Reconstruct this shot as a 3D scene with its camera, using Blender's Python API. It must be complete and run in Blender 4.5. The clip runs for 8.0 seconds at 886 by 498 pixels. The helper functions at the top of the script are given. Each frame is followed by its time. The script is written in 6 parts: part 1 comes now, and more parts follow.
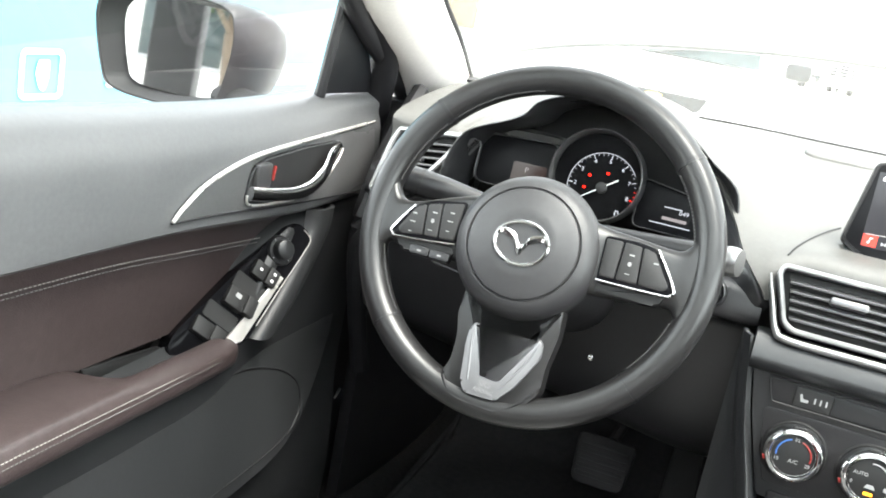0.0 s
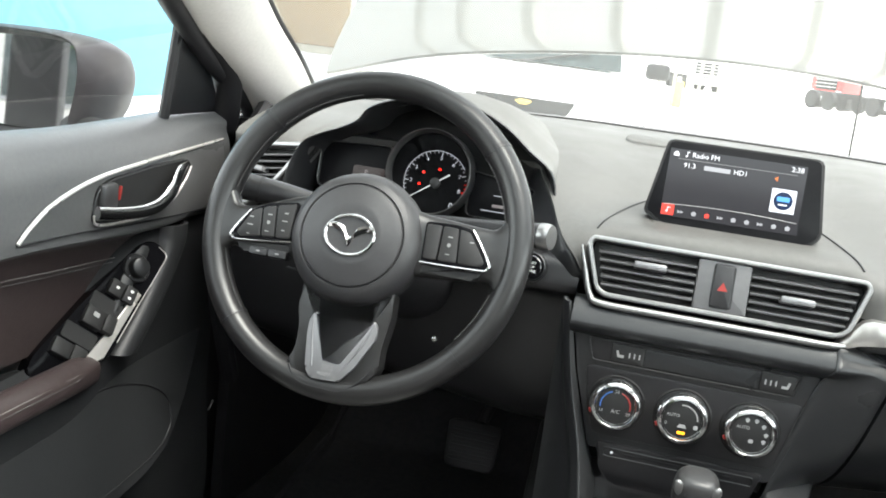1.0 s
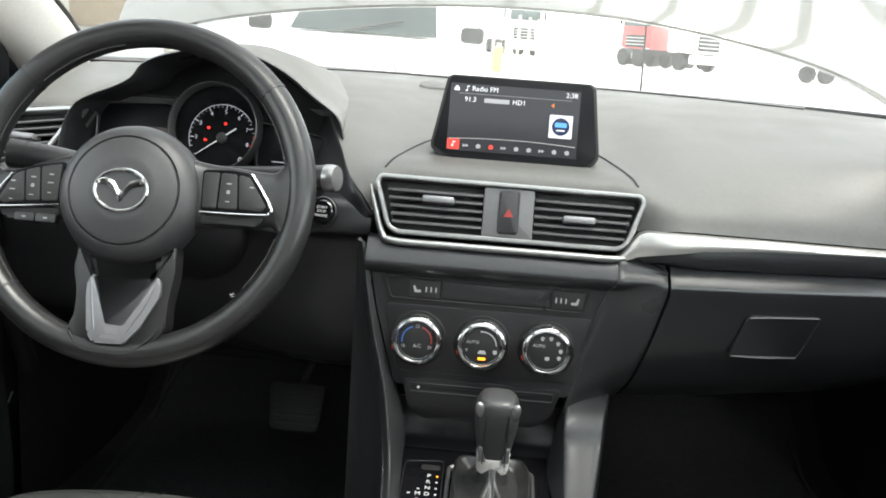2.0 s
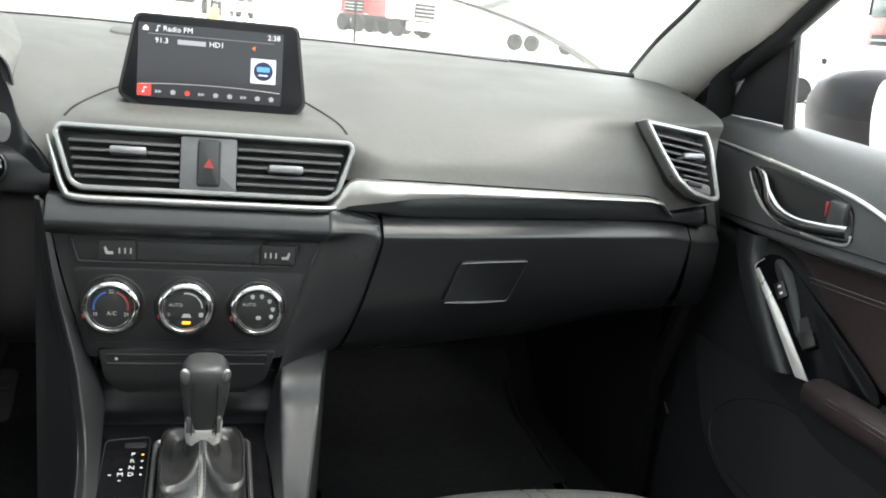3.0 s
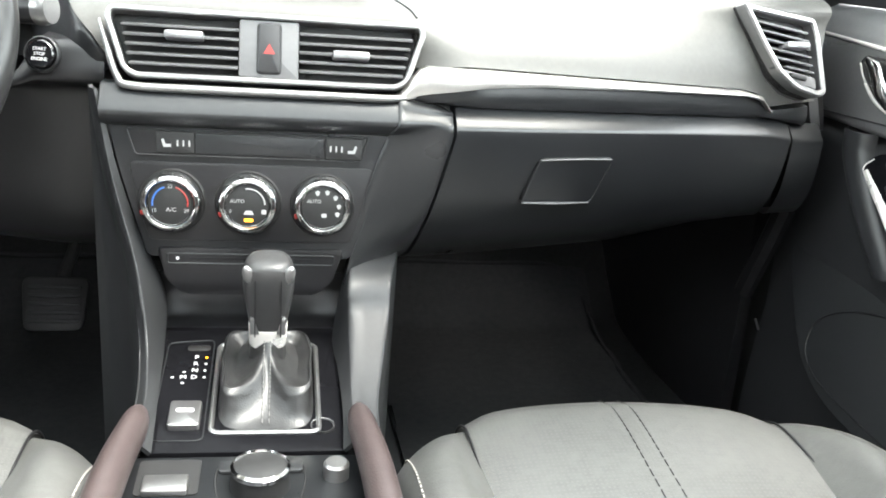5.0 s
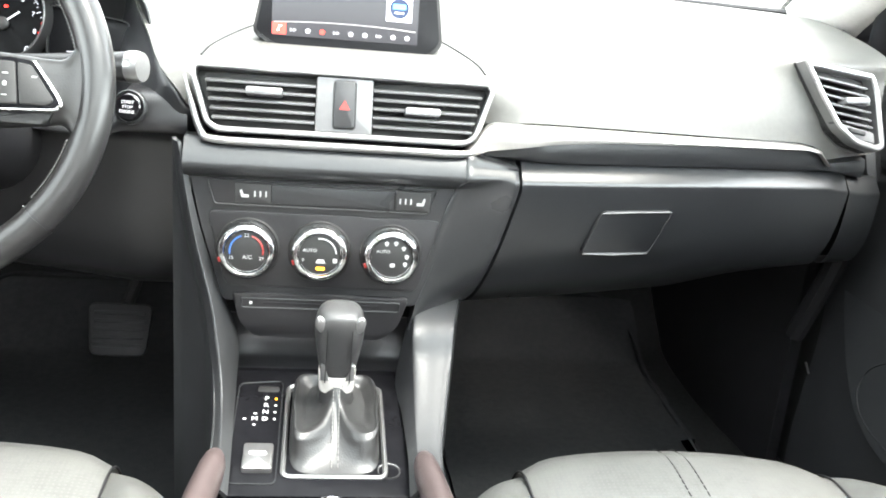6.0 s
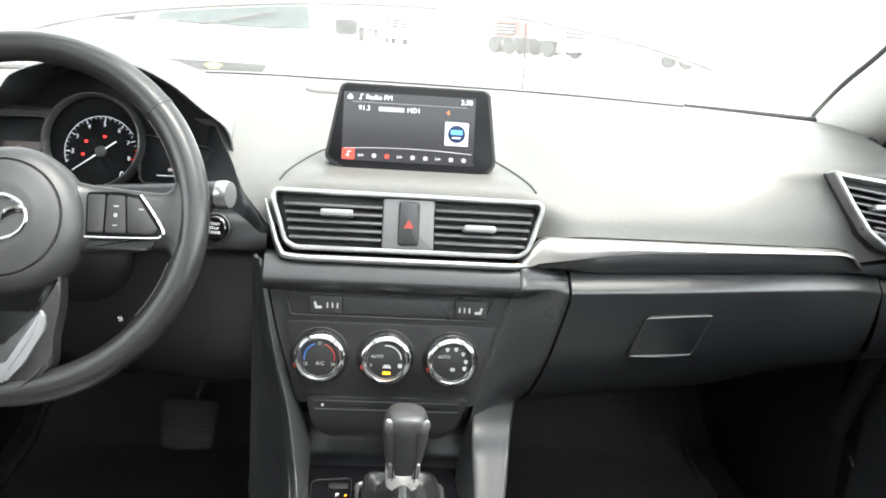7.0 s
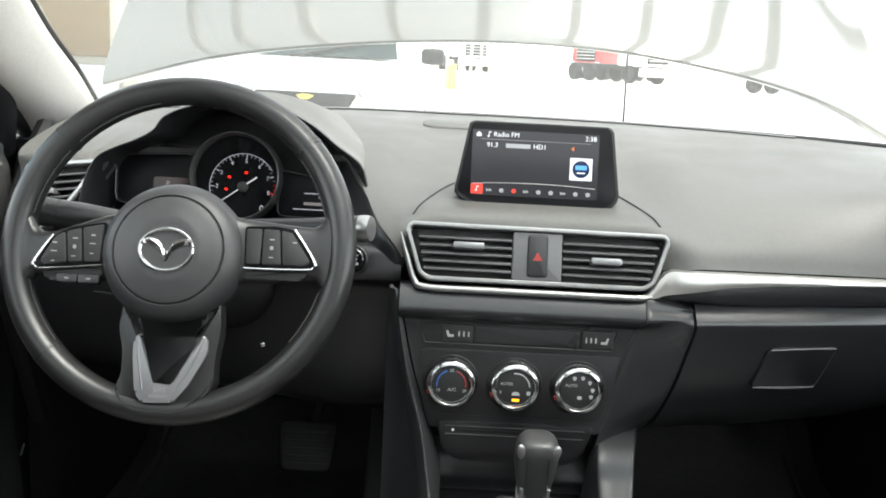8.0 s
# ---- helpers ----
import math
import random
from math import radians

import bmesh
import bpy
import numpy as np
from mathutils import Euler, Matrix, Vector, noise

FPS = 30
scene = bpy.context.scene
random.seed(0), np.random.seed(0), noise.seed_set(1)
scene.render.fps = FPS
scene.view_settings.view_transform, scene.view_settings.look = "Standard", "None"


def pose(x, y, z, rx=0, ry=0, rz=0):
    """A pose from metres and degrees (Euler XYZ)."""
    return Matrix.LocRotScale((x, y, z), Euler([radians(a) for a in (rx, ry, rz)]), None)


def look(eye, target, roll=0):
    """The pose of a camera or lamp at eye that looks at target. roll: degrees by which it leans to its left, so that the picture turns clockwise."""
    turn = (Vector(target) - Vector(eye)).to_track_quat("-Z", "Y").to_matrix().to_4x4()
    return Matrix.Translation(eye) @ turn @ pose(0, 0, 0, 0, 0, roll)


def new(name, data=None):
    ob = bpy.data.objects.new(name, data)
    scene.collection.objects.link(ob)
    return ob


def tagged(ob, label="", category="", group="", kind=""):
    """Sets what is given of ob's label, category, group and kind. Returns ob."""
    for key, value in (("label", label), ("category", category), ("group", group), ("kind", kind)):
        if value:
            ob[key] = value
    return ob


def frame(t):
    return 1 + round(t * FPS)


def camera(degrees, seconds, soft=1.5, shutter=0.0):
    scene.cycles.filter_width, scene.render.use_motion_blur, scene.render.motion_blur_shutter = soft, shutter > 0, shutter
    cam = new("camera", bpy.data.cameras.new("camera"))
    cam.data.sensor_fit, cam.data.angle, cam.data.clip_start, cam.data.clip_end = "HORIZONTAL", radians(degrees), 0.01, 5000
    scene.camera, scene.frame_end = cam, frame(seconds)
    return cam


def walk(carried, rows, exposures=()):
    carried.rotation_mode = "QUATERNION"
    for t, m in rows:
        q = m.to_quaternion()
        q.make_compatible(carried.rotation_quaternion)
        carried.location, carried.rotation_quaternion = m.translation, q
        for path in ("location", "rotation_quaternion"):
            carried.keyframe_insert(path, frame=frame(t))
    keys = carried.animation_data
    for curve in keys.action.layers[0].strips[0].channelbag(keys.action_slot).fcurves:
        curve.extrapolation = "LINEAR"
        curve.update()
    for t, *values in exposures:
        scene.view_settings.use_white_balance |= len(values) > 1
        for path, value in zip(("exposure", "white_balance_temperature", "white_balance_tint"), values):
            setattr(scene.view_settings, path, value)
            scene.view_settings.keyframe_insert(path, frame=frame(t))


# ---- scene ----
cam = camera(51.0, 8.0, soft=1.8)
PATH = [
    (0, (-0.176, -0.98, 1.123), (-0.798, 0.854, 0.623), 10.8),
    (0.5, (-0.132, -1.014, 1.135), (-0.671, 0.859, 0.687), 9.2),
    (1, (-0.089, -1.038, 1.124), (-0.508, 0.87, 0.697), 7.3),
    (1.2, (-0.077, -1.038, 1.125), (-0.436, 0.88, 0.686), 6.6),
    (2.3, (-0.025, -1.019, 1.082), (0.089, 0.926, 0.632), 4.5),
    (2.5, (-0.036, -1.0, 1.081), (0.234, 0.925, 0.613), 5.2),
    (3, (-0.004, -0.986, 1.067), (0.497, 0.893, 0.601), 5.7),
    (3.5, (0.031, -0.976, 1.055), (0.624, 0.873, 0.575), 5.3),
    (4, (0.049, -0.967, 1.044), (0.647, 0.874, 0.54), 4.4),
    (4.5, (0.039, -0.947, 1.021), (0.51, 0.915, 0.463), 3.7),
    (4.7, (0.028, -0.936, 1.01), (0.433, 0.932, 0.424), 3.8),
    (5.8, (-0.023, -0.924, 1.047), (0.273, 0.941, 0.389), 5.5),
    (6, (-0.026, -0.938, 1.061), (0.252, 0.947, 0.451), 5.2),
    (6.5, (-0.039, -0.973, 1.091), (0.202, 0.947, 0.585), 4.6),
    (7, (-0.056, -1.008, 1.111), (0.128, 0.932, 0.662), 3.9),
    (7.5, (-0.083, -1.032, 1.118), (0.015, 0.921, 0.698), 3.2),
    (8, (-0.116, -1.046, 1.123), (-0.103, 0.912, 0.719), 3.1),
]
walk(cam, [(t, look(eye, target, roll)) for t, eye, target, roll in PATH],
     exposures=[(0.0, 3.8), (1.0, 3.05), (2.5, 2.8), (3.5, 3.0), (4.5, 3.72), (6.0, 4.65), (7.0, 3.68), (8.0, 2.75)])

# ---- world and sun ----
world = bpy.data.worlds.new("overcast_sky")
scene.world = world
world.use_nodes = True
wn = world.node_tree.nodes
sky = wn.new("ShaderNodeTexSky")
sky.sky_type = "NISHITA"
sky.sun_disc = False
sky.sun_elevation, sky.sun_rotation = radians(66), radians(110)
sky.dust_density, sky.air_density = 0.6, 1.0
wn["Background"].inputs["Strength"].default_value = 0.15
cloud = wn.new("ShaderNodeHueSaturation")
cloud.inputs["Saturation"].default_value = 0.15
world.node_tree.links.new(sky.outputs[0], cloud.inputs["Color"])
world.node_tree.links.new(cloud.outputs[0], wn["Background"].inputs["Color"])
sun_data = bpy.data.lights.new("sun", "SUN")
sun_data.energy, sun_data.angle, sun_data.color = 1.15, radians(35), (1.0, 0.96, 0.89)
sun = new("sun", sun_data)
sun.matrix_world = look((2.2, -0.8, 5.3), (0.0, 0.0, 0.0))


# ---- materials ----
def material(name, color, rough=0.5, metal=0.0, grain=0.0, size=600.0, vary=0.25, coat=0.0, spec=0.5, blotch=9.0, detail="noise"):
    """A surface with colour and gloss that vary at two scales and a fine relief."""
    m = bpy.data.materials.new(name)
    m.use_nodes = True
    nt = m.node_tree
    n, link = nt.nodes, nt.links.new
    bsdf = n["Principled BSDF"]
    bsdf.inputs["Metallic"].default_value = metal
    bsdf.inputs["Specular IOR Level"].default_value = spec
    bsdf.inputs["Coat Weight"].default_value = coat
    bsdf.inputs["Coat Roughness"].default_value = 0.04
    place = n.new("ShaderNodeTexCoord")
    big = n.new("ShaderNodeTexNoise")
    big.inputs["Scale"].default_value, big.inputs["Detail"].default_value = blotch, 5
    fine = n.new("ShaderNodeTexNoise")
    fine.inputs["Scale"].default_value, fine.inputs["Detail"].default_value = size * 0.25, 3
    both = n.new("ShaderNodeMath")
    both.operation = "MULTIPLY_ADD"
    both.inputs[1].default_value = 0.5
    link(place.outputs["Object"], big.inputs["Vector"])
    link(place.outputs["Object"], fine.inputs["Vector"])
    link(fine.outputs["Fac"], both.inputs[0])
    half = n.new("ShaderNodeMath")
    half.operation = "MULTIPLY"
    half.inputs[1].default_value = 0.5
    link(big.outputs["Fac"], half.inputs[0])
    link(half.outputs[0], both.inputs[2])
    ramp = n.new("ShaderNodeMapRange")
    ramp.inputs["From Min"].default_value, ramp.inputs["From Max"].default_value = 0.3, 0.7
    ramp.inputs["To Min"].default_value, ramp.inputs["To Max"].default_value = 1 - vary, 1 + vary
    link(both.outputs[0], ramp.inputs["Value"])
    tint = n.new("ShaderNodeMix")
    tint.data_type, tint.blend_type = "RGBA", "MULTIPLY"
    tint.inputs["Factor"].default_value = 1.0
    tint.inputs["A"].default_value = (*color, 1)
    link(ramp.outputs[0], tint.inputs["B"])
    link(tint.outputs["Result"], bsdf.inputs["Base Color"])
    gloss = n.new("ShaderNodeMapRange")
    gloss.inputs["From Min"].default_value, gloss.inputs["From Max"].default_value = 0.3, 0.7
    gloss.inputs["To Min"].default_value, gloss.inputs["To Max"].default_value = max(0.02, rough * 0.85), min(1, rough * 1.15)
    link(big.outputs["Fac"], gloss.inputs["Value"])
    link(gloss.outputs[0], bsdf.inputs["Roughness"])
    if grain:
        bump = n.new("ShaderNodeBump")
        bump.inputs["Strength"].default_value, bump.inputs["Distance"].default_value = grain, 0.0006
        if detail == "cells":
            cells = n.new("ShaderNodeTexVoronoi")
            cells.feature = "DISTANCE_TO_EDGE"
            cells.inputs["Scale"].default_value = size
            link(place.outputs["Object"], cells.inputs["Vector"])
            link(cells.outputs["Distance"], bump.inputs["Height"])
        else:
            rough_noise = n.new("ShaderNodeTexNoise")
            rough_noise.inputs["Scale"].default_value = size
            link(place.outputs["Object"], rough_noise.inputs["Vector"])
            link(rough_noise.outputs["Fac"], bump.inputs["Height"])
        link(bump.outputs[0], bsdf.inputs["Normal"])
    return m


def glow(name, color, strength):
    strength *= 0.18
    m = bpy.data.materials.new(name)
    m.use_nodes = True
    b = m.node_tree.nodes["Principled BSDF"]
    b.inputs["Base Color"].default_value = (*[c * 0.3 for c in color], 1)
    b.inputs["Emission Color"].default_value = (*color, 1)
    b.inputs["Emission Strength"].default_value = strength
    b.inputs["Roughness"].default_value, b.inputs["Specular IOR Level"].default_value = 0.12, 0.25
    return m


def pane_material(name, tint, gloss=1.0, haze=0.0):
    """Thin clear glass: it lets light straight through, with a Fresnel sheen."""
    m = bpy.data.materials.new(name)
    m.use_nodes = True
    n, link = m.node_tree.nodes, m.node_tree.links.new
    n.remove(n["Principled BSDF"])
    clear, shine, mix, edge, curve = (n.new("ShaderNode" + k) for k in ("BsdfTransparent", "BsdfGlossy", "MixShader", "LayerWeight", "Math"))
    clear.inputs["Color"].default_value = (*tint, 1)
    shine.inputs["Roughness"].default_value = 0.01
    edge.inputs["Blend"].default_value = 0.12
    curve.operation = "MULTIPLY_ADD"
    curve.inputs[1].default_value, curve.inputs[2].default_value = 0.35 * gloss, 0.02 * gloss
    link(edge.outputs["Facing"], curve.inputs[0])
    link(curve.outputs[0], mix.inputs[0])
    link(clear.outputs[0], mix.inputs[1])
    link(shine.outputs[0], mix.inputs[2])
    last = mix
    # pale film mixed into the pane, standing in for glare over the view
    if haze:
        film, through_film, pale_mix, veil, cloudy = (n.new("ShaderNode" + k) for k in ("BsdfDiffuse", "BsdfTranslucent", "AddShader", "MixShader", "TexNoise"))
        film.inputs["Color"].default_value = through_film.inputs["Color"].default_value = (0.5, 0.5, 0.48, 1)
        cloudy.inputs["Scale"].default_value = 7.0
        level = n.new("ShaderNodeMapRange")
        level.inputs["To Min"].default_value, level.inputs["To Max"].default_value = haze * 0.7, haze * 1.3
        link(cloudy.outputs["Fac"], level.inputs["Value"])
        link(film.outputs[0], pale_mix.inputs[0])
        link(through_film.outputs[0], pale_mix.inputs[1])
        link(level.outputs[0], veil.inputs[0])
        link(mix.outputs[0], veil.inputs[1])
        link(pale_mix.outputs[0], veil.inputs[2])
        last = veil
    link(last.outputs[0], n["Material Output"].inputs["Surface"])
    return m


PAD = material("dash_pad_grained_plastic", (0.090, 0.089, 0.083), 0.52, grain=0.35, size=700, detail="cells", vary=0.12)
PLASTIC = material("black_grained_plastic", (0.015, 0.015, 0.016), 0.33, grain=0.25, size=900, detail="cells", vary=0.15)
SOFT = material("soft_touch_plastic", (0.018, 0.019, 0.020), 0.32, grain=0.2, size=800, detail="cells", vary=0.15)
DARK = material("matte_black_plastic", (0.012, 0.012, 0.012), 0.6, grain=0.2, size=700, vary=0.2)
GLOSSBLACK = material("semi_gloss_black", (0.006, 0.006, 0.007), 0.16, spec=0.06, vary=0.3)
BOOT = material("soft_boot_leather", (0.022, 0.022, 0.022), 0.34, grain=0.4, size=420, detail="cells", vary=0.2)
PIANO = material("piano_black", (0.006, 0.006, 0.007), 0.08, coat=1.0, vary=0.3)
LEATHER = material("black_leather", (0.014, 0.014, 0.014), 0.32, grain=0.14, size=420, detail="cells", vary=0.18)
SEATING = material("grey_black_seat_leather", (0.088, 0.089, 0.085), 0.36, grain=0.4, size=380, detail="cells", vary=0.18)
BROWN = material("dark_brown_leather", (0.052, 0.039, 0.038), 0.36, grain=0.5, size=420, detail="cells", vary=0.2)
THREAD = material("grey_thread", (0.30, 0.285, 0.265), 0.8, vary=0.2)
SATIN = material("satin_silver", (0.34, 0.34, 0.335), 0.34, metal=0.9, grain=0.05, size=1500, vary=0.08)
CHROME = material("chrome", (0.60, 0.60, 0.60), 0.13, metal=1.0, vary=0.05)
STEEL = material("dull_steel", (0.4, 0.4, 0.4), 0.4, metal=0.9, vary=0.1)
LEAF = material("green_leaves", (0.07, 0.12, 0.03), 0.6, vary=0.35, blotch=3.0)
BARK = material("grey_brown_bark", (0.14, 0.11, 0.08), 0.9, grain=0.8, size=40, vary=0.3)
# body paint darkened for the mirror shells, shade put into the colour
SHADED_SHELL = material("shaded_mirror_paint", (0.040, 0.036, 0.038), 0.42, metal=0.2, vary=0.15)
TRIM = material("light_grey_pillar_cloth", (0.62, 0.60, 0.56), 0.85, grain=0.3, size=900, vary=0.08)
SEAL = material("black_rubber_seal", (0.01, 0.01, 0.011), 0.5, vary=0.2)
PAINT = material("grey_metallic_paint", (0.22, 0.21, 0.205), 0.26, metal=0.5, coat=1.0, vary=0.06)
CARPET = material("black_carpet", (0.020, 0.020, 0.020), 0.95, spec=0.1, grain=1.0, size=500, vary=0.35)
MAT = material("black_ribbed_floor_mat", (0.030, 0.031, 0.032), 0.9, spec=0.12, grain=0.9, size=350, vary=0.3)
GLASS = pane_material("clear_glass", (0.93, 0.96, 0.94))
# windscreen glass with the pale glare veil mixed in
HAZED_GLASS = pane_material("hazed_glass", (0.93, 0.95, 0.93), haze=0.045)
MIRROR = material("mirror_glass", (0.55, 0.55, 0.56), 0.02, metal=1.0, vary=0.02)
DOORPAD = material("door_top_soft_plastic", (0.108, 0.109, 0.110), 0.42, grain=0.3, size=800, detail="cells", vary=0.12)
DIALFACE = material("matte_black_dial_face", (0.007, 0.007, 0.008), 0.35, spec=0.12, vary=0.2)
HUBCOVER = material("grained_airbag_plastic", (0.031, 0.031, 0.032), 0.42, grain=0.25, size=900, detail="cells", vary=0.12)
STRIP = material("brushed_cream_silver", (0.50, 0.49, 0.465), 0.32, metal=0.8, grain=0.04, size=1500, vary=0.06)
SLAT_TAB = material("satin_grey_vent_tab", (0.25, 0.25, 0.255), 0.35, metal=0.5, vary=0.08)
SLAT = material("vent_slat_plastic", (0.11, 0.11, 0.112), 0.35, vary=0.1)
BRIGHT = material("bright_polished_trim", (0.80, 0.78, 0.74), 0.28, metal=0.55, vary=0.06)
KNOB = material("grey_knob_leather", (0.038, 0.038, 0.038), 0.32, grain=0.3, size=500, detail="cells", vary=0.12)
THREAD_BLACK = material("black_thread", (0.045, 0.044, 0.044), 0.7, vary=0.2)
INSERT = material("satin_spoke_silver", (0.20, 0.20, 0.205), 0.42, metal=0.7, vary=0.06)
THREAD_DARK = material("dark_grey_thread", (0.16, 0.155, 0.15), 0.8, vary=0.2)
FLANK = material("satin_console_plastic", (0.024, 0.025, 0.026), 0.42, grain=0.2, size=800, detail="cells", vary=0.12)
# grey trim tone raised to stand in for light on the panel
DOORTRIM_LIT = material("lightened_door_trim", (0.19, 0.19, 0.192), 0.36, grain=0.06, size=900, vary=0.08)
PRINT_DIM = material("dim_print", (0.20, 0.20, 0.20), 0.5, vary=0.05)
GLOVE = material("satin_glovebox_plastic", (0.011, 0.012, 0.013), 0.32, spec=0.6, grain=0.12, size=800, detail="cells", vary=0.15)


def perforated(base):
    """Seat leather with rows of fine holes."""
    m = base.copy()
    m.name = "perforated_seat_leather"
    n, link = m.node_tree.nodes, m.node_tree.links.new
    bsdf = n["Principled BSDF"]
    place, dots, hole, mix = (n.new("ShaderNode" + k) for k in ("TexCoord", "TexVoronoi", "MapRange", "Mix"))
    dots.voronoi_dimensions = "2D"
    dots.inputs["Scale"].default_value, dots.inputs["Randomness"].default_value = 190.0, 0.12
    link(place.outputs["Object"], dots.inputs["Vector"])
    hole.inputs["From Min"].default_value, hole.inputs["From Max"].default_value = 0.16, 0.30
    link(dots.outputs["Distance"], hole.inputs["Value"])
    mix.data_type, mix.blend_type = "RGBA", "MIX"
    mix.inputs["A"].default_value = (0.100, 0.100, 0.095, 1)
    source = bsdf.inputs["Base Color"].links[0].from_socket
    link(hole.outputs[0], mix.inputs["Factor"])
    link(source, mix.inputs["B"])
    link(mix.outputs["Result"], bsdf.inputs["Base Color"])
    return m


PERFORATED = perforated(SEATING)
KNOBTOP = material("dark_satin_metal", (0.11, 0.11, 0.11), 0.35, metal=0.6, vary=0.1)
PRINT = material("white_print", (0.75, 0.75, 0.75), 0.5, vary=0.05)
PRINT_GREY = material("grey_print", (0.36, 0.36, 0.36), 0.5, vary=0.05)
RED_DULL = material("dull_red_print", (0.30, 0.025, 0.02), 0.5, vary=0.1)
BLUE_DULL = material("dull_blue_print", (0.04, 0.13, 0.40), 0.5, vary=0.1)


# ---- building blocks ----
def thing(name, label, category, at=(0, 0, 0), group="", kind=""):
    ob = new(name)
    ob.location = at
    ob.empty_display_size = 0.05
    return tagged(ob, label, category, group, kind)


def part(name, bm, mat, parent=None, label="", kind="", smooth=True):
    me = bpy.data.meshes.new(name)
    bmesh.ops.recalc_face_normals(bm, faces=bm.faces[:])
    bm.to_mesh(me)
    bm.free()
    return part_of(name, me, mat, parent, label, kind, smooth)


def part_of(name, me, mat, parent=None, label="", kind="", smooth=True):
    if smooth:
        for p in me.polygons:
            p.use_smooth = True
        me.set_sharp_from_angle(angle=radians(38))
    if mat and not me.materials:
        me.materials.append(mat)
    ob = new(name, me)
    if parent:
        ob.parent = parent
        base = Matrix.Identity(4) if parent.data else Matrix.Translation(parent.location)
        ob.matrix_parent_inverse = base.inverted()
    return tagged(ob, label, "", "", kind)


def spline(points, n, closed=False):
    """n places along a smooth curve through the points."""
    p = np.array(points, float)
    k = len(p)
    q = np.concatenate([p[-1:], p, p[:2]]) if closed else np.concatenate([2 * p[:1] - p[1:2], p, 2 * p[-1:] - p[-2:-1]])
    spans = k if closed else k - 1
    out = []
    for u in np.linspace(0, spans, n, endpoint=not closed):
        i = min(int(u), spans - 1)
        f = u - i
        a, b, c, d = q[i], q[i + 1], q[i + 2], q[i + 3]
        out.append(0.5 * (2 * b + (c - a) * f + (2 * a - 5 * b + 4 * c - d) * f**2 + (3 * b - a - 3 * c + d) * f**3))
    return np.array(out)


def skin(rows, close_u=False, close_v=False, caps=False):
    """A bmesh over a grid of places."""
    bm = bmesh.new()
    vs = [[bm.verts.new(p) for p in row] for row in rows]
    nu, nv = len(vs), len(vs[0])
    for i in range(nu if close_u else nu - 1):
        for j in range(nv if close_v else nv - 1):
            bm.faces.new((vs[i][j], vs[i][(j + 1) % nv], vs[(i + 1) % nu][(j + 1) % nv], vs[(i + 1) % nu][j]))
    if caps:
        bm.faces.new(vs[0][::-1])
        bm.faces.new(vs[-1])
    return bm


def sheet(sections, nu=24, nv=20, thick=0.006):
    """A smooth thick panel through sections of places, all of one length."""
    a = np.array([spline(s, nv) for s in sections])
    rows = np.array([spline(a[:, j], nu) for j in range(nv)]).transpose(1, 0, 2)
    bm = skin(rows)
    if thick:
        bmesh.ops.recalc_face_normals(bm, faces=bm.faces[:])
        bmesh.ops.solidify(bm, geom=bm.faces[:], thickness=thick)
        low, high = rows.min((0, 1)) - thick, rows.max((0, 1)) + thick
        for v in bm.verts:
            v.co = np.clip(v.co, low, high)
    return bm


def tube(points, radius, n=40, sides=10, closed=False, flat=1.0, up=(0, 0, 1), smooth=True):
    """A round or flattened bar along a curve; radius may be a list along it. flat scales it along up."""
    c = spline(points, n, closed) if smooth else np.array(points, float)
    n = len(c)
    r = np.interp(np.linspace(0, 1, n), np.linspace(0, 1, len(radius)), radius) if isinstance(radius, (list, tuple)) else np.full(n, radius)
    rows = []
    for i in range(n):
        t = c[(i + 1) % n] - c[i - 1] if closed else c[min(i + 1, n - 1)] - c[max(i - 1, 0)]
        t = Vector(t).normalized()
        a = Vector(up).cross(t)
        a = a.normalized() if a.length > 1e-5 else Vector((1, 0, 0))
        b = t.cross(a)
        rows.append([Vector(c[i]) + float(r[i]) * (math.cos(w) * a + flat * math.sin(w) * b) for w in np.linspace(0, 2 * math.pi, sides, endpoint=False).tolist()])
    return skin(rows, close_u=closed, close_v=True, caps=not closed)


def facing(x, y, z, tilt=0.0, turn=0.0, roll=0.0):
    """A pose whose local z looks back along -y (turned and tilted up), local x to the right, local y up."""
    return Matrix.Translation((x, y, z)) @ Euler((0, 0, radians(turn))).to_matrix().to_4x4() @ Euler((radians(90 - tilt), 0, 0)).to_matrix().to_4x4() @ Euler((0, 0, radians(roll))).to_matrix().to_4x4()


def plate(outline, depth, m, bevel=0.0, segments=2, inset=None):
    """A slab with the given outline in local x and y, from -depth to 0 in local z, its front edge rounded."""
    bm = bmesh.new()
    front = [bm.verts.new((x, y, 0)) for x, y in outline]
    back = [bm.verts.new((x, y, -depth)) for x, y in outline]
    k = len(front)
    top = bm.faces.new(front)
    bm.faces.new(back[::-1])
    for i in range(k):
        bm.faces.new((front[i], back[i], back[(i + 1) % k], front[(i + 1) % k]))
    if bevel:
        bmesh.ops.bevel(bm, geom=list(top.edges), offset=bevel, segments=segments, affect="EDGES", profile=0.5)
    bm.transform(m)
    return bm


def rounded(w, h, r, n=4, skew=0.0):
    """A rounded rectangle's outline about the middle; skew leans its top to the right."""
    out = []
    for cx, cy, a in ((w / 2 - r, h / 2 - r, 0), (-w / 2 + r, h / 2 - r, 90), (-w / 2 + r, -h / 2 + r, 180), (w / 2 - r, -h / 2 + r, 270)):
        for i in range(n + 1):
            t = radians(a + 90 * i / n)
            x, y = cx + r * math.cos(t), cy + r * math.sin(t)
            out.append((x + skew * y, y))
    return out


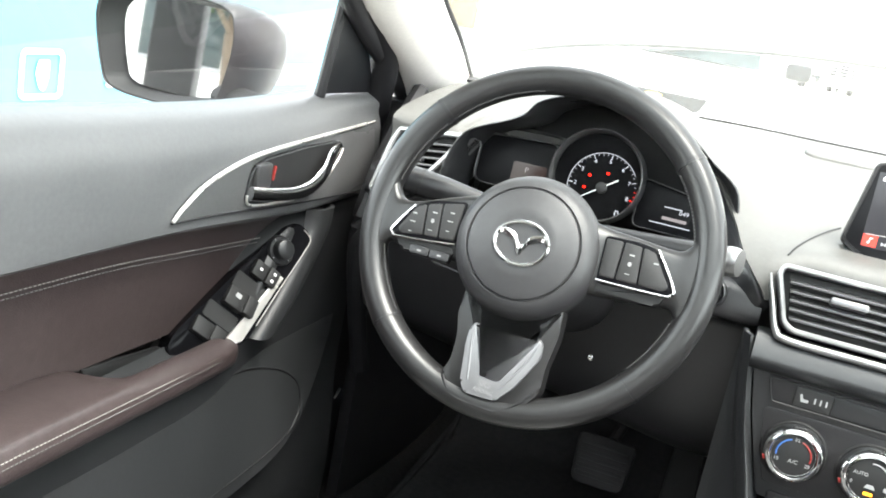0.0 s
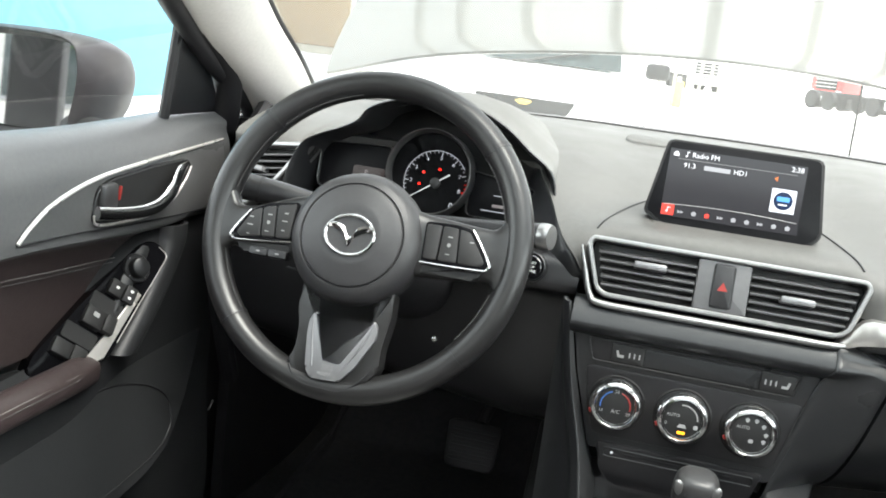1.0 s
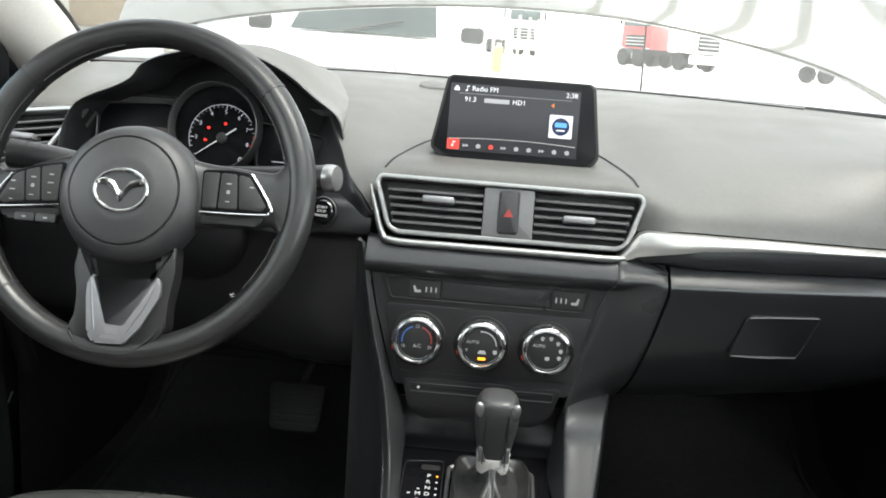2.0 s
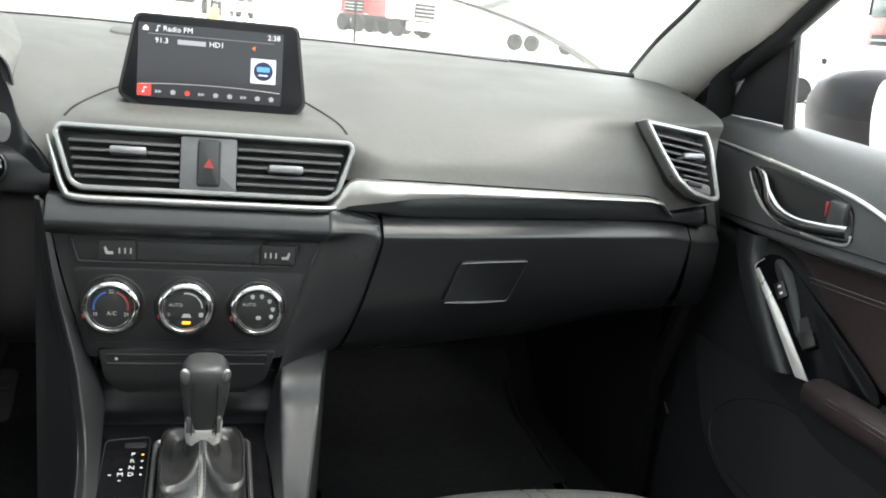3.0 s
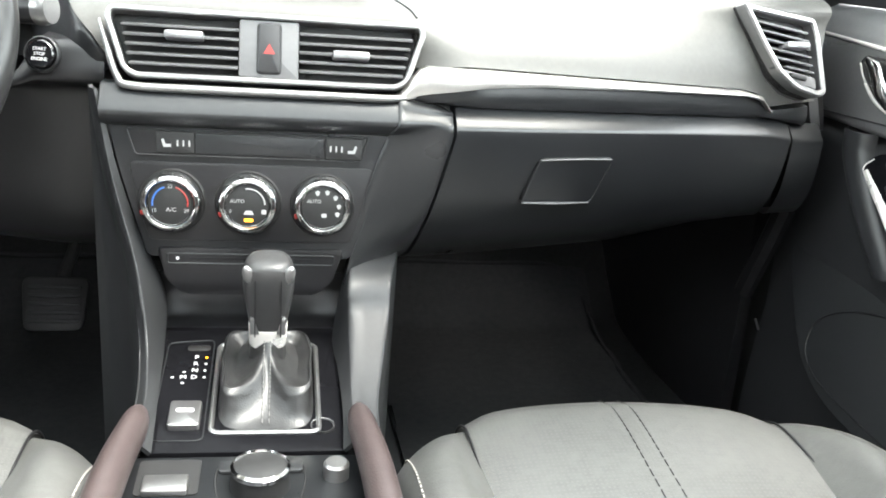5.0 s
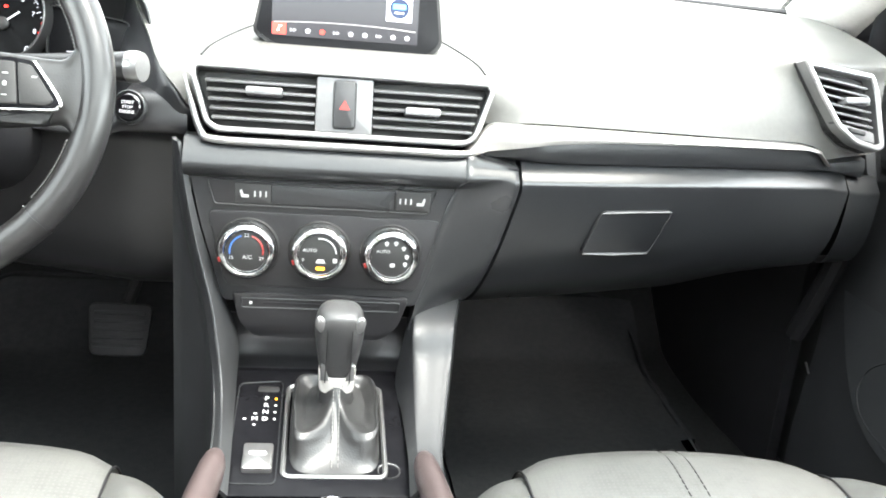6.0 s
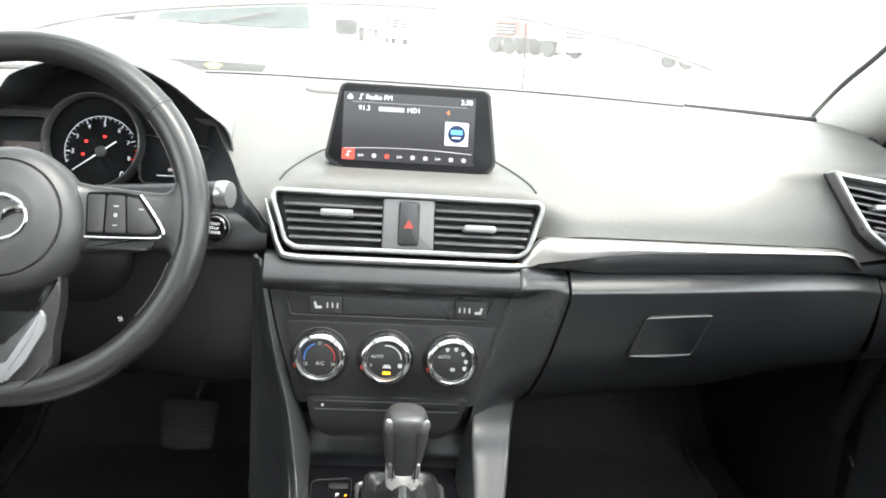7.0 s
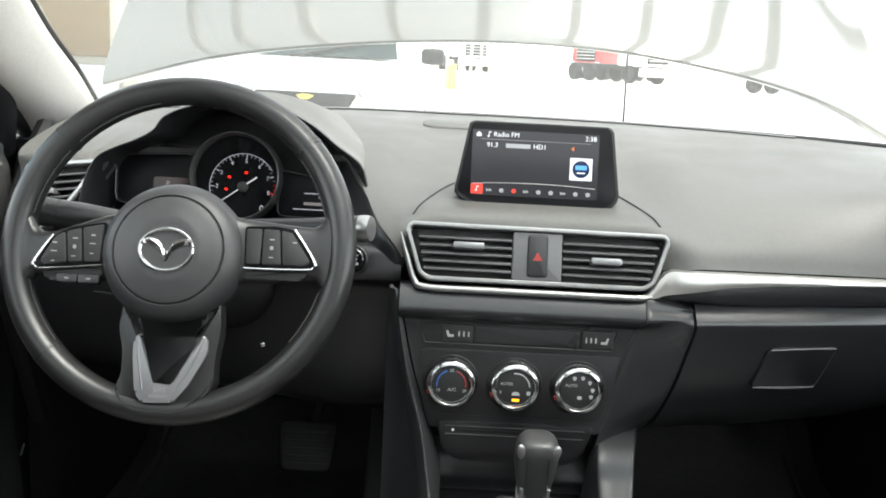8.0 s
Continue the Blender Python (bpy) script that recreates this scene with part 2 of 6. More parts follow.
def soft_poly(points, r, n=3):
    """A polygon's outline with rounded corners."""
    out, k = [], len(points)
    for i in range(k):
        p, a, b = (Vector(points[j % k]) for j in (i, i - 1, i + 1))
        ra = min(r, (a - p).length * 0.45, (b - p).length * 0.45)
        u, v = p + (a - p).normalized() * ra, p + (b - p).normalized() * ra
        for s in np.linspace(0, 1, n + 1).tolist():
            q = (1 - s) ** 2 * u + 2 * s * (1 - s) * p + s**2 * v
            out.append((q.x, q.y))
    return out


def rim(outline, width, depth, m, proud=0.0, round_=0.001):
    """A raised frame along an outline."""
    k = len(outline)
    o = np.array(outline)
    area = 0.5 * sum(o[i - 1][0] * o[i][1] - o[i][0] * o[i - 1][1] for i in range(k))
    normals = []
    for i in range(k):
        e = o[(i + 1) % k] - o[i - 1]
        nrm = np.array([e[1], -e[0]]) / (np.linalg.norm(e) + 1e-9)
        normals.append(nrm if area > 0 else -nrm)
    rows = []
    for off, z in ((0, -depth), (0, proud - round_), (-round_, proud), (-width + round_, proud), (-width, proud - round_), (-width, -depth)):
        rows.append([m @ Vector((*(o[i] + off * normals[i]), z)) for i in range(k)])
    return skin(rows, close_u=True, close_v=True)


def block(w, h, d, m, bevel=0.002, seg=2):
    """A box w x h x d about the middle, all edges rounded."""
    bm = bmesh.new()
    bmesh.ops.create_cube(bm, size=1, matrix=Matrix.Diagonal((w, h, d, 1)))
    if bevel:
        bmesh.ops.bevel(bm, geom=bm.edges[:], offset=bevel, segments=seg, affect="EDGES", profile=0.5)
    bm.transform(m)
    return bm


def lathe(profile, m, n=40):
    """A turned body: (radius, local z) pairs."""
    rows = [[m @ Vector((r * math.cos(t), r * math.sin(t), z)) for t in np.linspace(0, 2 * math.pi, n, endpoint=False).tolist()] for r, z in profile]
    return skin(rows, close_v=True, caps=True)


def joined(*parts):
    """Several bmeshes as one."""
    bm = bmesh.new()
    for p in parts:
        me = bpy.data.meshes.new("piece")
        p.to_mesh(me)
        p.free()
        bm.from_mesh(me)
        bpy.data.meshes.remove(me)
    return bm


def lettering(name, text, size, m, mat, parent, depth=0.0002, align="LEFT"):
    """Raised letters in the built-in font, as a mesh."""
    cu = bpy.data.curves.new(name, "FONT")
    cu.body, cu.size, cu.extrude, cu.align_x, cu.align_y = text, size, depth, align, "CENTER"
    cu.resolution_u = 2
    tmp = bpy.data.objects.new(name, cu)
    me = bpy.data.meshes.new_from_object(tmp)
    bpy.data.objects.remove(tmp)
    bpy.data.curves.remove(cu)
    me.transform(m)
    return part_of(name, me, mat, parent, smooth=False)


def stitches(points, n, length, r, lift=(0, 0, 0)):
    """A row of short threads along a curve."""
    c = spline(points, n * 3 + 1) + np.array(lift)
    bms = []
    for i in range(n):
        bms.append(tube([c[3 * i], c[3 * i + 1], c[3 * i + 2]], r, n=3, sides=5, smooth=False))
    return joined(*bms)


# ---- the dashboard ----
def ease(a, b, v):
    u = min(1.0, max(0.0, (v - a) / (b - a)))
    return u * u * (3 - 2 * u)


def face_y(x):
    """How far ahead the dashboard's face lies at x."""
    return -0.02 + 0.31 * max(0.0, abs(x) - 0.155)


# the silver strip's upper and lower edge along x, and how far the parts below it drop towards the door
STRIP_X = (0.122, 0.136, 0.149, 0.218, 0.283, 0.430, 0.556, 0.580, 0.597, 0.670)
STRIP_TOP = (0.866, 0.882, 0.8985, 0.8955, 0.8915, 0.8825, 0.8750, 0.8700, 0.8530, 0.8600)
STRIP_LOW = (0.8595, 0.866, 0.8715, 0.8790, 0.8800, 0.8755, 0.8705, 0.8655, 0.8500, 0.8560)


def drop(x):
    return np.interp(x, (0.18, 0.286, 0.434, 0.60, 0.66), (0.0045, 0.0, -0.005, -0.012, -0.022))


def pad_profile(x):
    a = abs(x)
    yw, zw = 0.76 - 0.36 * (a / 0.75) ** 2.2, 1.02 - 0.008 * (a / 0.75) ** 2
    f = face_y(x)
    far = yw - f
    side = np.array([(yw, zw), (f + 0.65 * far, 1.012), (f + 0.40 * far, 0.998), (f + 0.22 * far, 0.977), (f + 0.11 * far, 0.950), (f + 0.04 * far, 0.918), (f + 0.012, 0.893)])
    side[2:6, 0] -= np.array((0.030, 0.058, 0.020, 0.0)) * ease(0.33, 0.57, a)
    mid = np.array([(yw, zw), (0.50, 1.008), (0.30, 0.990), (0.17, 0.970), (0.09, 0.955), (0.035, 0.941), (0.022, 0.893)])
    s = ease(0.12, 0.21, a)
    row = mid * (1 - s) + side * s
    if x > 0.14:
        row[-2:, 1] += np.array((0.5, 1.0)) * (np.interp(max(x, 0.16), STRIP_X, STRIP_TOP) + 0.0015 - 0.893) * ease(0.152, 0.20, x)
    return row


def pad_point(x, s, lift=0.0):
    """A place on the pad: s runs from 0 at the windscreen to 1 at the lower edge."""
    row = spline(pad_profile(x), 61)
    s *= 1 - 0.56 * ease(-0.575, -0.545, x) if x < -0.4 else np.interp(x, (-0.245, -0.207, -0.181, -0.156), (0.44, 0.64, 0.84, 1.0))
    i = min(59, int(s * 60))
    p = row[i] + (row[i + 1] - row[i]) * (s * 60 - i)
    return (x, p[0] - lift * 0.3, p[1] + lift)


dashboard = thing("dashboard", "black soft-touch dashboard with silver trim under the windscreen", "dashboard", (0, 0.3, 0.85))
rows = [[pad_point(x, s) for s in np.linspace(0, 1, 34)] for x in np.linspace(-0.662, 0.674, 141)]
bm = skin(rows)
bmesh.ops.recalc_face_normals(bm, faces=bm.faces[:])
bmesh.ops.solidify(bm, geom=bm.faces[:], thickness=0.008)
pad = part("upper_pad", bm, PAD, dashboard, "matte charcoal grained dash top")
edge = [Vector(pad_point(x, 1.0)) for x in np.linspace(-0.250, -0.150, 12)]
rows = [[e + Vector(d) for d in ((0.001, 0.004, -0.003), (-0.002, 0.002, -0.008), (-0.010, 0.010, -0.022), (-0.030, 0.035, -0.048), (-0.048, 0.085, -0.085))] for e in edge]
part("binnacle_side", sheet(rows, 24, 16, 0.004), SOFT, dashboard, "dark side face beside the instrument hood")
# the oval seam round the display
for side in (-1, 1):
    line = [pad_point(side * x, s, 0.0006) for x, s in ((0.098, 0.55), (0.112, 0.60), (0.128, 0.68), (0.140, 0.76), (0.146, 0.81))]
    part("pad_seam", tube(line, 0.0011, n=30, sides=6), SEAL, pad)
# speaker grille and light sensor at the windscreen
m = Matrix.Translation(pad_point(-0.10, 0.15, 0.006)) @ Euler((radians(9), 0, 0)).to_matrix().to_4x4()
part("sensor_cover", plate(rounded(0.10, 0.050, 0.018), 0.016, m, 0.004, 3), PAD, dashboard, "low grey sensor cover")
# defroster slots
line = [pad_point(x, 0.02, 0.002) for x in np.linspace(-0.5, 0.5, 9)]
part("defroster_slot", tube(line, 0.006, n=40, sides=8, flat=0.35), DOORPAD, dashboard)

# passenger side: silver strip, channel, glovebox
strip_x = np.linspace(0.122, 0.597, 60)
top = [(x, face_y(x) - 0.002, z) for x, z in zip(strip_x, np.interp(strip_x, STRIP_X, STRIP_TOP))]
low = [(x, face_y(x) - 0.006, z) for x, z in zip(strip_x, np.interp(strip_x, STRIP_X, STRIP_LOW))]
hide = [0.008 * (1 - ease(0.130, 0.200, p[0])) for p in top]
rows = []
for p, q, back in zip(top, low, hide):
    p, q = np.array(p) + (0, back, 0), np.array(q) + (0, back, 0)
    rows.append([p + (0, 0.012, 0), p, p * 0.7 + q * 0.3 + (0, -0.002, 0), p * 0.3 + q * 0.7 + (0, -0.002, 0), q, q + (0, 0.012, -0.001)])
part("trim_strip", skin(rows, close_v=True, caps=True), STRIP, dashboard, "brushed silver trim strip")
rows = []
for x in np.linspace(0.140, 0.66, 40):
    f = face_y(x) + 0.016 * (1 - ease(0.150, 0.225, x))
    t, k = np.interp(x, STRIP_X, STRIP_LOW), 0.853 + drop(x)
    rows.append([(x, f + 0.03, t + 0.004), (x, f + 0.004, t + 0.001), (x, f + 0.001, t * 0.6 + k * 0.4), (x, f + 0.002, t * 0.25 + k * 0.75), (x, f + 0.006, k + 0.001), (x, f + 0.03, k)])
part("channel_panel", skin(rows, close_v=True, caps=True), SOFT, dashboard)


def glove_row(x, grow=0.0):
    f = face_y(x)
    low = np.interp(x, (0.18, 0.3, 0.45, 0.64), (0.640, 0.638, 0.640, 0.665))
    g = drop(x)
    band = [(f + 0.05, 0.8500 + g), (f + 0.010, 0.8532 + g), (f + 0.0065, 0.8522 + g), (f - 0.0090, 0.8372 + g), (f - 0.0108, 0.8350 + g), (f - 0.0112, 0.8325 + g)]
    face = spline([(f - 0.0112, 0.8325 + g), (f - 0.0095, 0.800 + g), (f - 0.001, 0.755 + 0.6 * g), (f + 0.022, 0.712), (f + 0.056, low + 0.044), (f + 0.100, low + 0.026), (f + 0.16, low + 0.018)], 28).tolist()
    row = band + [tuple(p) for p in face[1:]]
    lean = 0.22 * (1 - ease(0.18, 0.62, x)) + 0.10 * ease(0.18, 0.62, x)
    return [(x - lean * max(0.0, 0.83 - z), y, z) for y, z in row]


lid_rows = [glove_row(x) for x in np.linspace(0.186, 0.634, 42)]
bm = skin(lid_rows)
bmesh.ops.recalc_face_normals(bm, faces=bm.faces[:])
bmesh.ops.solidify(bm, geom=bm.faces[:], thickness=0.006)
glovebox = part("glovebox_lid", bm, GLOVE, dashboard, "closed black glovebox lid")
m = facing(0.3215, face_y(0.3215) - 0.0056, 0.778, tilt=-10.5, turn=17)
latch = soft_poly([(-0.040, 0.028), (0.057, 0.0255), (0.038, -0.0285), (-0.055, -0.0235)], 0.007)
part("latch_recess", plate(latch, 0.006, m @ Matrix.Translation((0, 0, 0.0010)), 0.001), GLOVE, glovebox)
part("latch_rim", rim(latch, 0.0015, 0.006, m, 0.0016, 0.0006), PLASTIC, glovebox)
# grey bars stand in for light caught on the black latch edges
for name, bar in (("lip_highlight", ((-0.041, 0.0270), (0.006, 0.0266), (0.0535, 0.0250))), ("handle_highlight", ((-0.0540, -0.0225), (-0.010, -0.0256), (0.0350, -0.0270)))):
    part(name, tube([m @ Vector((x, y, 0.0032)) for x, y in bar], [0.0006, 0.0012 if name == "lip_highlight" else 0.0018, 0.0006], n=24, sides=8), KNOBTOP, glovebox)
bm = skin([[(x, y + 0.004, z) for _, y, z in glove_row(x)] for x in (0.638, 0.65, 0.67, 0.69)])
part("end_panel", bm, GLOVE, dashboard)
# broad hollow panel between the climate controls and the glovebox
lid_edge = np.array(glove_row(0.184))[::-1]
rows = []
for zl, zr, x0 in ((0.8675, 0.8545, 0.1265), (0.8665, 0.8533, 0.1265), (0.8550, 0.8490, 0.1265), (0.8430, 0.8442, 0.1262), (0.8330, 0.8400, 0.1200), (0.8280, 0.8300, 0.1180), (0.800, 0.800, 0.108), (0.760, 0.760, 0.098), (0.720, 0.720, 0.089), (0.690, 0.690, 0.084), (0.672, 0.672, 0.080)):
    y0 = np.interp(zl, (0.8280, 0.8330, 0.8430, 0.8665, 0.8675), (-0.0240, -0.0275, -0.0352, -0.0180, 0.0))
    x1 = 0.1815 - 0.22 * max(0.0, 0.83 - zr)
    y1 = np.interp(zr, lid_edge[:, 2], lid_edge[:, 1])
    a, b = Vector((x0, y0, zl)), Vector((x1, y1, zr))
    rows.append([a + Vector((0, 0.010, 0)), a, a.lerp(b, 0.33), a.lerp(b, 0.67), b, b + Vector((0.0005, 0.010, 0))])
part("filler_panel", sheet(rows, 44, 20, 0.004), SOFT, dashboard, "hollow black panel beside the climate controls")


def air_vent(parent, outline, slats, m, name="air_vent", slant=0.0, tab=(0, 0), frame_w=0.006, frame=SATIN, half=None):
    """A vent: dark duct, frame, slats across the outline, and the tab that steers them."""
    v = part(name, plate(outline, 0.012, m @ Matrix.Translation((0, 0, -0.014)), 0), DARK, parent)
    o = np.array(outline)
    for y in slats:
        hits = []
        for i in range(len(o)):
            (x0, y0), (x1, y1) = o[i - 1], o[i]
            if (y0 - y) * (y1 - y) < 0:
                hits.append(x0 + (x1 - x0) * (y - y0) / (y1 - y0))
        if len(hits) < 2:
            continue
        a, b = min(hits), max(hits)
        part("slat", block(b - a - 0.001, 0.0027, 0.014, m @ Matrix.Translation(((a + b) / 2, y + slant * (a + b) / 2, -0.006)) @ Euler((radians(14), 0, math.atan(slant))).to_matrix().to_4x4(), 0.0007), SLAT, v)
    part("steering_tab", block(0.036, 0.0078, 0.018, m @ Matrix.Translation((tab[0], tab[1], -0.001)), 0.0025), SLAT_TAB, v, "silver steering tab")
    return v


# centre vents
vent_pose = facing(0.0, -0.008, 0.907, tilt=18)
outer = soft_poly([(-0.148, 0.0325), (0.146, 0.0315), (0.1515, 0.0220), (0.1350, -0.0270), (0.1230, -0.0345), (-0.1250, -0.0345), (-0.1365, -0.0275), (-0.1530, 0.0225)], 0.007)
vents = part("centre_vent_panel", plate(outer, 0.02, vent_pose @ Matrix.Translation((0, 0, -0.016)), 0.001), DARK, dashboard, "pair of air vents in a silver frame")
part("vent_frame", rim(outer, 0.0052, 0.03, vent_pose, 0.003, 0.0015), SATIN, vents, "satin silver frame")
lip = [vent_pose @ Vector((x, y, z)) for x, y, z in ((-0.1580, 0.020, -0.006), (-0.1500, -0.006, -0.003), (-0.1400, -0.0345, -0.002), (-0.126, -0.0425, 0.0), (-0.06, -0.0432, 0.0), (0.06, -0.0432, 0.0), (0.110, -0.0432, 0.0), (0.128, -0.0415, -0.003), (0.1435, -0.0385, -0.010))]
part("lower_lip", tube(lip, [0.0012, 0.0034, 0.0040, 0.0042, 0.0042, 0.0038, 0.0012], n=70, sides=10, up=(0, -1, 0)), SATIN, vents)
left_o = soft_poly([(-0.1400, 0.0250), (-0.0295, 0.0250), (-0.0295, -0.0275), (-0.1220, -0.0285), (-0.1300, -0.0230)], 0.003)
right_o = soft_poly([(0.0275, 0.0250), (0.1400, 0.0235), (0.1290, -0.0235), (0.1200, -0.0285), (0.0275, -0.0280)], 0.003)
slat_heights = (0.0165, 0.0075, -0.0015, -0.0105, -0.0195)
air_vent(vents, left_o, slat_heights, vent_pose, tab=(-0.080, 0.0070))
air_vent(vents, right_o, slat_heights, vent_pose, tab=(0.0775, -0.0035))
part("vent_divider", plate(rounded(0.0565, 0.055, 0.002), 0.02, vent_pose @ Matrix.Translation((-0.0010, -0.0015, 0.0)), 0.0015), SLAT, vents)
hazard = part("hazard_button", plate(rounded(0.0215, 0.047, 0.003), 0.006, vent_pose @ Matrix.Translation((-0.0008, -0.001, 0.0025)), 0.0015), PLASTIC, vents)
tri = [(0, 0.0056), (-0.0055, -0.0042), (0.0055, -0.0042)]
part("hazard_triangle", plate(tri, 0.0005, vent_pose @ Matrix.Translation((-0.0008, -0.002, 0.003)), 0), RED_DULL, hazard, "red triangle")
part("button_gap", rim(rounded(0.0235, 0.049, 0.004), 0.0012, 0.002, vent_pose @ Matrix.Translation((-0.0008, -0.001, 0.0003)), 0.0003, 0.0002), SEAL, hazard)

# side vents
for side in (-1, 1):
    m = facing(side * 0.608, 0.120, 0.922, tilt=19, turn=side * 14)
    quad = [(-0.0660, 0.0570), (0.0430, 0.0425), (0.0500, 0.0200), (0.0560, -0.0480), (0.0440, -0.0540), (0.0080, -0.0440), (-0.0170, -0.0250), (-0.0410, 0.0120)]
    louver = [(-0.0530, 0.0430), (0.0330, 0.0310), (0.0395, -0.0260), (-0.0215, -0.0130)]
    base = [(-0.0250, -0.0165), (0.0398, -0.0300), (0.0415, -0.0440), (0.0100, -0.0365), (-0.0090, -0.0270)]
    quad, louver, base = ([(side * x, y) for x, y in q] for q in (quad, louver, base))
    if side < 0:
        quad, louver, base = quad[::-1], louver[::-1], base[::-1]
    o = soft_poly(quad, 0.006)
    holder = part("side_vent", plate(o, 0.012, m @ Matrix.Translation((0, 0, -0.012)), 0.001), DARK, dashboard, "air vent in a silver frame")
    part("vent_frame", rim(o, 0.0075, 0.03, m, 0.004, 0.002), SATIN, holder, "satin silver frame")
    air_vent(holder, soft_poly(louver, 0.003), (0.0300, 0.0205, 0.0110, 0.0015, -0.0080, -0.0165), m @ Matrix.Translation((0, 0, 0.002)), slant=-0.16 * side, tab=(side * 0.010, 0.0080))
    foot = part("vent_base", plate(soft_poly(base, 0.003), 0.008, m @ Matrix.Translation((0, 0, 0.0012)), 0.001), SLAT, holder)
    part("vent_wheel", block(0.026, 0.0060, 0.006, m @ Matrix.Translation((side * 0.012, -0.0290, 0.0015)) @ Euler((0, 0, -0.20 * side)).to_matrix().to_4x4(), 0.002), DARK, foot)

# driver side: lower panel
rows = []
for x in np.linspace(-0.69, -0.157, 26):
    f = max(0.02, face_y(x) + 0.02)
    d = 0.040 * ease(-0.60, -0.54, x) * (1 - ease(-0.25, -0.215, x))
    rows.append(spline([(x, f + 0.06, 0.905 - d * 1.4), (x, f + 0.01, 0.90 - d), (x, f - 0.002, 0.885 - 0.6 * d), (x, f - 0.006, 0.864 - 0.3 * d), (x, f + 0.012, 0.852), (x, f + 0.02, 0.82), (x, f + 0.03, 0.74), (x, f + 0.06, 0.68), (x, f + 0.14, 0.655)], 32))
bm = skin(rows)
bmesh.ops.recalc_face_normals(bm, faces=bm.faces[:])
bmesh.ops.solidify(bm, geom=bm.faces[:], thickness=0.006)
lower = part("lower_driver_panel", bm, PLASTIC, dashboard)
for k, z in enumerate((0.83, 0.80)):
    part("panel_groove", tube([(-0.56, 0.14 - 0.012 * k, z), (-0.47, 0.105 - 0.012 * k, z + 0.002)], 0.0015, n=4, sides=6), SOFT, lower)
m = facing(-0.212, 0.010, 0.887, tilt=12, turn=-14)
start = part("start_button", lathe([(0.0005, 0.004), (0.012, 0.0045), (0.0135, 0.003), (0.0145, 0.0), (0.0145, -0.004)], m), PIANO, dashboard)
part("button_ring", lathe([(0.0148, -0.004), (0.0148, 0.001), (0.0160, 0.002), (0.0172, 0.001), (0.0175, -0.004)], m), SOFT, start)
for k, t in enumerate(("START", "STOP", "ENGINE")):
    lettering("start_lettering", t, 0.0045, m @ Matrix.Translation((0, 0.0045 - 0.0047 * k, 0.0048)), PRINT, start, align="CENTER")

# ---- instrument hood and dials ----
cluster = thing("instrument_cluster", "hooded instrument cluster with one large round rev counter", "instrument cluster", (-0.38, 0.2, 0.9))
ARCH = [(-0.572, 0.850), (-0.568, 0.905), (-0.560, 0.950), (-0.546, 0.978), (-0.524, 0.992), (-0.496, 1.004), (-0.476, 1.016), (-0.462, 1.034), (-0.430, 1.048), (-0.380, 1.057), (-0.325, 1.053), (-0.280, 1.034), (-0.246, 1.009), (-0.214, 0.985), (-0.203, 0.945), (-0.190, 0.900), (-0.180, 0.850)]
arch = spline(ARCH, 68)
centre = np.array([-0.381, 0.93])


def arch_row(y, scale, lean=0.12, rise=0.0):
    """The hood's opening, grown about its middle and moved ahead; rise lifts its crown."""
    out = []
    for x, z in arch:
        d = np.array([x, z]) - centre
        u = centre + d * np.array((1 + (scale - 1) * (-1.0 if d[0] > 0 and scale > 1 else 1.0), scale))
        out.append((u[0], y + lean * (u[1] - 0.93), u[1] + rise * ease(0.97, 1.03, z)))
    return out


bm = skin([arch_row(0.215, 0.86), arch_row(0.170, 0.89), arch_row(0.130, 0.935), arch_row(0.110, 0.962), arch_row(0.1015, 0.980), arch_row(0.099, 0.992), arch_row(0.1005, 1.0)])
part("hood_lip", bm, SOFT, cluster, "broad black lip of the hood")
bm = skin([arch_row(0.101, 1.0005), arch_row(0.104, 1.008), arch_row(0.120, 1.020), arch_row(0.170, 1.035), arch_row(0.26, 1.045, 0.0), arch_row(0.40, 1.045, 0.0, -0.012), arch_row(0.58, 1.03, 0.0, -0.03)])
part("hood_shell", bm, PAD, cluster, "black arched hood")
back = [(x, z) for x, _, z in arch_row(0.2, 0.875)]
bm = bmesh.new()
bm.faces.new([bm.verts.new((x, 0.205 + 0.12 * (z - 0.93), z)) for x, z in back])
bmesh.ops.solidify(bm, geom=bm.faces[:], thickness=-0.004)
part("backing", bm, DARK, cluster)
tach_pose = facing(-0.381, 0.146, 0.958, tilt=12) @ Matrix.Scale(0.94, 4)
tach = part("rev_counter", lathe([(0.0005, -0.012), (0.0575, -0.012)], tach_pose, 56), DIALFACE, cluster, "black dial with white figures")
part("dial_ring", lathe([(0.0565, -0.02), (0.0572, -0.006), (0.0590, 0.008), (0.0600, 0.0095), (0.0612, 0.0085), (0.0625, -0.03)], tach_pose, 56), KNOBTOP, tach, "grey metal ring")
WHITE_GLOW = glow("white_backlight", (0.9, 0.92, 1.0), 0.3)
RED_GLOW = glow("red_telltale", (1.0, 0.02, 0.01), 1.2)
AMBER_GLOW = glow("amber_telltale", (1.0, 0.35, 0.02), 2.5)
DIM_GLOW = glow("dim_backlight", (0.5, 0.45, 0.45), 0.25)
scale_pose = tach_pose @ Matrix.Translation((0.009, -0.013, -0.0112))
for k in range(29):
    a = radians(197 - 8.0 * k)
    r, long = 0.0450, 0.0056 if k % 4 == 2 else 0.0026
    mm = scale_pose @ Euler((0, 0, a)).to_matrix().to_4x4() @ Matrix.Translation((r - long / 2, 0, 0))
    part("tick", block(long, 0.0010 if k % 4 == 2 else 0.0006, 0.0004, mm, 0), WHITE_GLOW if k < 24 else RED_GLOW, tach)
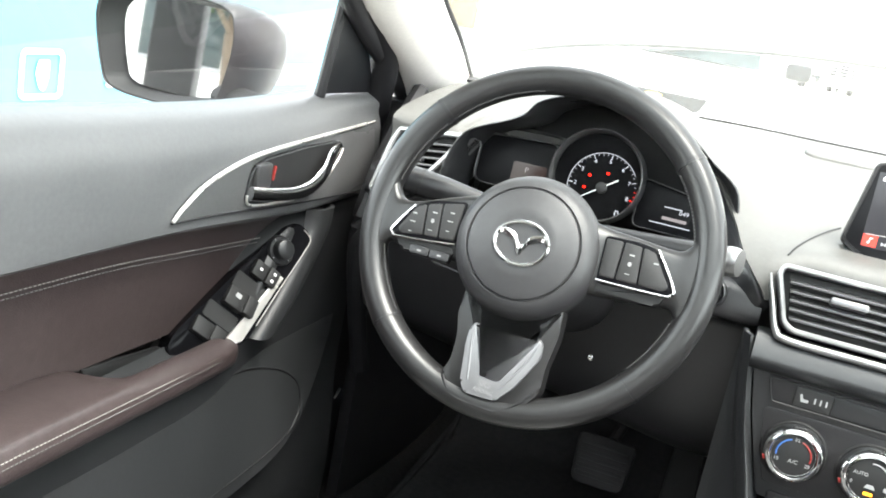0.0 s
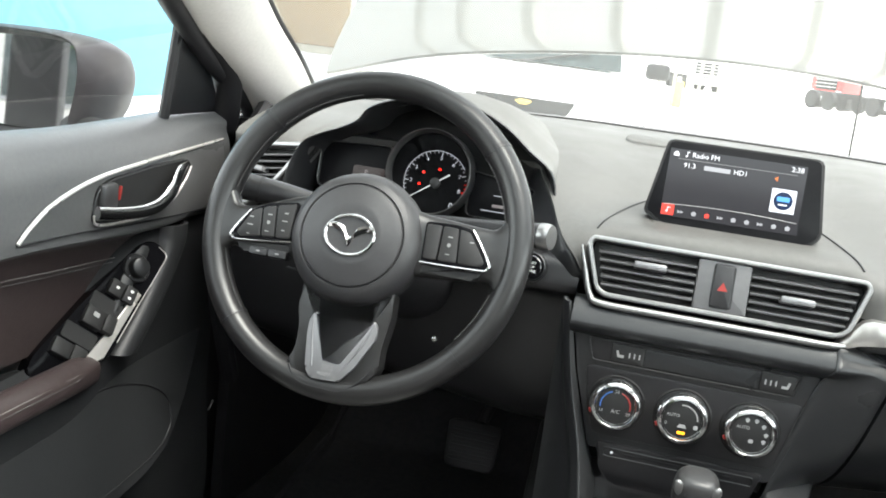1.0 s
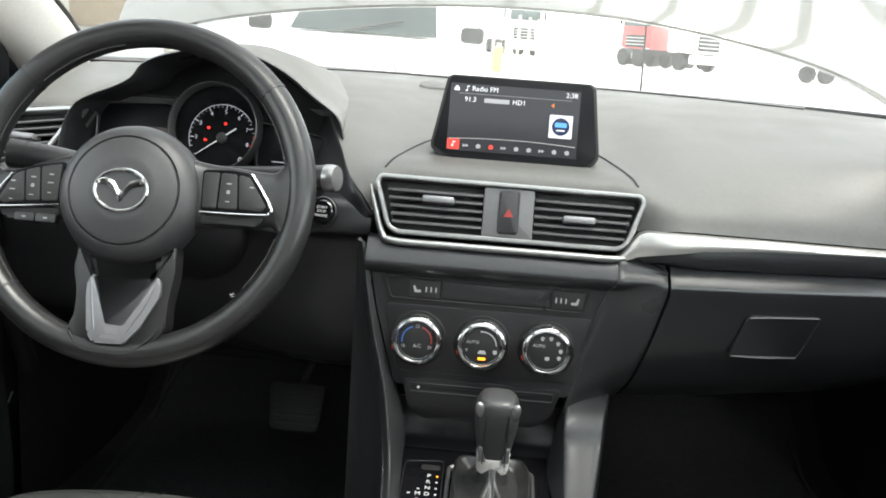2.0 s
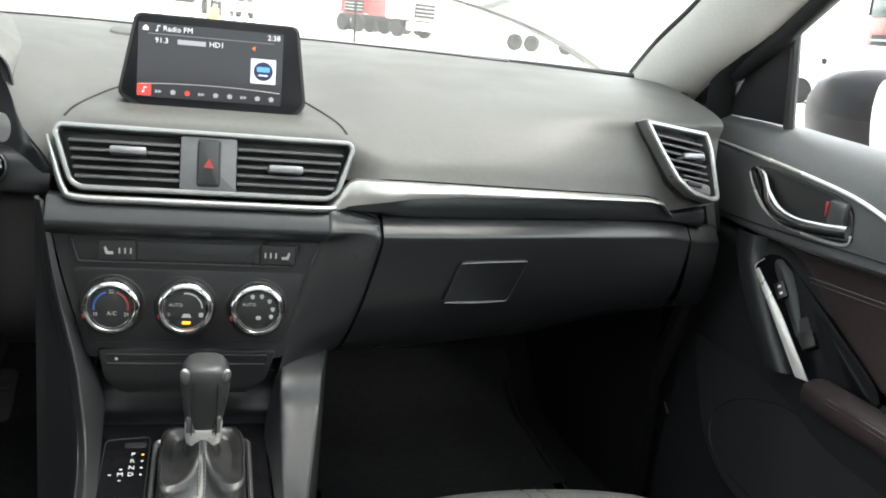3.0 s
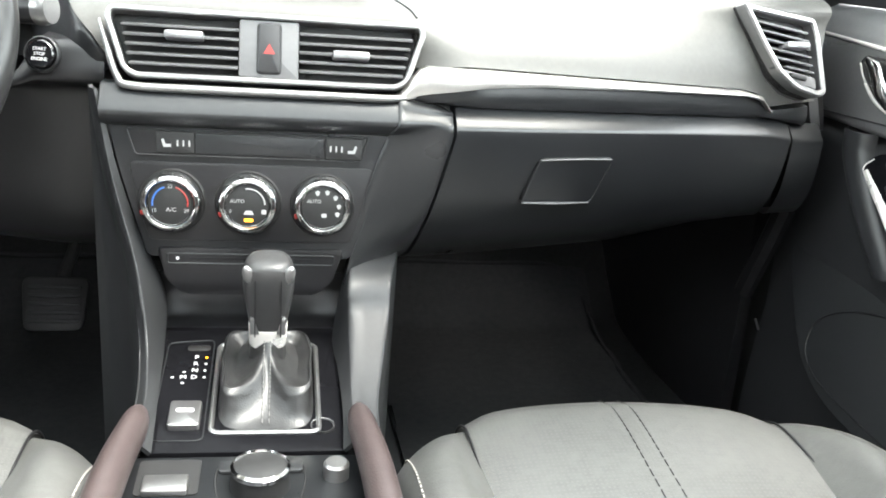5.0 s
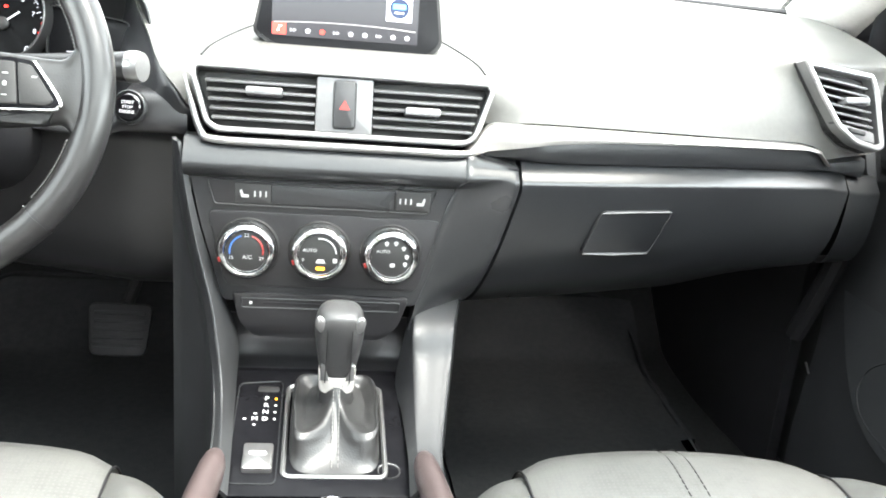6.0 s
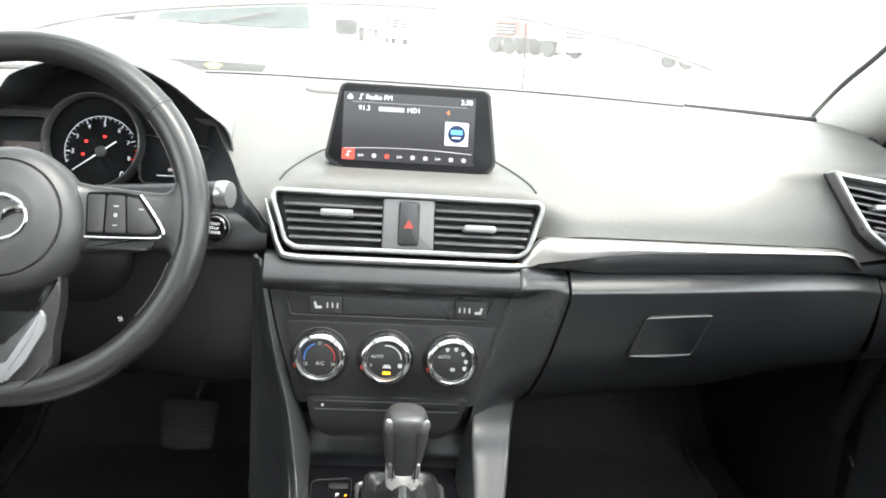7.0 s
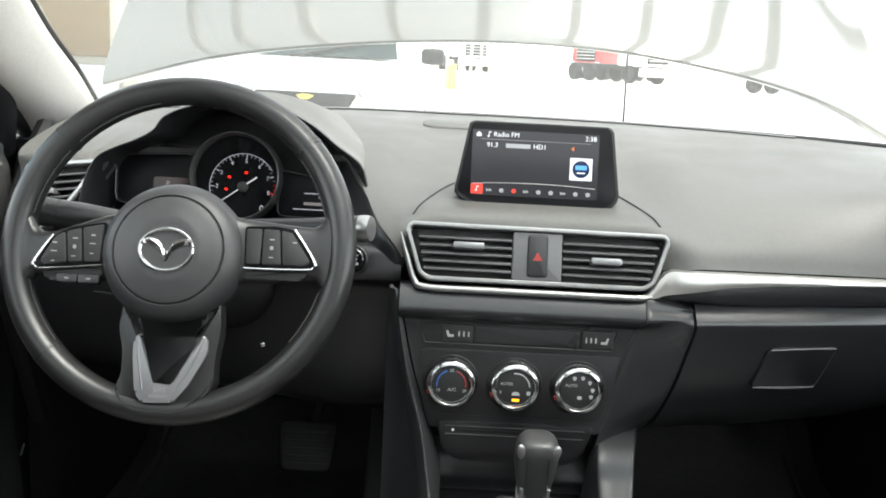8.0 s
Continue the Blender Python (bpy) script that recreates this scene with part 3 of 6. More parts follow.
for k in range(2, 9):
    a = radians(85 + 32 * (5 - k))
    lettering("figure", str(k), 0.0080, scale_pose @ Matrix.Translation((0.0360 * math.cos(a), 0.0360 * math.sin(a), 0)), WHITE_GLOW, tach, align="CENTER")
lettering("figure", "0", 0.013, scale_pose @ Matrix.Translation((0.027, -0.029, 0)), WHITE_GLOW, tach, align="CENTER")
arc = [scale_pose @ Vector((0.0460 * math.cos(radians(a)), 0.0460 * math.sin(radians(a)), 0)) for a in range(200, 30, -8)]
part("scale_line", tube(arc, 0.0004, n=60, sides=4, up=(0, 1, 0)), WHITE_GLOW, tach)
needle_m = scale_pose @ Euler((0, 0, radians(216))).to_matrix().to_4x4()
part("needle", plate([(-0.024, -0.0009), (0.043, -0.0004), (0.043, 0.0004), (-0.024, 0.0009)], 0.001, needle_m @ Matrix.Translation((0, 0, 0.004)), 0), PRINT, tach)
part("needle_hub", lathe([(0.0005, 0.0052), (0.006, 0.005), (0.0075, 0.004), (0.0075, 0.0)], scale_pose, 24), DARK, tach)
for dx, dy in ((-0.0195, 0.013), (0.0036, 0.020), (-0.023, -0.004)):
    part("telltale", plate(rounded(0.0045, 0.0034, 0.0015), 0.0004, scale_pose @ Matrix.Translation((dx, dy, 0.0004)), 0), RED_GLOW, tach, "lit red warning light")
for dx, sgn in ((-0.106, -1), (0.098, 1)):
    pm = facing(-0.381 + dx, 0.160, 0.950 if sgn < 0 else 0.943, tilt=12)
    o = soft_poly([(-0.052, 0.028), (0.050, 0.034), (0.050, -0.036), (-0.052, -0.036)], 0.014) if sgn < 0 else soft_poly([(-0.045, 0.026), (0.045, 0.012), (0.045, -0.036), (-0.045, -0.036)], 0.010)
    pod = part("side_display", plate(o, 0.004, pm @ Matrix.Translation((0, 0, -0.004)), 0.001), DIALFACE, cluster)
    part("display_rim", rim(o, 0.0012, 0.02, pm, 0.004, 0.0005), KNOBTOP, pod)
    if sgn < 0:
        lettering("gear_letter", "P", 0.010, pm @ Matrix.Translation((0.012, -0.008, -0.0034)), DIM_GLOW, pod)
        part("lit_window", plate(rounded(0.045, 0.026, 0.003), 0.0004, pm @ Matrix.Translation((0.018, -0.012, -0.0037)), 0), glow("brown_display", (0.055, 0.038, 0.034), 0.4), pod)
    else:
        for w, y in ((0.05, -0.025), (0.022, -0.004)):
            part("display_bar", plate(rounded(w, 0.0012, 0.0005), 0.0003, pm @ Matrix.Translation((0.0, y, -0.0036)), 0), WHITE_GLOW, pod)
        lettering("display_figures", "049", 0.008, pm @ Matrix.Translation((0.008, -0.008, -0.0036)), WHITE_GLOW, pod)
        part("display_bar", plate(rounded(0.03, 0.004, 0.001), 0.0003, pm @ Matrix.Translation((0.004, -0.0175, -0.0036)), 0), DIM_GLOW, pod)

# ---- display on the dashboard ----
display = thing("infotainment_display", "black tablet-like touch display standing on the dash", "display", (0, 0.1, 0.955))
dp = facing(0.001, 0.088, 1.002, tilt=12)
o = soft_poly([(-0.0845, 0.0485), (0.0915, 0.0485), (0.1025, -0.0410), (0.0885, -0.0540), (-0.0770, -0.0540), (-0.1005, -0.0400)], 0.006, 4)
part("housing", plate(o, 0.016, dp, 0.003, 3), DARK, display)
inner_o = [(x * 0.965, y * 0.955) for x, y in o]
screen_glass = part("screen_glass", plate(inner_o, 0.002, dp @ Matrix.Translation((0, 0, 0.0012)), 0.0004), DIALFACE, display, "glossy black glass")
part("edge_line", rim(o, 0.0014, 0.004, dp @ Matrix.Translation((0, 0, -0.003)), 0.001, 0.0004), KNOBTOP, display)
part("stand", block(0.15, 0.03, 0.03, dp @ Matrix.Translation((0, -0.043, -0.022)), 0.006), DARK, display)
sp = dp @ Matrix.Translation((-0.0030, -0.0020, 0.0016))
part("lit_panel", plate(rounded(0.155, 0.080, 0.001), 0.0003, sp, 0), glow("screen_black", (0.045, 0.045, 0.05), 0.6), display)
ui = sp @ Matrix.Translation((0, 0, 0.0003))
SCREEN_WHITE = glow("screen_white", (0.9, 0.92, 0.95), 0.9)
SCREEN_DIM = glow("screen_dim", (0.45, 0.46, 0.48), 0.7)
SCREEN_RED = glow("screen_red", (0.85, 0.08, 0.06), 0.9)
lettering("heading", "Radio FM", 0.0082, ui @ Matrix.Translation((-0.052, 0.0345, 0)), SCREEN_WHITE, display)
lettering("clock", "2:38", 0.0082, ui @ Matrix.Translation((0.060, 0.0345, 0)), SCREEN_WHITE, display)
lettering("frequency", "91.3", 0.0082, ui @ Matrix.Translation((-0.060, 0.0215, 0)), SCREEN_WHITE, display)
part("station_name_bar", plate(rounded(0.030, 0.0052, 0.0006), 0.0002, ui @ Matrix.Translation((-0.0215, 0.0215, 0)), 0), SCREEN_DIM, display)
lettering("station_kind", "HD1", 0.0082, ui @ Matrix.Translation((-0.003, 0.0215, 0)), SCREEN_WHITE, display)
part("note_icon", joined(plate(rounded(0.0022, 0.0018, 0.0008), 0.0002, ui @ Matrix.Translation((-0.0585, 0.032, 0)), 0), plate(rounded(0.0007, 0.006, 0.0003), 0.0002, ui @ Matrix.Translation((-0.0576, 0.0345, 0)), 0), plate(rounded(0.003, 0.001, 0.0003), 0.0002, ui @ Matrix.Translation((-0.0564, 0.0372, 0)), 0)), SCREEN_WHITE, display)
part("home_icon", plate([(-0.003, 0), (0, 0.003), (0.003, 0), (0.003, -0.003), (-0.003, -0.003)], 0.0002, ui @ Matrix.Translation((-0.070, 0.0345, 0)), 0), SCREEN_WHITE, display)
part("divider_line", plate(rounded(0.135, 0.0006, 0.0002), 0.0002, ui @ Matrix.Translation((0, 0.0285, 0)), 0), glow("screen_grey", (0.3, 0.3, 0.3), 0.6), display)
part("menu_line", tube([ui @ Vector((x, -0.0235 - 0.5 * x * x, 0)) for x in np.linspace(-0.075, 0.075, 9)], 0.0004, n=20, sides=4), glow("screen_mid", (0.5, 0.5, 0.5), 0.6), display)
part("station_tile", plate(rounded(0.0275, 0.0275, 0.001), 0.0002, ui @ Matrix.Translation((0.0565, -0.003, 0)), 0), glow("tile_white", (0.75, 0.78, 0.85), 0.9), display, "white tile with a dark round badge")
part("station_badge", plate([(0.0105 * math.cos(t), 0.0105 * math.sin(t)) for t in np.linspace(0, 2 * math.pi, 28, endpoint=False)], 0.0002, ui @ Matrix.Translation((0.0565, -0.003, 0.0003)), 0), glow("badge_dark", (0.015, 0.03, 0.08), 0.6), display)
part("badge_bar", plate(rounded(0.014, 0.0055, 0.001), 0.0002, ui @ Matrix.Translation((0.0565, -0.001, 0.0006)), 0), glow("badge_blue", (0.12, 0.4, 0.9), 0.9), display)
part("badge_line", plate(rounded(0.010, 0.0016, 0.0005), 0.0002, ui @ Matrix.Translation((0.0565, -0.0075, 0.0006)), 0), SCREEN_WHITE, display)
part("volume_mark", plate([(-0.003, 0), (0.001, 0.003), (0.001, -0.003)], 0.0002, ui @ Matrix.Translation((0.046, 0.0215, 0)), 0), glow("screen_orange", (0.7, 0.2, 0.05), 0.8), display)
part("menu_tile", plate(rounded(0.0145, 0.0125, 0.0008), 0.0002, ui @ Matrix.Translation((-0.0695, -0.0325, 0)), 0), SCREEN_RED, display, "lit red menu tile")
part("tile_note", joined(plate(rounded(0.0022, 0.002, 0.0008), 0.0002, ui @ Matrix.Translation((-0.0705, -0.0345, 0.0003)), 0), plate(rounded(0.0035, 0.001, 0.0003), 0.0002, ui @ Matrix.Translation((-0.0685, -0.030, 0.0003)), 0), plate(rounded(0.0007, 0.005, 0.0003), 0.0002, ui @ Matrix.Translation((-0.0698, -0.0322, 0.0003)), 0)), SCREEN_WHITE, display)
for k in range(9):
    x = -0.0545 + 0.0151 * k
    shape = [(-0.003, 0.001), (0, 0.003), (0.003, 0.001), (0.002, -0.0025), (-0.002, -0.0025)] if k % 3 else [(-0.0035, -0.002), (-0.0035, 0.002), (0, 0), (0, 0.002), (0.0035, 0), (0, -0.002), (0, -0.0005)]
    part("menu_icon", plate(shape, 0.0002, ui @ Matrix.Translation((x, -0.0335, 0)), 0), SCREEN_RED if k == 2 else SCREEN_DIM, display)

# ---- climate panel ----
climate = thing("climate_panel", "black climate control panel with three chrome-ringed dials", "control panel", (-0.018, -0.01, 0.70))
cp = facing(-0.0155, -0.022, 0.785, tilt=3)
face = soft_poly([(-0.142, 0.078), (0.142, 0.078), (0.128, 0.0), (0.100, -0.085), (-0.100, -0.085), (-0.124, 0.0)], 0.006)
part("face", plate(face, 0.05, cp @ Matrix.Translation((0, 0, 0.0)), 0.002), SOFT, climate)
brow = [[cp @ Vector((x, y, z)) for y, z in ((0.084, -0.02), (0.0825, -0.004), (0.0800, -0.0005), (0.0600, 0.0125), (0.0570, 0.0132), (0.0540, 0.0120), (0.0460, 0.0050), (0.044, 0.0005), (0.044, -0.02))] for x in (-0.140, 0.142)]
part("brow", skin(brow, close_v=True, caps=True), SOFT, climate)
row_o = soft_poly([(-0.118, 0.042), (0.114, 0.042), (0.106, 0.016), (-0.110, 0.016)], 0.004)
strip = part("switch_strip", plate(row_o, 0.003, cp @ Matrix.Translation((0, 0, 0.0014)), 0.0006), PLASTIC, climate)
part("row_rim", rim(row_o, 0.0015, 0.002, cp @ Matrix.Translation((0, 0, 0.001)), 0.0022, 0.0004), SOFT, strip)
part("blank_strip", plate(rounded(0.122, 0.0185, 0.001), 0.002, cp @ Matrix.Translation((0.008, 0.029, 0.0032)), 0.0005), SOFT, strip)
for x0, sgn in ((-0.072, 1), (0.089, -1)):
    b = part("seat_heater_button", plate(rounded(0.036, 0.021, 0.0015), 0.003, cp @ Matrix.Translation((x0, 0.029, 0.0036)), 0.0008), DARK, strip)
    part("seat_icon", joined(plate([(-0.005, 0.003), (-0.003, 0.004), (-0.001, -0.001), (0.004, -0.001), (0.004, -0.004), (-0.003, -0.004)], 0.0003, cp @ Matrix.Translation((x0 - sgn * 0.008, 0.029, 0.0039)) @ Matrix.Diagonal((sgn, 1, 1, 1)), 0)), PRINT_GREY, b)
    for k in range(3):
        part("level_mark", plate(rounded(0.0016, 0.006, 0.0005), 0.0003, cp @ Matrix.Translation((x0 + sgn * (0.002 + 0.0055 * k), 0.029, 0.0039)), 0), PRINT_GREY, b)
panel_o = soft_poly([(-0.116, 0.010), (0.120, 0.010), (0.100, -0.068), (-0.098, -0.068)], 0.008)
part("dial_panel", plate(panel_o, 0.002, cp @ Matrix.Translation((0, 0, 0.0015)), 0.0008), PLASTIC, climate)
knobs = thing("temperature_dial", "round climate dial with chrome ring and black face", "dial", (-0.092, -0.022, 0.757), "climate dials")


def dial(x, kind):
    d = knobs if kind == 0 else thing(("temperature_dial", "fan_dial", "airflow_dial")[kind], "round climate dial with chrome ring and black face", "dial", (x, -0.022, 0.757), "climate dials")
    km = facing(x, -0.0245, 0.757, tilt=5)
    part("base_ring", lathe([(0.030, -0.004), (0.0325, 0.001), (0.031, 0.003), (0.0285, 0.002)], km, 48), DARK, d)
    part("chrome_ring", lathe([(0.0300, 0.0), (0.0296, 0.008), (0.0286, 0.0130), (0.0270, 0.0165), (0.0252, 0.0182), (0.0230, 0.0186), (0.0218, 0.0172), (0.0212, 0.0145)], km, 56), CHROME, d, "polished chrome ring")
    part("dial_face", lathe([(0.0005, 0.0156), (0.0195, 0.0154), (0.0208, 0.0146), (0.0213, 0.010)], km, 48), DARK, d)
    for a in (90, 100, 200):
        part("ring_notch", block(0.003, 0.005, 0.004, km @ Euler((0, 0, radians(a))).to_matrix().to_4x4() @ Matrix.Translation((0.0280, 0, 0.0140)), 0.001), DARK if a != 200 else RED_DULL, d)
    f = km @ Matrix.Translation((0, 0, 0.0157))

    def arc(a0, a1, r, mat, w=0.0006):
        part("scale_arc", tube([f @ Vector((r * math.cos(radians(a)), r * math.sin(radians(a)), 0)) for a in np.linspace(a0, a1, 9)], w, n=16, sides=4), mat, d)

    if kind == 0:
        arc(190, 108, 0.0165, BLUE_DULL, 0.0009)
        arc(72, -10, 0.0165, RED_DULL, 0.0009)
        lettering("dial_mark", "22", 0.0050, f @ Matrix.Translation((0, 0.0165, 0)), PRINT_GREY, d, align="CENTER")
        lettering("dial_mark", "15", 0.0050, f @ Matrix.Translation((-0.0150, -0.007, 0)), PRINT_GREY, d, align="CENTER")
        lettering("dial_mark", "29", 0.0050, f @ Matrix.Translation((0.0150, -0.007, 0)), PRINT_GREY, d, align="CENTER")
        lettering("dial_mark", "A/C", 0.0058, f @ Matrix.Translation((0.001, -0.006, 0)), PRINT_GREY, d, align="CENTER")
    elif kind == 1:
        arc(98, 5, 0.0165, PRINT_GREY, 0.0009)
        lettering("dial_mark", "AUTO", 0.0050, f @ Matrix.Translation((-0.010, 0.004, 0)), PRINT_GREY, d, align="CENTER")
        lettering("dial_mark", "0", 0.0050, f @ Matrix.Translation((-0.0165, -0.006, 0)), PRINT_GREY, d, align="CENTER")
        part("fan_mark", plate(rounded(0.0045, 0.0045, 0.001), 0.0003, f @ Matrix.Translation((0.0155, -0.006, 0)), 0), PRINT_GREY, d)
        part("car_mark", plate([(-0.005, -0.002), (-0.003, 0.002), (0.003, 0.002), (0.005, -0.002)], 0.0003, f @ Matrix.Translation((0.001, -0.007, 0)), 0), PRINT_GREY, d)
        part("amber_light", plate(rounded(0.0085, 0.003, 0.0008), 0.0004, f @ Matrix.Translation((0.001, -0.0145, 0)), 0), AMBER_GLOW, d, "lit amber indicator")
    else:
        lettering("dial_mark", "AUTO", 0.0050, f @ Matrix.Translation((-0.009, 0.006, 0)), PRINT_GREY, d, align="CENTER")
        for a in (112, 76, 40, 5, -25):
            part("airflow_mark", plate([(-0.0025, 0.001), (0, 0.0026), (0.0025, 0.001), (0.001, -0.0024), (-0.001, -0.0024)], 0.0003, f @ Matrix.Translation((0.0155 * math.cos(radians(a)), 0.0155 * math.sin(radians(a)), 0)), 0), PRINT_GREY, d)
        part("airflow_mark", plate(rounded(0.005, 0.004, 0.001), 0.0003, f @ Matrix.Translation((0.001, -0.008, 0)), 0), PRINT_GREY, d)
    return d


for k, x in enumerate((-0.0915, -0.0185, 0.0545)):
    dial(x, k)

tray_m = facing(-0.0145, -0.026, 0.688, tilt=-8)
tray_o = soft_poly([(-0.092, 0.022), (0.092, 0.022), (0.082, -0.012), (0.066, -0.030), (-0.068, -0.030), (-0.084, -0.012)], 0.006)
slot = part("disc_slot_panel", plate(tray_o, 0.05, tray_m, 0.002), PLASTIC, climate)
part("slot_recess", rim(rounded(0.165, 0.012, 0.003), 0.0012, 0.001, tray_m @ Matrix.Translation((0, 0.011, 0.0)), 0.0012, 0.0004), SOFT, slot)
part("slot_opening", plate(rounded(0.120, 0.0025, 0.001), 0.001, tray_m @ Matrix.Translation((0, 0.011, 0.0006)), 0), SEAL, slot)
part("slot_mark", plate(rounded(0.003, 0.003, 0.001), 0.0006, tray_m @ Matrix.Translation((-0.072, 0.011, 0.0008)), 0), PRINT, slot)

# ---- centre console ----
console = thing("centre_console", "black centre console between the front seats", "console", (-0.015, -0.2, 0.3))
FLANKS = {-1: [((-0.158, -0.020, 0.862), (-0.161, -0.022, 0.862), (-0.166, -0.014, 0.862)), ((-0.140, -0.022, 0.780), (-0.146, -0.032, 0.782), (-0.153, -0.022, 0.780)),
               ((-0.118, -0.020, 0.710), (-0.124, -0.058, 0.712), (-0.132, -0.045, 0.706)), ((-0.100, -0.012, 0.655), (-0.115, -0.073, 0.670), (-0.123, -0.060, 0.662)),
               ((-0.098, -0.050, 0.612), (-0.110, -0.085, 0.643), (-0.118, -0.075, 0.634)), ((-0.095, -0.110, 0.605), (-0.1065, -0.112, 0.622), (-0.114, -0.105, 0.613)),
               ((-0.092, -0.165, 0.600), (-0.103, -0.158, 0.610), (-0.111, -0.155, 0.601)), ((-0.090, -0.215, 0.590), (-0.103, -0.215, 0.602), (-0.112, -0.215, 0.592))],
          1: [((0.086, 0.010, 0.700), (0.090, 0.004, 0.699), (0.138, 0.020, 0.694)), ((0.076, -0.012, 0.655), (0.083, -0.042, 0.682), (0.128, -0.024, 0.674)),
              ((0.069, -0.030, 0.612), (0.084, -0.062, 0.655), (0.124, -0.050, 0.648)), ((0.072, -0.089, 0.607), (0.083, -0.105, 0.630), (0.114, -0.105, 0.622)),
              ((0.073, -0.164, 0.600), (0.082, -0.160, 0.610), (0.105, -0.160, 0.602)), ((0.071, -0.215, 0.590), (0.083, -0.215, 0.602), (0.104, -0.215, 0.592))]}
for side in (-1, 1):
    rows = []
    for inner, crest, outer in FLANKS[side]:
        i, c, o = Vector(inner), Vector(crest), Vector(outer)
        rows.append([i, i.lerp(c, 0.40), i.lerp(c, 0.80), c + (i - c) * 0.06 + (o - c) * 0.03, c.lerp(o, 0.28), c.lerp(o, 0.62), c.lerp(o, 0.92), o + Vector((side * 0.002, 0.004, -0.003)), o + Vector((side * 0.003, 0.014, -0.05)), Vector((o.x + side * 0.004, o.y + 0.03, 0.34))])
    part("side_panel", sheet(rows, 48, 40, 0.004), FLANK, console)
    x0 = -0.102 if side < 0 else 0.083
    rail = [(x0 + 0.003 * side, -0.168, 0.602), (x0 + side * 0.004, -0.20, 0.607), (x0 + side * 0.012, -0.30, 0.606), (x0 + side * 0.018, -0.55, 0.60)]
    part("knee_pad", tube(rail, [0.006, 0.012, 0.014, 0.014], n=30, sides=14, flat=1.3), BROWN, console, "dark brown padded side rail")
# bin ahead of the lever
rows = [[(x, 0.03, 0.665), (x, 0.028, 0.64), (x, 0.015, 0.618), (x, -0.005, 0.612)] for x in (-0.112, -0.05, 0.03, 0.084)]
part("storage_bin", sheet(rows, 12, 14, 0.004), PLASTIC, console)
slope = Matrix.Translation((-0.0155, -0.105, 0.6005)) @ Euler((radians(7.8), 0, 0)).to_matrix().to_4x4()
gloss_o = soft_poly([(-0.092, 0.106), (0.086, 0.106), (0.092, -0.105), (-0.088, -0.105)], 0.006)
part("gloss_panel", plate(gloss_o, 0.02, slope, 0.0015), GLOSSBLACK, console, "piano black shift panel")
ind_o = soft_poly([(-0.080, 0.070), (-0.034, 0.076), (-0.034, -0.090), (-0.080, -0.090)], 0.008)
part("indicator_rim", rim(ind_o, 0.0012, 0.001, slope, 0.0012, 0.0003), SOFT, console)
for k, t in enumerate("PRND"):
    lettering("gear_letter", t, 0.0085, slope @ Matrix.Translation((-0.050, 0.043 - 0.0115 * k, 0.0006)), PRINT, console, align="CENTER")
    part("gear_lamp", plate(rounded(0.0024, 0.0024, 0.0008), 0.0004, slope @ Matrix.Translation((-0.0405, 0.043 - 0.0115 * k, 0.0006)), 0), AMBER_GLOW if k == 0 else PRINT, console)
lettering("gear_letter", "M", 0.0085, slope @ Matrix.Translation((-0.060, 0.0085, 0.0006)), PRINT, console, align="CENTER")
for dx, dy in ((-0.060, 0.0175), (-0.060, -0.001), (-0.070, 0.0085)):
    part("gear_lamp", plate(rounded(0.003, 0.0016, 0.0005), 0.0004, slope @ Matrix.Translation((dx, dy, 0.0006)), 0), PRINT, console)
part("blank_window", plate(rounded(0.022, 0.010, 0.003), 0.0006, slope @ Matrix.Translation((-0.049, 0.060, 0.0008)), 0.0003), DARK, console)
brake = part("parking_brake_switch", plate(rounded(0.028, 0.038, 0.003), 0.008, slope @ Matrix.Translation((-0.0525, -0.055, 0.006)), 0.002), SATIN, console, "silver parking brake switch")
part("switch_mark", plate(rounded(0.016, 0.006, 0.002), 0.0004, slope @ Matrix.Translation((-0.0525, -0.052, 0.0063)), 0), PRINT_GREY, brake)
part("cigar_socket_ring", lathe([(0.0095, -0.004), (0.0098, 0.0006), (0.0108, 0.001), (0.0112, -0.004)], slope @ Matrix.Translation((0.070, -0.070, 0.0008)), 32), KNOBTOP, console)
# rear part with the rotary controller
rear = Matrix.Translation((-0.013, -0.27, 0.583)) @ Euler((radians(1.5), 0, 0)).to_matrix().to_4x4()
part("controller_panel", plate(soft_poly([(-0.096, 0.058), (0.100, 0.058), (0.104, -0.12), (-0.100, -0.12)], 0.01), 0.03, rear, 0.002), GLOVE, console, "grey controller panel")
part("cup_opening", plate(rounded(0.050, 0.050, 0.004), 0.001, rear @ Matrix.Translation((-0.060, 0.026, 0.0012)), 0), DARK, console)
part("flap", block(0.036, 0.024, 0.006, rear @ Matrix.Translation((-0.061, 0.012, 0.003)), 0.002), SATIN, console)
ctrl = part("rotary_controller", lathe([(0.0005, 0.020), (0.019, 0.0205), (0.0225, 0.018), (0.0235, 0.010), (0.0245, 0.0)], rear @ Matrix.Translation((0.014, 0.012, 0)), 44), DARK, console)
part("controller_ring", lathe([(0.0200, 0.0185), (0.0215, 0.0212), (0.0240, 0.0195), (0.0242, 0.016)], rear @ Matrix.Translation((0.014, 0.012, 0)), 44), CHROME, ctrl, "chrome ring")
part("key_frame", rim(soft_poly([(-0.022, 0.045), (0.050, 0.047), (0.052, 0.020), (0.045, -0.02), (-0.018, -0.02), (-0.024, 0.02)], 0.01), 0.0015, 0.001, rear, 0.0012, 0.0003), DARK, console)
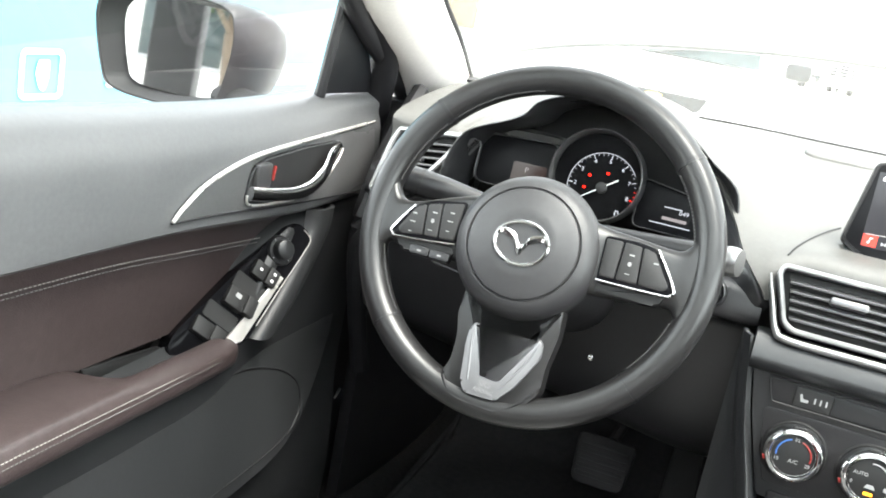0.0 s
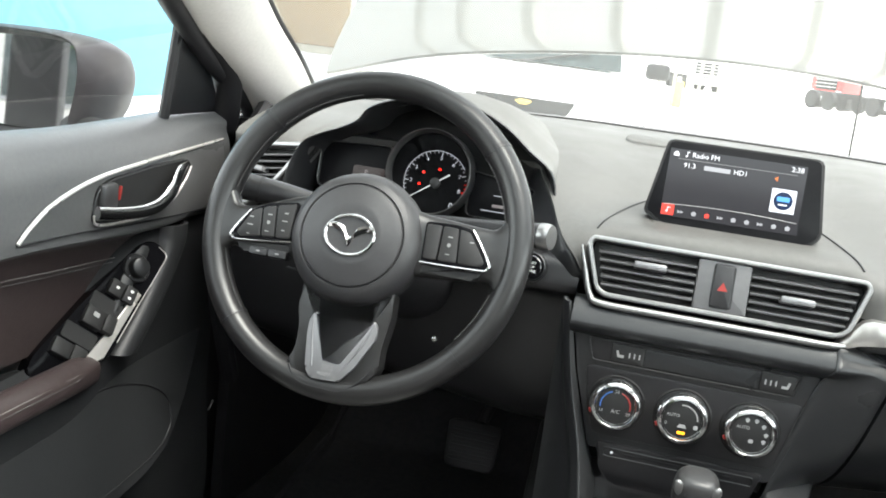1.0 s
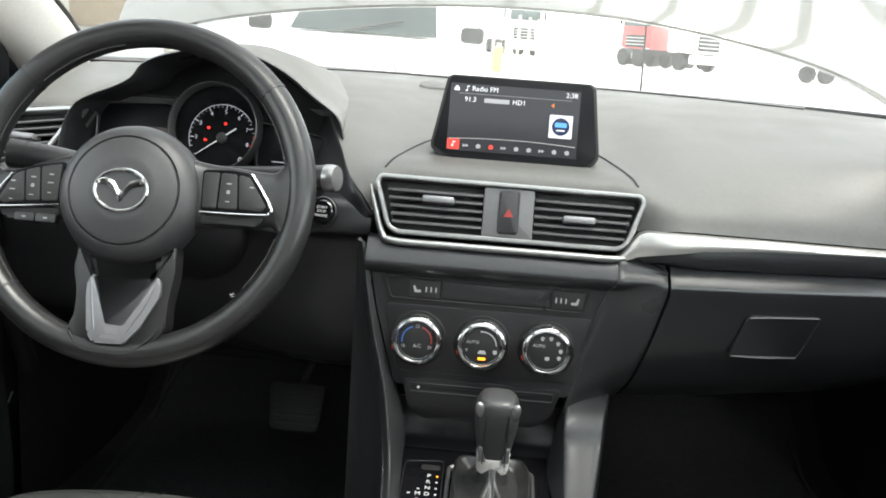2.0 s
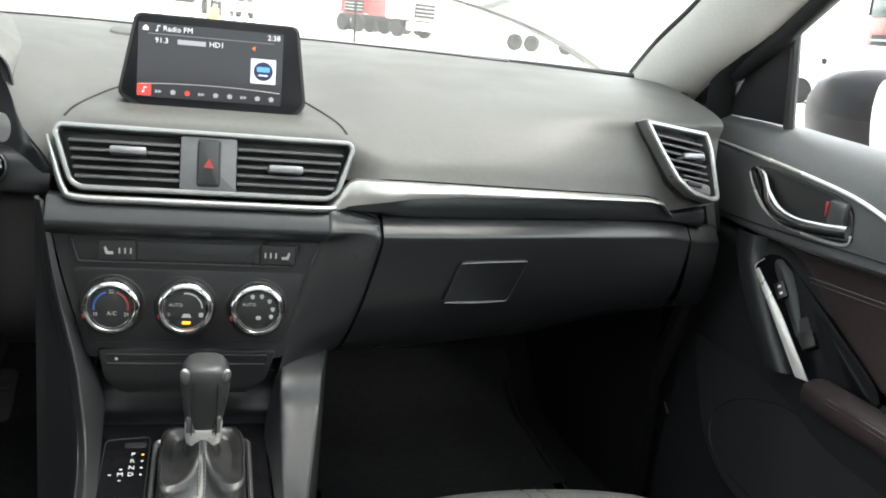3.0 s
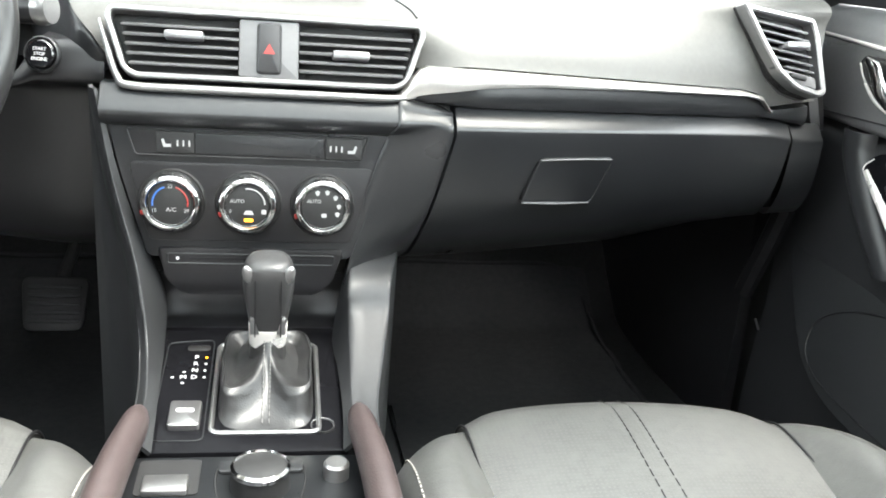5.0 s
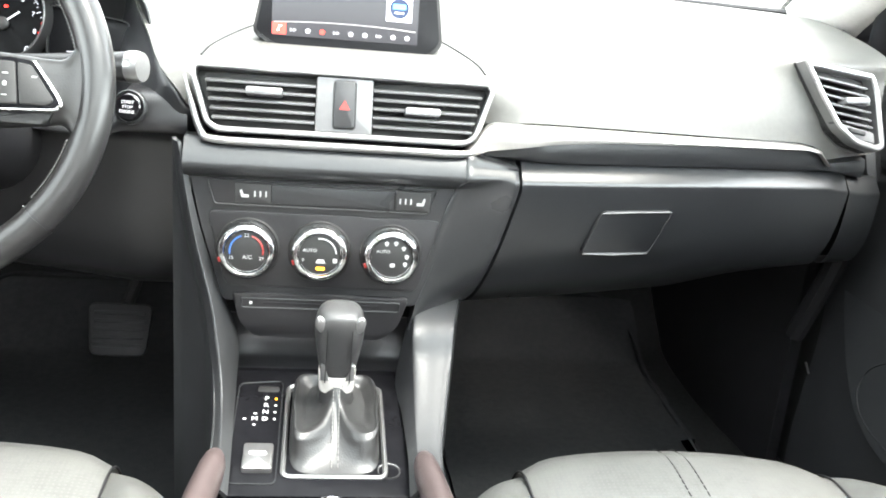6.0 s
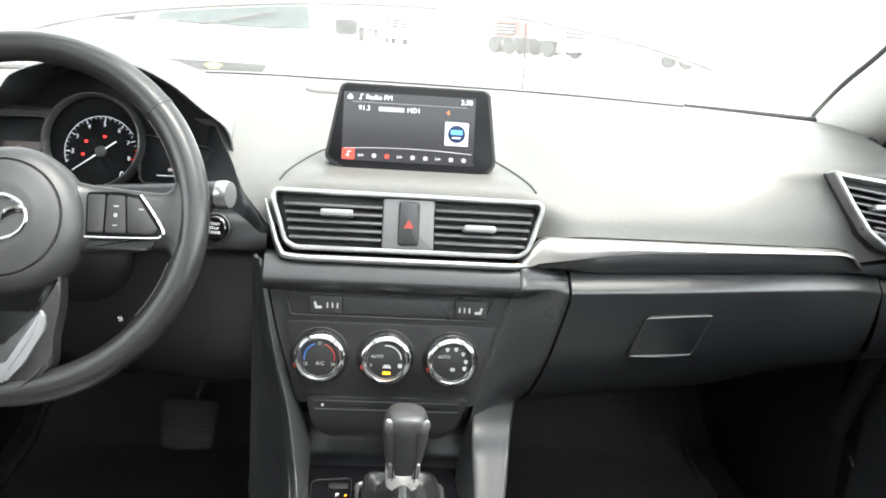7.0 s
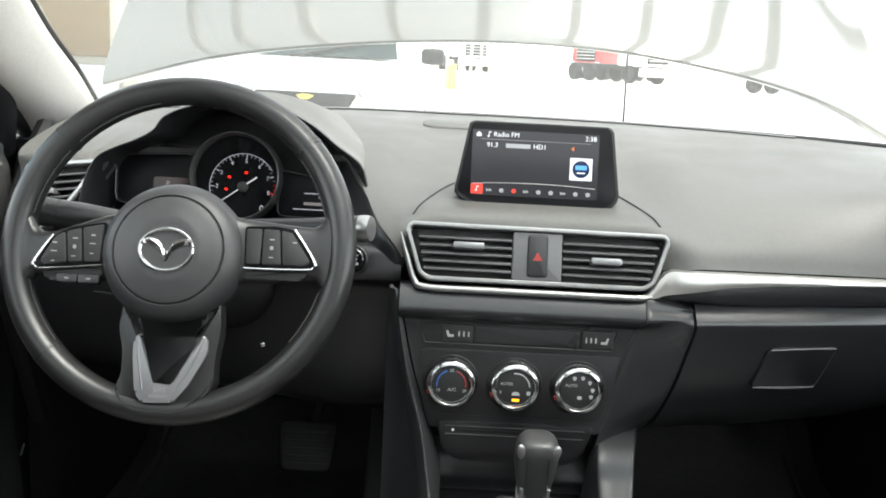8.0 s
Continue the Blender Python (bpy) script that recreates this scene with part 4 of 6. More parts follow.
for x in (-0.010, 0.014, 0.038):
    part("controller_key", plate(rounded(0.0215, 0.016, 0.003), 0.003, rear @ Matrix.Translation((x, 0.037, 0.0035)), 0.001), SOFT, console)
part("volume_knob", lathe([(0.0005, 0.014), (0.009, 0.0142), (0.0108, 0.012), (0.011, 0.0), (0.0135, -0.001)], rear @ Matrix.Translation((0.076, 0.024, 0)), 32), SATIN, console, "small silver volume knob")

# ---- gear lever ----
lever = thing("gear_lever", "automatic gear lever with leather boot and satin collar", "gear lever", (0.004, -0.112, 0.6))
bs = Matrix.Translation((0.0035, -0.114, 0.6003)) @ Euler((radians(9), 0, 0)).to_matrix().to_4x4()
bo = rounded(0.100, 0.146, 0.010)
part("boot_frame", rim(bo, 0.0048, 0.004, bs, 0.004, 0.0018), SATIN, lever, "chrome boot frame")


def e_end(s):
    return abs(2 * s - 1) ** 3


rows = []
for k, s in enumerate(np.linspace(0, 1, 36)):
    ring = []
    for t in np.linspace(0, 2 * math.pi, 120, endpoint=False):
        c, w = math.cos(t), math.sin(t)
        sq = (abs(c) ** 5 + abs(w) ** 5) ** -0.2
        a, b = 0.0435 * sq * c, 0.066 * sq * w
        neck = 0.0155
        front = (t - 1.5 * math.pi + math.pi) % (2 * math.pi) - math.pi
        back = (t - 0.5 * math.pi + math.pi) % (2 * math.pi) - math.pi
        ridge = min(1.0, math.exp(-(front / (0.55 + 0.25 * (1 - s))) ** 2) + 0.7 * math.exp(-(back / 0.6) ** 4))
        crease = 0.02 * math.sin(9 * t + 5 * s) * math.sin(math.pi * s)
        e = ridge * s ** 0.62 + (1 - ridge) * np.interp(s, (0, 0.35, 0.55, 0.70, 0.82, 1), (0, 0.05, 0.16, 0.46, 0.90, 1)) + crease * (1 - e_end(s))
        hgt = ridge * 0.046 * s + (1 - ridge) * np.interp(s, (0, 0.2, 0.35, 0.48, 0.60, 0.72, 0.84, 1), (0, 0.016, 0.024, 0.026, 0.021, 0.015, 0.020, 0.046))
        x = a * (1 - e) + neck * c * e
        y = b * (1 - e) + neck * w * e + 0.030 * e
        ring.append(bs @ Vector((x, y, 0.001 + hgt)))
    rows.append(ring)
part("boot", skin(rows, close_v=True), BOOT, lever, "creased black leather boot")
for dx in (-0.003, 0.003):
    path = [bs @ Vector((dx, -0.066 * (1 - s**0.62) - 0.0155 * s**0.62 + 0.030 * s**0.62 - 0.0016, 0.0028 + 0.046 * s)) for s in np.linspace(0.02, 0.95, 8)]
    part("boot_seam", stitches(path, 18, 0.003, 0.0005), THREAD_DARK, lever)
lm = Matrix.Translation((0.0035, -0.090, 0.637)) @ Euler((radians(11), 0, 0)).to_matrix().to_4x4() @ Matrix.Diagonal((0.95, 0.95, 1.0, 1))
sections = [(0.0, 0.0155, 0.0155), (0.010, 0.0160, 0.0160), (0.012, 0.0165, 0.0165), (0.022, 0.0180, 0.0178), (0.045, 0.0222, 0.0205), (0.066, 0.0248, 0.0225), (0.080, 0.0245, 0.0228), (0.090, 0.0215, 0.0205), (0.095, 0.0150, 0.0150), (0.0965, 0.0010, 0.0010)]


def knob_rows(part_sections, grow=0.0):
    out = []
    for z, rx, ry in part_sections:
        ring = []
        for t in np.linspace(0, 2 * math.pi, 36, endpoint=False):
            c, w = math.cos(t), math.sin(t)
            sq = (abs(c) ** 2.8 + abs(w) ** 2.8) ** (-1 / 2.8)
            ring.append(lm @ Vector(((rx + grow) * sq * c, (ry + grow) * sq * w - 0.06 * max(0, z - 0.05), z)))
        out.append(ring)
    return out


part("collar", skin(knob_rows([(0.001, 0.0165, 0.0165), (0.003, 0.0186, 0.0186), (0.021, 0.0194, 0.0194), (0.0225, 0.0188, 0.0188)]), close_v=True, caps=True), BRIGHT, lever, "satin silver collar")
knob = part("knob", skin(knob_rows([(float(a), float(b), float(c)) for a, b, c in spline(sections, 26)]), close_v=True, caps=True), KNOB, lever, "black leather knob")
for sx in (-1, 1):
    drop = [(max(0.0002, math.sin(q)), -math.cos(q)) for q in np.linspace(0, math.pi, 14)]
    part("knob_inlay", lathe(drop, lm @ Matrix.Translation((sx * 0.0193, -0.0180, 0.0850)) @ Euler((radians(6), radians(sx * 15), 0)).to_matrix().to_4x4() @ Matrix.Diagonal((0.0056, 0.0046, 0.0100, 1)), 20), SATIN, knob, "silver inlay")
    part("knob_seam", tube([lm @ Vector((sx * 0.0125, -0.0200 - 0.06 * max(0, z - 0.05) - 0.002 * (z > 0.03), z)) for z in (0.018, 0.04, 0.06, 0.082)], 0.0006, n=14, sides=5), SEAL, knob)
    part("collar_fin", plate([(-0.0045, 0), (0.0045, 0), (0.0045 if sx > 0 else -0.001, 0.018), (0.001 if sx > 0 else -0.0045, 0.018)], 0.004, lm @ Matrix.Translation((sx * 0.0128, -0.0192, 0.020)) @ Euler((radians(90), 0, 0)).to_matrix().to_4x4(), 0.0005), SATIN, lever)

# ---- steering wheel ----
wheel = thing("steering_wheel", "black leather three-spoke steering wheel with silver insert", "steering wheel", (-0.38, -0.12, 0.927))
sw = facing(-0.381, -0.122, 0.9255, tilt=21.5)
ring_pose = sw @ Matrix.Translation((0.0035, -0.004, 0))
hub = sw @ Matrix.Translation((0.002, -0.0135, -0.002))
R, r = 0.1650, 0.0154


def rim_ring(t0, t1, grow, n, closed=False):
    rows = []
    for t in np.linspace(t0, t1, n, endpoint=not closed):
        ring = []
        for u in np.linspace(0, 2 * math.pi, 24, endpoint=False):
            rr = R + (r + grow) * 0.95 * math.cos(u)
            ring.append(ring_pose @ Vector((rr * math.sin(t), rr * math.cos(t), (r + grow) * 1.12 * math.sin(u) - 0.004)))
        rows.append(ring)
    return skin(rows, close_u=closed, close_v=True, caps=not closed)


part("rim", rim_ring(0, 2 * math.pi, 0, 140, True), LEATHER, wheel, "smooth black leather rim")
for a in (48, -50, 131, -134):
    part("rim_joint", rim_ring(radians(a - 0.35), radians(a + 0.35), 0.0004, 3), SEAL, wheel)
    part("joint_ridge", rim_ring(radians(a + 0.4), radians(a + 1.2), 0.0007, 4), LEATHER, wheel)
for a0, a1 in ((-47, -12), (-80, -52), (-132, -106), (51, 78), (106, 128)):
    pts = [ring_pose @ Vector(((R - r * 0.93) * math.sin(radians(a)), (R - r * 0.93) * math.cos(radians(a)), 0.004)) for a in np.linspace(a0, a1, 8)]
    part("rim_stitching", stitches(pts, int((a1 - a0) * 0.8), 0.002, 0.0008), THREAD_BLACK, wheel)
hub_profile = [(0.0005, 0.040), (0.026, 0.0398), (0.0315, 0.0400), (0.0335, 0.0392), (0.046, 0.0372), (0.0525, 0.0345), (0.0538, 0.0318), (0.0552, 0.0335), (0.060, 0.0315), (0.067, 0.024), (0.0712, 0.010), (0.0712, -0.006), (0.066, -0.020), (0.052, -0.035)]
part("airbag_cover", lathe(hub_profile, hub, 72), HUBCOVER, wheel, "round grained airbag cover")
em = hub @ Matrix.Translation((0, -0.001, 0.0405))
oval = [(0.0274 * math.cos(t), 0.0220 * math.sin(t)) for t in np.linspace(0, 2 * math.pi, 56, endpoint=False)]
badge = part("badge", rim(oval, 0.0036, 0.003, em, 0.0022, 0.0012), CHROME, wheel, "oval chrome badge with a plain winged bar")
wing = spline([(-0.0255, 0.0075), (-0.018, 0.0095), (-0.0075, 0.0055), (0.0, -0.0045), (0.0075, 0.0055), (0.018, 0.0095), (0.0255, 0.0075)], 31)
rows = []
for k, (x, y) in enumerate(wing):
    w = 0.0030 + 0.0045 * (1 - abs(x) / 0.0265)
    rows.append([em @ Vector((x, y + w * 0.35, -0.002)), em @ Vector((x, y + w * 0.35, 0.0006)), em @ Vector((x, y - w * 0.2, 0.0022)), em @ Vector((x, y - w, 0.0006)), em @ Vector((x, y - w, -0.002))])
part("badge_wing", skin(rows, close_v=True, caps=True), CHROME, badge)
# side spokes: upper and lower edges differ, as the wheel stands turned by a few degrees
ARMS = {-1: [(0.050, 0.026, -0.046, 0.020), (0.072, 0.022, -0.044, 0.0135), (0.100, 0.012, -0.044, 0.0120), (0.124, 0.004, -0.043, 0.0105), (0.138, 0.006, -0.042, 0.0095), (0.148, 0.022, -0.058, 0.0090), (0.157, 0.044, -0.080, 0.0075)],
        1: [(0.050, 0.030, -0.042, 0.020), (0.074, 0.026, -0.040, 0.0135), (0.102, 0.024, -0.038, 0.0120), (0.128, 0.022, -0.035, 0.0105), (0.144, 0.024, -0.034, 0.0095), (0.154, 0.042, -0.050, 0.0090), (0.163, 0.066, -0.072, 0.0075)]}
PODS = {-1: [(-0.066, 0.0140), (-0.100, 0.0070), (-0.117, -0.0020), (-0.1335, -0.0310), (-0.1270, -0.0365), (-0.066, -0.0300)],
        1: [(0.072, 0.0170), (0.104, 0.0180), (0.122, 0.0155), (0.1450, -0.0180), (0.1390, -0.0245), (0.074, -0.0260)]}
for s in (-1, 1):
    rows = []
    for x, top, low, z in ARMS[s]:
        mid, half = (top + low) / 2, (top - low) / 2
        rows.append([sw @ Vector((s * x, mid + half * math.copysign(abs(math.cos(t)) ** 0.55, math.cos(t)), z * (0.5 + 0.5 * math.copysign(abs(math.sin(t)) ** 0.6, math.sin(t))) - 0.013 * (0.5 - 0.5 * math.sin(t)))) for t in np.linspace(0, 2 * math.pi, 28, endpoint=False)])
    rows = np.array([spline(np.array(rows)[:, j], 24) for j in range(28)]).transpose(1, 0, 2)
    part("side_spoke", skin(rows, close_v=True, caps=True), LEATHER, wheel)
    po = PODS[s] if s < 0 else PODS[s][::-1]
    pm = sw @ Matrix.Translation((0, 0, 0.0160))
    pod = part("button_pod", plate(soft_poly(po, 0.004), 0.016, pm, 0.0015), GLOSSBLACK, wheel, "gloss black button pod")
    q = PODS[s]
    skirt = soft_poly([(q[3][0] - s * 0.004, q[3][1]), (q[4][0], q[4][1]), (q[5][0], q[5][1]), (q[5][0], q[5][1] - 0.012), (q[4][0] - s * 0.006, q[4][1] - 0.011)], 0.004)
    part("pod_skirt", plate(skirt if s < 0 else skirt[::-1], 0.012, sw @ Matrix.Translation((0, 0, 0.0125)), 0.003), DARK, wheel)
    vline = [pm @ Vector((x, y, 0.0010)) for x, y in (q[2], ((q[2][0] + q[3][0]) / 2 + s * 0.001, (q[2][1] + q[3][1]) / 2), q[3], ((q[3][0] + q[4][0]) / 2 + s * 0.001, (q[3][1] + q[4][1]) / 2 - 0.001), q[4], ((q[4][0] + q[5][0]) / 2, (q[4][1] + q[5][1]) / 2 - 0.0005), q[5])]
    part("pod_trim", tube(vline, [0.0009, 0.0014, 0.0016, 0.0014, 0.0012, 0.0010], n=48, sides=8, up=(0, -1, 0.4)), CHROME, pod, "chrome edge")
    if s < 0:
        keys = [[(-0.068, 0.0110), (-0.0885, 0.0065), (-0.084, -0.0280), (-0.068, -0.0270)], [(-0.0900, 0.0060), (-0.1040, 0.0020), (-0.0995, -0.0290), (-0.0855, -0.0281)], [(-0.1055, 0.0015), (-0.1150, -0.0035), (-0.1275, -0.0285), (-0.1240, -0.0325), (-0.1010, -0.0292)]]
    else:
        keys = [[(0.074, 0.0140), (0.090, 0.0145), (0.090, -0.0215), (0.076, -0.0215)], [(0.0915, 0.0145), (0.1075, 0.0140), (0.1110, -0.0210), (0.0915, -0.0214)], [(0.1090, 0.0138), (0.1200, 0.0120), (0.1395, -0.0165), (0.1350, -0.0208), (0.1125, -0.0209)]]
    for k, o in enumerate(keys):
        area = sum(o[i - 1][0] * o[i][1] - o[i][0] * o[i - 1][1] for i in range(len(o)))
        key = part("wheel_key", plate(soft_poly(o if area > 0 else o[::-1], 0.0025), 0.003, pm @ Matrix.Translation((0, 0, 0.0016)), 0.001), DARK, pod)
        cx, cy = np.mean(o, 0)
        marks = ((0.0075, 0.005, 0.0014), (-0.001, 0.0035, 0.0042), (-0.0105, 0.0045, 0.0010)) if k == 1 else ((0.0085, 0.0045, 0.0016), (0.0, 0.006, 0.0012), (-0.010, 0.0035, 0.0010))
        if k or s < 0:
            for dy, w, h in marks if k != 2 or s < 0 else marks[:1]:
                part("key_mark", plate(rounded(w, h, h * 0.4), 0.0003, pm @ Matrix.Translation((cx, cy + dy, 0.0019)), 0), PRINT_DIM, key)
    if s < 0:
        for x in (-0.1005, -0.0790):
            key = part("phone_key", plate(rounded(0.0205, 0.0085, 0.002), 0.010, sw @ Matrix.Translation((x, -0.0445, 0.0140)), 0.001), PLASTIC, wheel)
            part("key_mark", plate(rounded(0.0042, 0.0018, 0.0006), 0.0003, sw @ Matrix.Translation((x, -0.0445, 0.0143)), 0), PRINT_DIM, key)
# lower spoke: one yoke round the opening, with the silver insert on it
yoke = [(-0.045, -0.062), (-0.044, -0.092), (-0.0385, -0.112), (-0.0375, -0.136), (-0.044, -0.152), (-0.038, -0.163), (-0.026, -0.1705), (0.021, -0.1715), (0.042, -0.158), (0.0535, -0.142), (0.0525, -0.118), (0.056, -0.088), (0.054, -0.060), (0.036, -0.075), (0.0385, -0.096), (0.0145, -0.1435), (-0.0065, -0.1445), (-0.0190, -0.096), (-0.026, -0.075)]
part("lower_spoke", plate(soft_poly(yoke, 0.005), 0.024, sw @ Matrix.Translation((0, 0, 0.0105)), 0.004, 3), LEATHER, wheel)
seam = [sw @ Vector((x, y, 0.0122)) for x, y in ((-0.040, -0.152), (-0.0345, -0.1610), (-0.0245, -0.1685), (0.0, -0.1705), (0.0200, -0.1695), (0.0385, -0.1555), (0.0480, -0.143))]
part("spoke_seam", tube(seam, 0.0011, n=40, sides=6), SEAL, wheel)
insert = [(-0.0225, -0.0945), (-0.0272, -0.1020), (-0.0268, -0.1180), (-0.0215, -0.1530), (-0.0140, -0.1622), (0.0160, -0.1612), (0.0300, -0.1440), (0.0462, -0.1110), (0.0450, -0.0985), (0.0405, -0.0935), (0.0362, -0.0985), (0.0142, -0.1440), (-0.0062, -0.1450), (-0.0182, -0.0975)]
part("spoke_insert", plate(soft_poly(insert, 0.0022), 0.014, sw @ Matrix.Translation((0, 0, 0.0150)), 0.0022, 3), INSERT, wheel, "V-shaped satin silver insert")
for line in ([(-0.0238, -0.098), (-0.0205, -0.120), (-0.0145, -0.150)], [(0.0415, -0.098), (0.0335, -0.120), (0.0170, -0.150)]):
    part("insert_ridge", tube([sw @ Vector((x, y, 0.0147)) for x, y in line], [0.0006, 0.0014, 0.0010], n=16, sides=6), INSERT, wheel)
lettering("airbag_lettering", "SRS", 0.0085, sw @ Matrix.Translation((0.0025, -0.1495, 0.0152)), PRINT_DIM, wheel, align="CENTER")
lettering("airbag_lettering", "AIRBAG", 0.0058, sw @ Matrix.Translation((0.0025, -0.1560, 0.0152)), PRINT_DIM, wheel, align="CENTER")
bm = tube([(-0.381, 0.20, 0.805), (-0.381, 0.06, 0.842), (-0.381, -0.085, 0.885)], [0.080, 0.068, 0.056], n=14, sides=28, flat=0.85)
column = thing("steering_column", "black plastic steering column cover with stalks", "steering column", (-0.381, 0.05, 0.85))
part("shroud", bm, PLASTIC, column)
stalk = part("light_stalk", tube([(-0.43, -0.01, 0.919), (-0.49, -0.022, 0.926), (-0.555, -0.034, 0.933)], [0.009, 0.0115, 0.0148, 0.0162], n=16, sides=18), PLASTIC, column, "ribbed light stalk")
for k in range(4):
    c = np.array((-0.500 - 0.012 * k, -0.0238 - 0.0022 * k, 0.9271 + 0.0013 * k))
    part("stalk_rib", tube([c, c + (-0.0035, -0.0007, 0.0006)], 0.0133 + 0.0009 * k, n=3, sides=20), DARK, stalk)
stalk = part("wiper_stalk", tube([(-0.33, -0.02, 0.925), (-0.26, -0.032, 0.930), (-0.198, -0.040, 0.934)], [0.009, 0.011, 0.0145], n=14, sides=18), PLASTIC, column, "wiper stalk with pale end")
part("stalk_end", tube([(-0.201, -0.039, 0.9335), (-0.189, -0.043, 0.9345)], [0.0150, 0.0152, 0.0135], n=5, sides=20), SATIN, stalk)
part("ignition_glint", lathe([(0.0005, 0.003), (0.003, 0.002), (0.004, 0)], facing(-0.318, 0.02, 0.775, 10), 12), CHROME, column)

# ---- pedals, floor, mats ----
brake_pedal = thing("brake_pedal", "black rubber brake pedal on its arm", "pedal", (-0.324, 0.48, 0.41))
pp = facing(-0.324, 0.47, 0.447, tilt=28)
pad_o = soft_poly([(-0.050, 0.042), (0.050, 0.042), (0.043, -0.042), (-0.043, -0.042)], 0.014)
part("pedal_pad", plate(pad_o, 0.014, pp, 0.004), DARK, brake_pedal, "ribbed rubber pad")
for k in range(5):
    part("pedal_rib", block(0.078, 0.006, 0.004, pp @ Matrix.Translation((0, 0.026 - 0.013 * k, 0.001)), 0.0015), SEAL, brake_pedal)
part("pedal_arm", tube([(-0.315, 0.50, 0.48), (-0.300, 0.54, 0.54), (-0.295, 0.56, 0.68)], 0.010, n=14, sides=8), DARK, brake_pedal)
gas = thing("accelerator_pedal", "tall black organ-type accelerator pedal", "pedal", (-0.19, 0.55, 0.33))
part("pedal_pad", plate(soft_poly([(-0.026, 0.10), (0.024, 0.10), (0.030, -0.10), (-0.030, -0.10)], 0.012), 0.012, facing(-0.195, 0.53, 0.40, tilt=38), 0.004), DARK, gas)

# ---- doors ----
def front_door(s, label):
    d = thing("front_door", label, "car door", (s * 0.80, -0.2, 0.25), "front doors")

    def X(rows):
        return [[(s * x, y, z) for x, y, z in row] for row in rows]

    YS = (-1.0, -0.60, -0.40, -0.20, -0.05, 0.08, 0.20, 0.31)
    # upper panel with the window ledge
    rows = []
    for y in YS:
        b = 0.971 + 0.010 * ease(0.02, 0.15, y) + 0.006 * (1 - ease(-0.45, -0.15, y))
        e = 0.010 * ease(0.12, 0.31, y)
        d_low = 0.014 * ease(-0.25, 0.10, y)
        rows.append([(0.838, y, b - 0.030), (0.815, y, b - 0.007), (0.793, y, b), (0.773, y, b - 0.004), (0.757, y, b - 0.015), (0.746 + e, y, b - 0.030), (0.739 + e, y, b - 0.048), (0.7355 + e, y, 0.900), (0.7340 + e, y, 0.880), (0.7335 + e, y, 0.858 - 0.4 * d_low), (0.7370 + e, y, 0.846 - d_low), (0.765 + e, y, 0.838 - d_low)])
    part("upper_panel", sheet(X(rows), 40, 26, 0.005), DOORPAD, d, "dark grey upper door panel")
    # insert of brown leather
    rows = []
    for y in (-1.0, -0.6, -0.35, -0.15, 0.02, 0.10):
        up = 0.848 - 0.020 * ease(-0.3, 0.1, y)
        rows.append([(0.760, y, up), (0.776, y, up - 0.012), (0.790, y, up - 0.05), (0.797, y, 0.74), (0.800, y, 0.69)])
    part("insert", sheet(X(rows), 30, 14, 0.005), BROWN, d, "stitched leather insert")
    for k in (0, 1):
        pts = [(s * (0.7725 + 0.0035 * k), y, 0.848 - 0.020 * ease(-0.3, 0.1, y) - 0.037 - 0.007 * k) for y in np.linspace(-0.9, 0.045, 8)]
        part("insert_seam", stitches(pts, 170, 0.004, 0.0006), THREAD_DARK if k else THREAD, d)
    # armrest
    rows = []
    for y, z0, xi in ((-1.0, 0.705, 0.700), (-0.6, 0.705, 0.702), (-0.40, 0.703, 0.707), (-0.285, 0.699, 0.7125), (-0.25, 0.698, 0.714), (-0.21, 0.696, 0.7165), (-0.12, 0.692, 0.722), (-0.04, 0.684, 0.735), (-0.015, 0.676, 0.748)):
        dip = ease(-0.27, -0.215, y) * (1 - ease(-0.05, -0.015, y))
        rows.append([(0.805, y, z0 - 0.004 - 0.050 * dip), (0.785 - 0.014 * dip, y, z0 + 0.001 - 0.034 * dip), (xi + 0.018 + 0.008 * dip, y, z0 - 0.001 * dip), (xi + 0.004, y, z0 - 0.008), (xi, y, z0 - 0.020), (xi + 0.004, y, z0 - 0.036), (xi + 0.018, y, z0 - 0.046)])
    part("armrest", sheet(X(rows), 36, 22, 0.005), BROWN, d, "padded leather armrest with stitching")
    for k in (0, 1):
        pts = [(s * (xi + 0.0016 - 0.0012 * k), y, z0 - 0.0120 - 0.0055 * k) for y, z0, xi in ((-1.0, 0.705, 0.700), (-0.6, 0.705, 0.702), (-0.40, 0.703, 0.707), (-0.25, 0.698, 0.714), (-0.12, 0.692, 0.722), (-0.05, 0.685, 0.733))]
        part("armrest_seam", stitches(pts, 170, 0.004, 0.0006), THREAD_DARK if k else THREAD, d)
    cup = [(-0.246, 0.690), (-0.112, 0.678), (-0.100, 0.655), (-0.215, 0.655)]
    m = Matrix(((0, 0, -s, s * 0.7935), (1, 0, 0, 0), (0, 1, 0, 0), (0, 0, 0, 1)))
    part("pull_cup", plate(soft_poly(cup[::-1], 0.006), 0.004, m, 0.001), DARK, d, "dark recessed pull cup")
    # lower panel
    rows = []
    for y in YS:
        t = ease(-0.10, 0.12, y)
        zt = 0.655 + 0.165 * t
        rows.append([(0.790, y, zt + 0.02), (0.754 + 0.004 * t, y, zt), (0.744 + 0.004 * t, y, zt - 0.02), (0.748 + 0.004 * t, y, zt - 0.06), (0.758, y, 0.55), (0.752, y, 0.47), (0.746, y, 0.36), (0.752, y, 0.26)])
    part("lower_panel", sheet(X(rows), 40, 26, 0.005), FLANK, d, "black lower door panel")
    # swelling map pocket, leaning outwards towards its top, with a groove round its mouth
    LEAN = 0.28
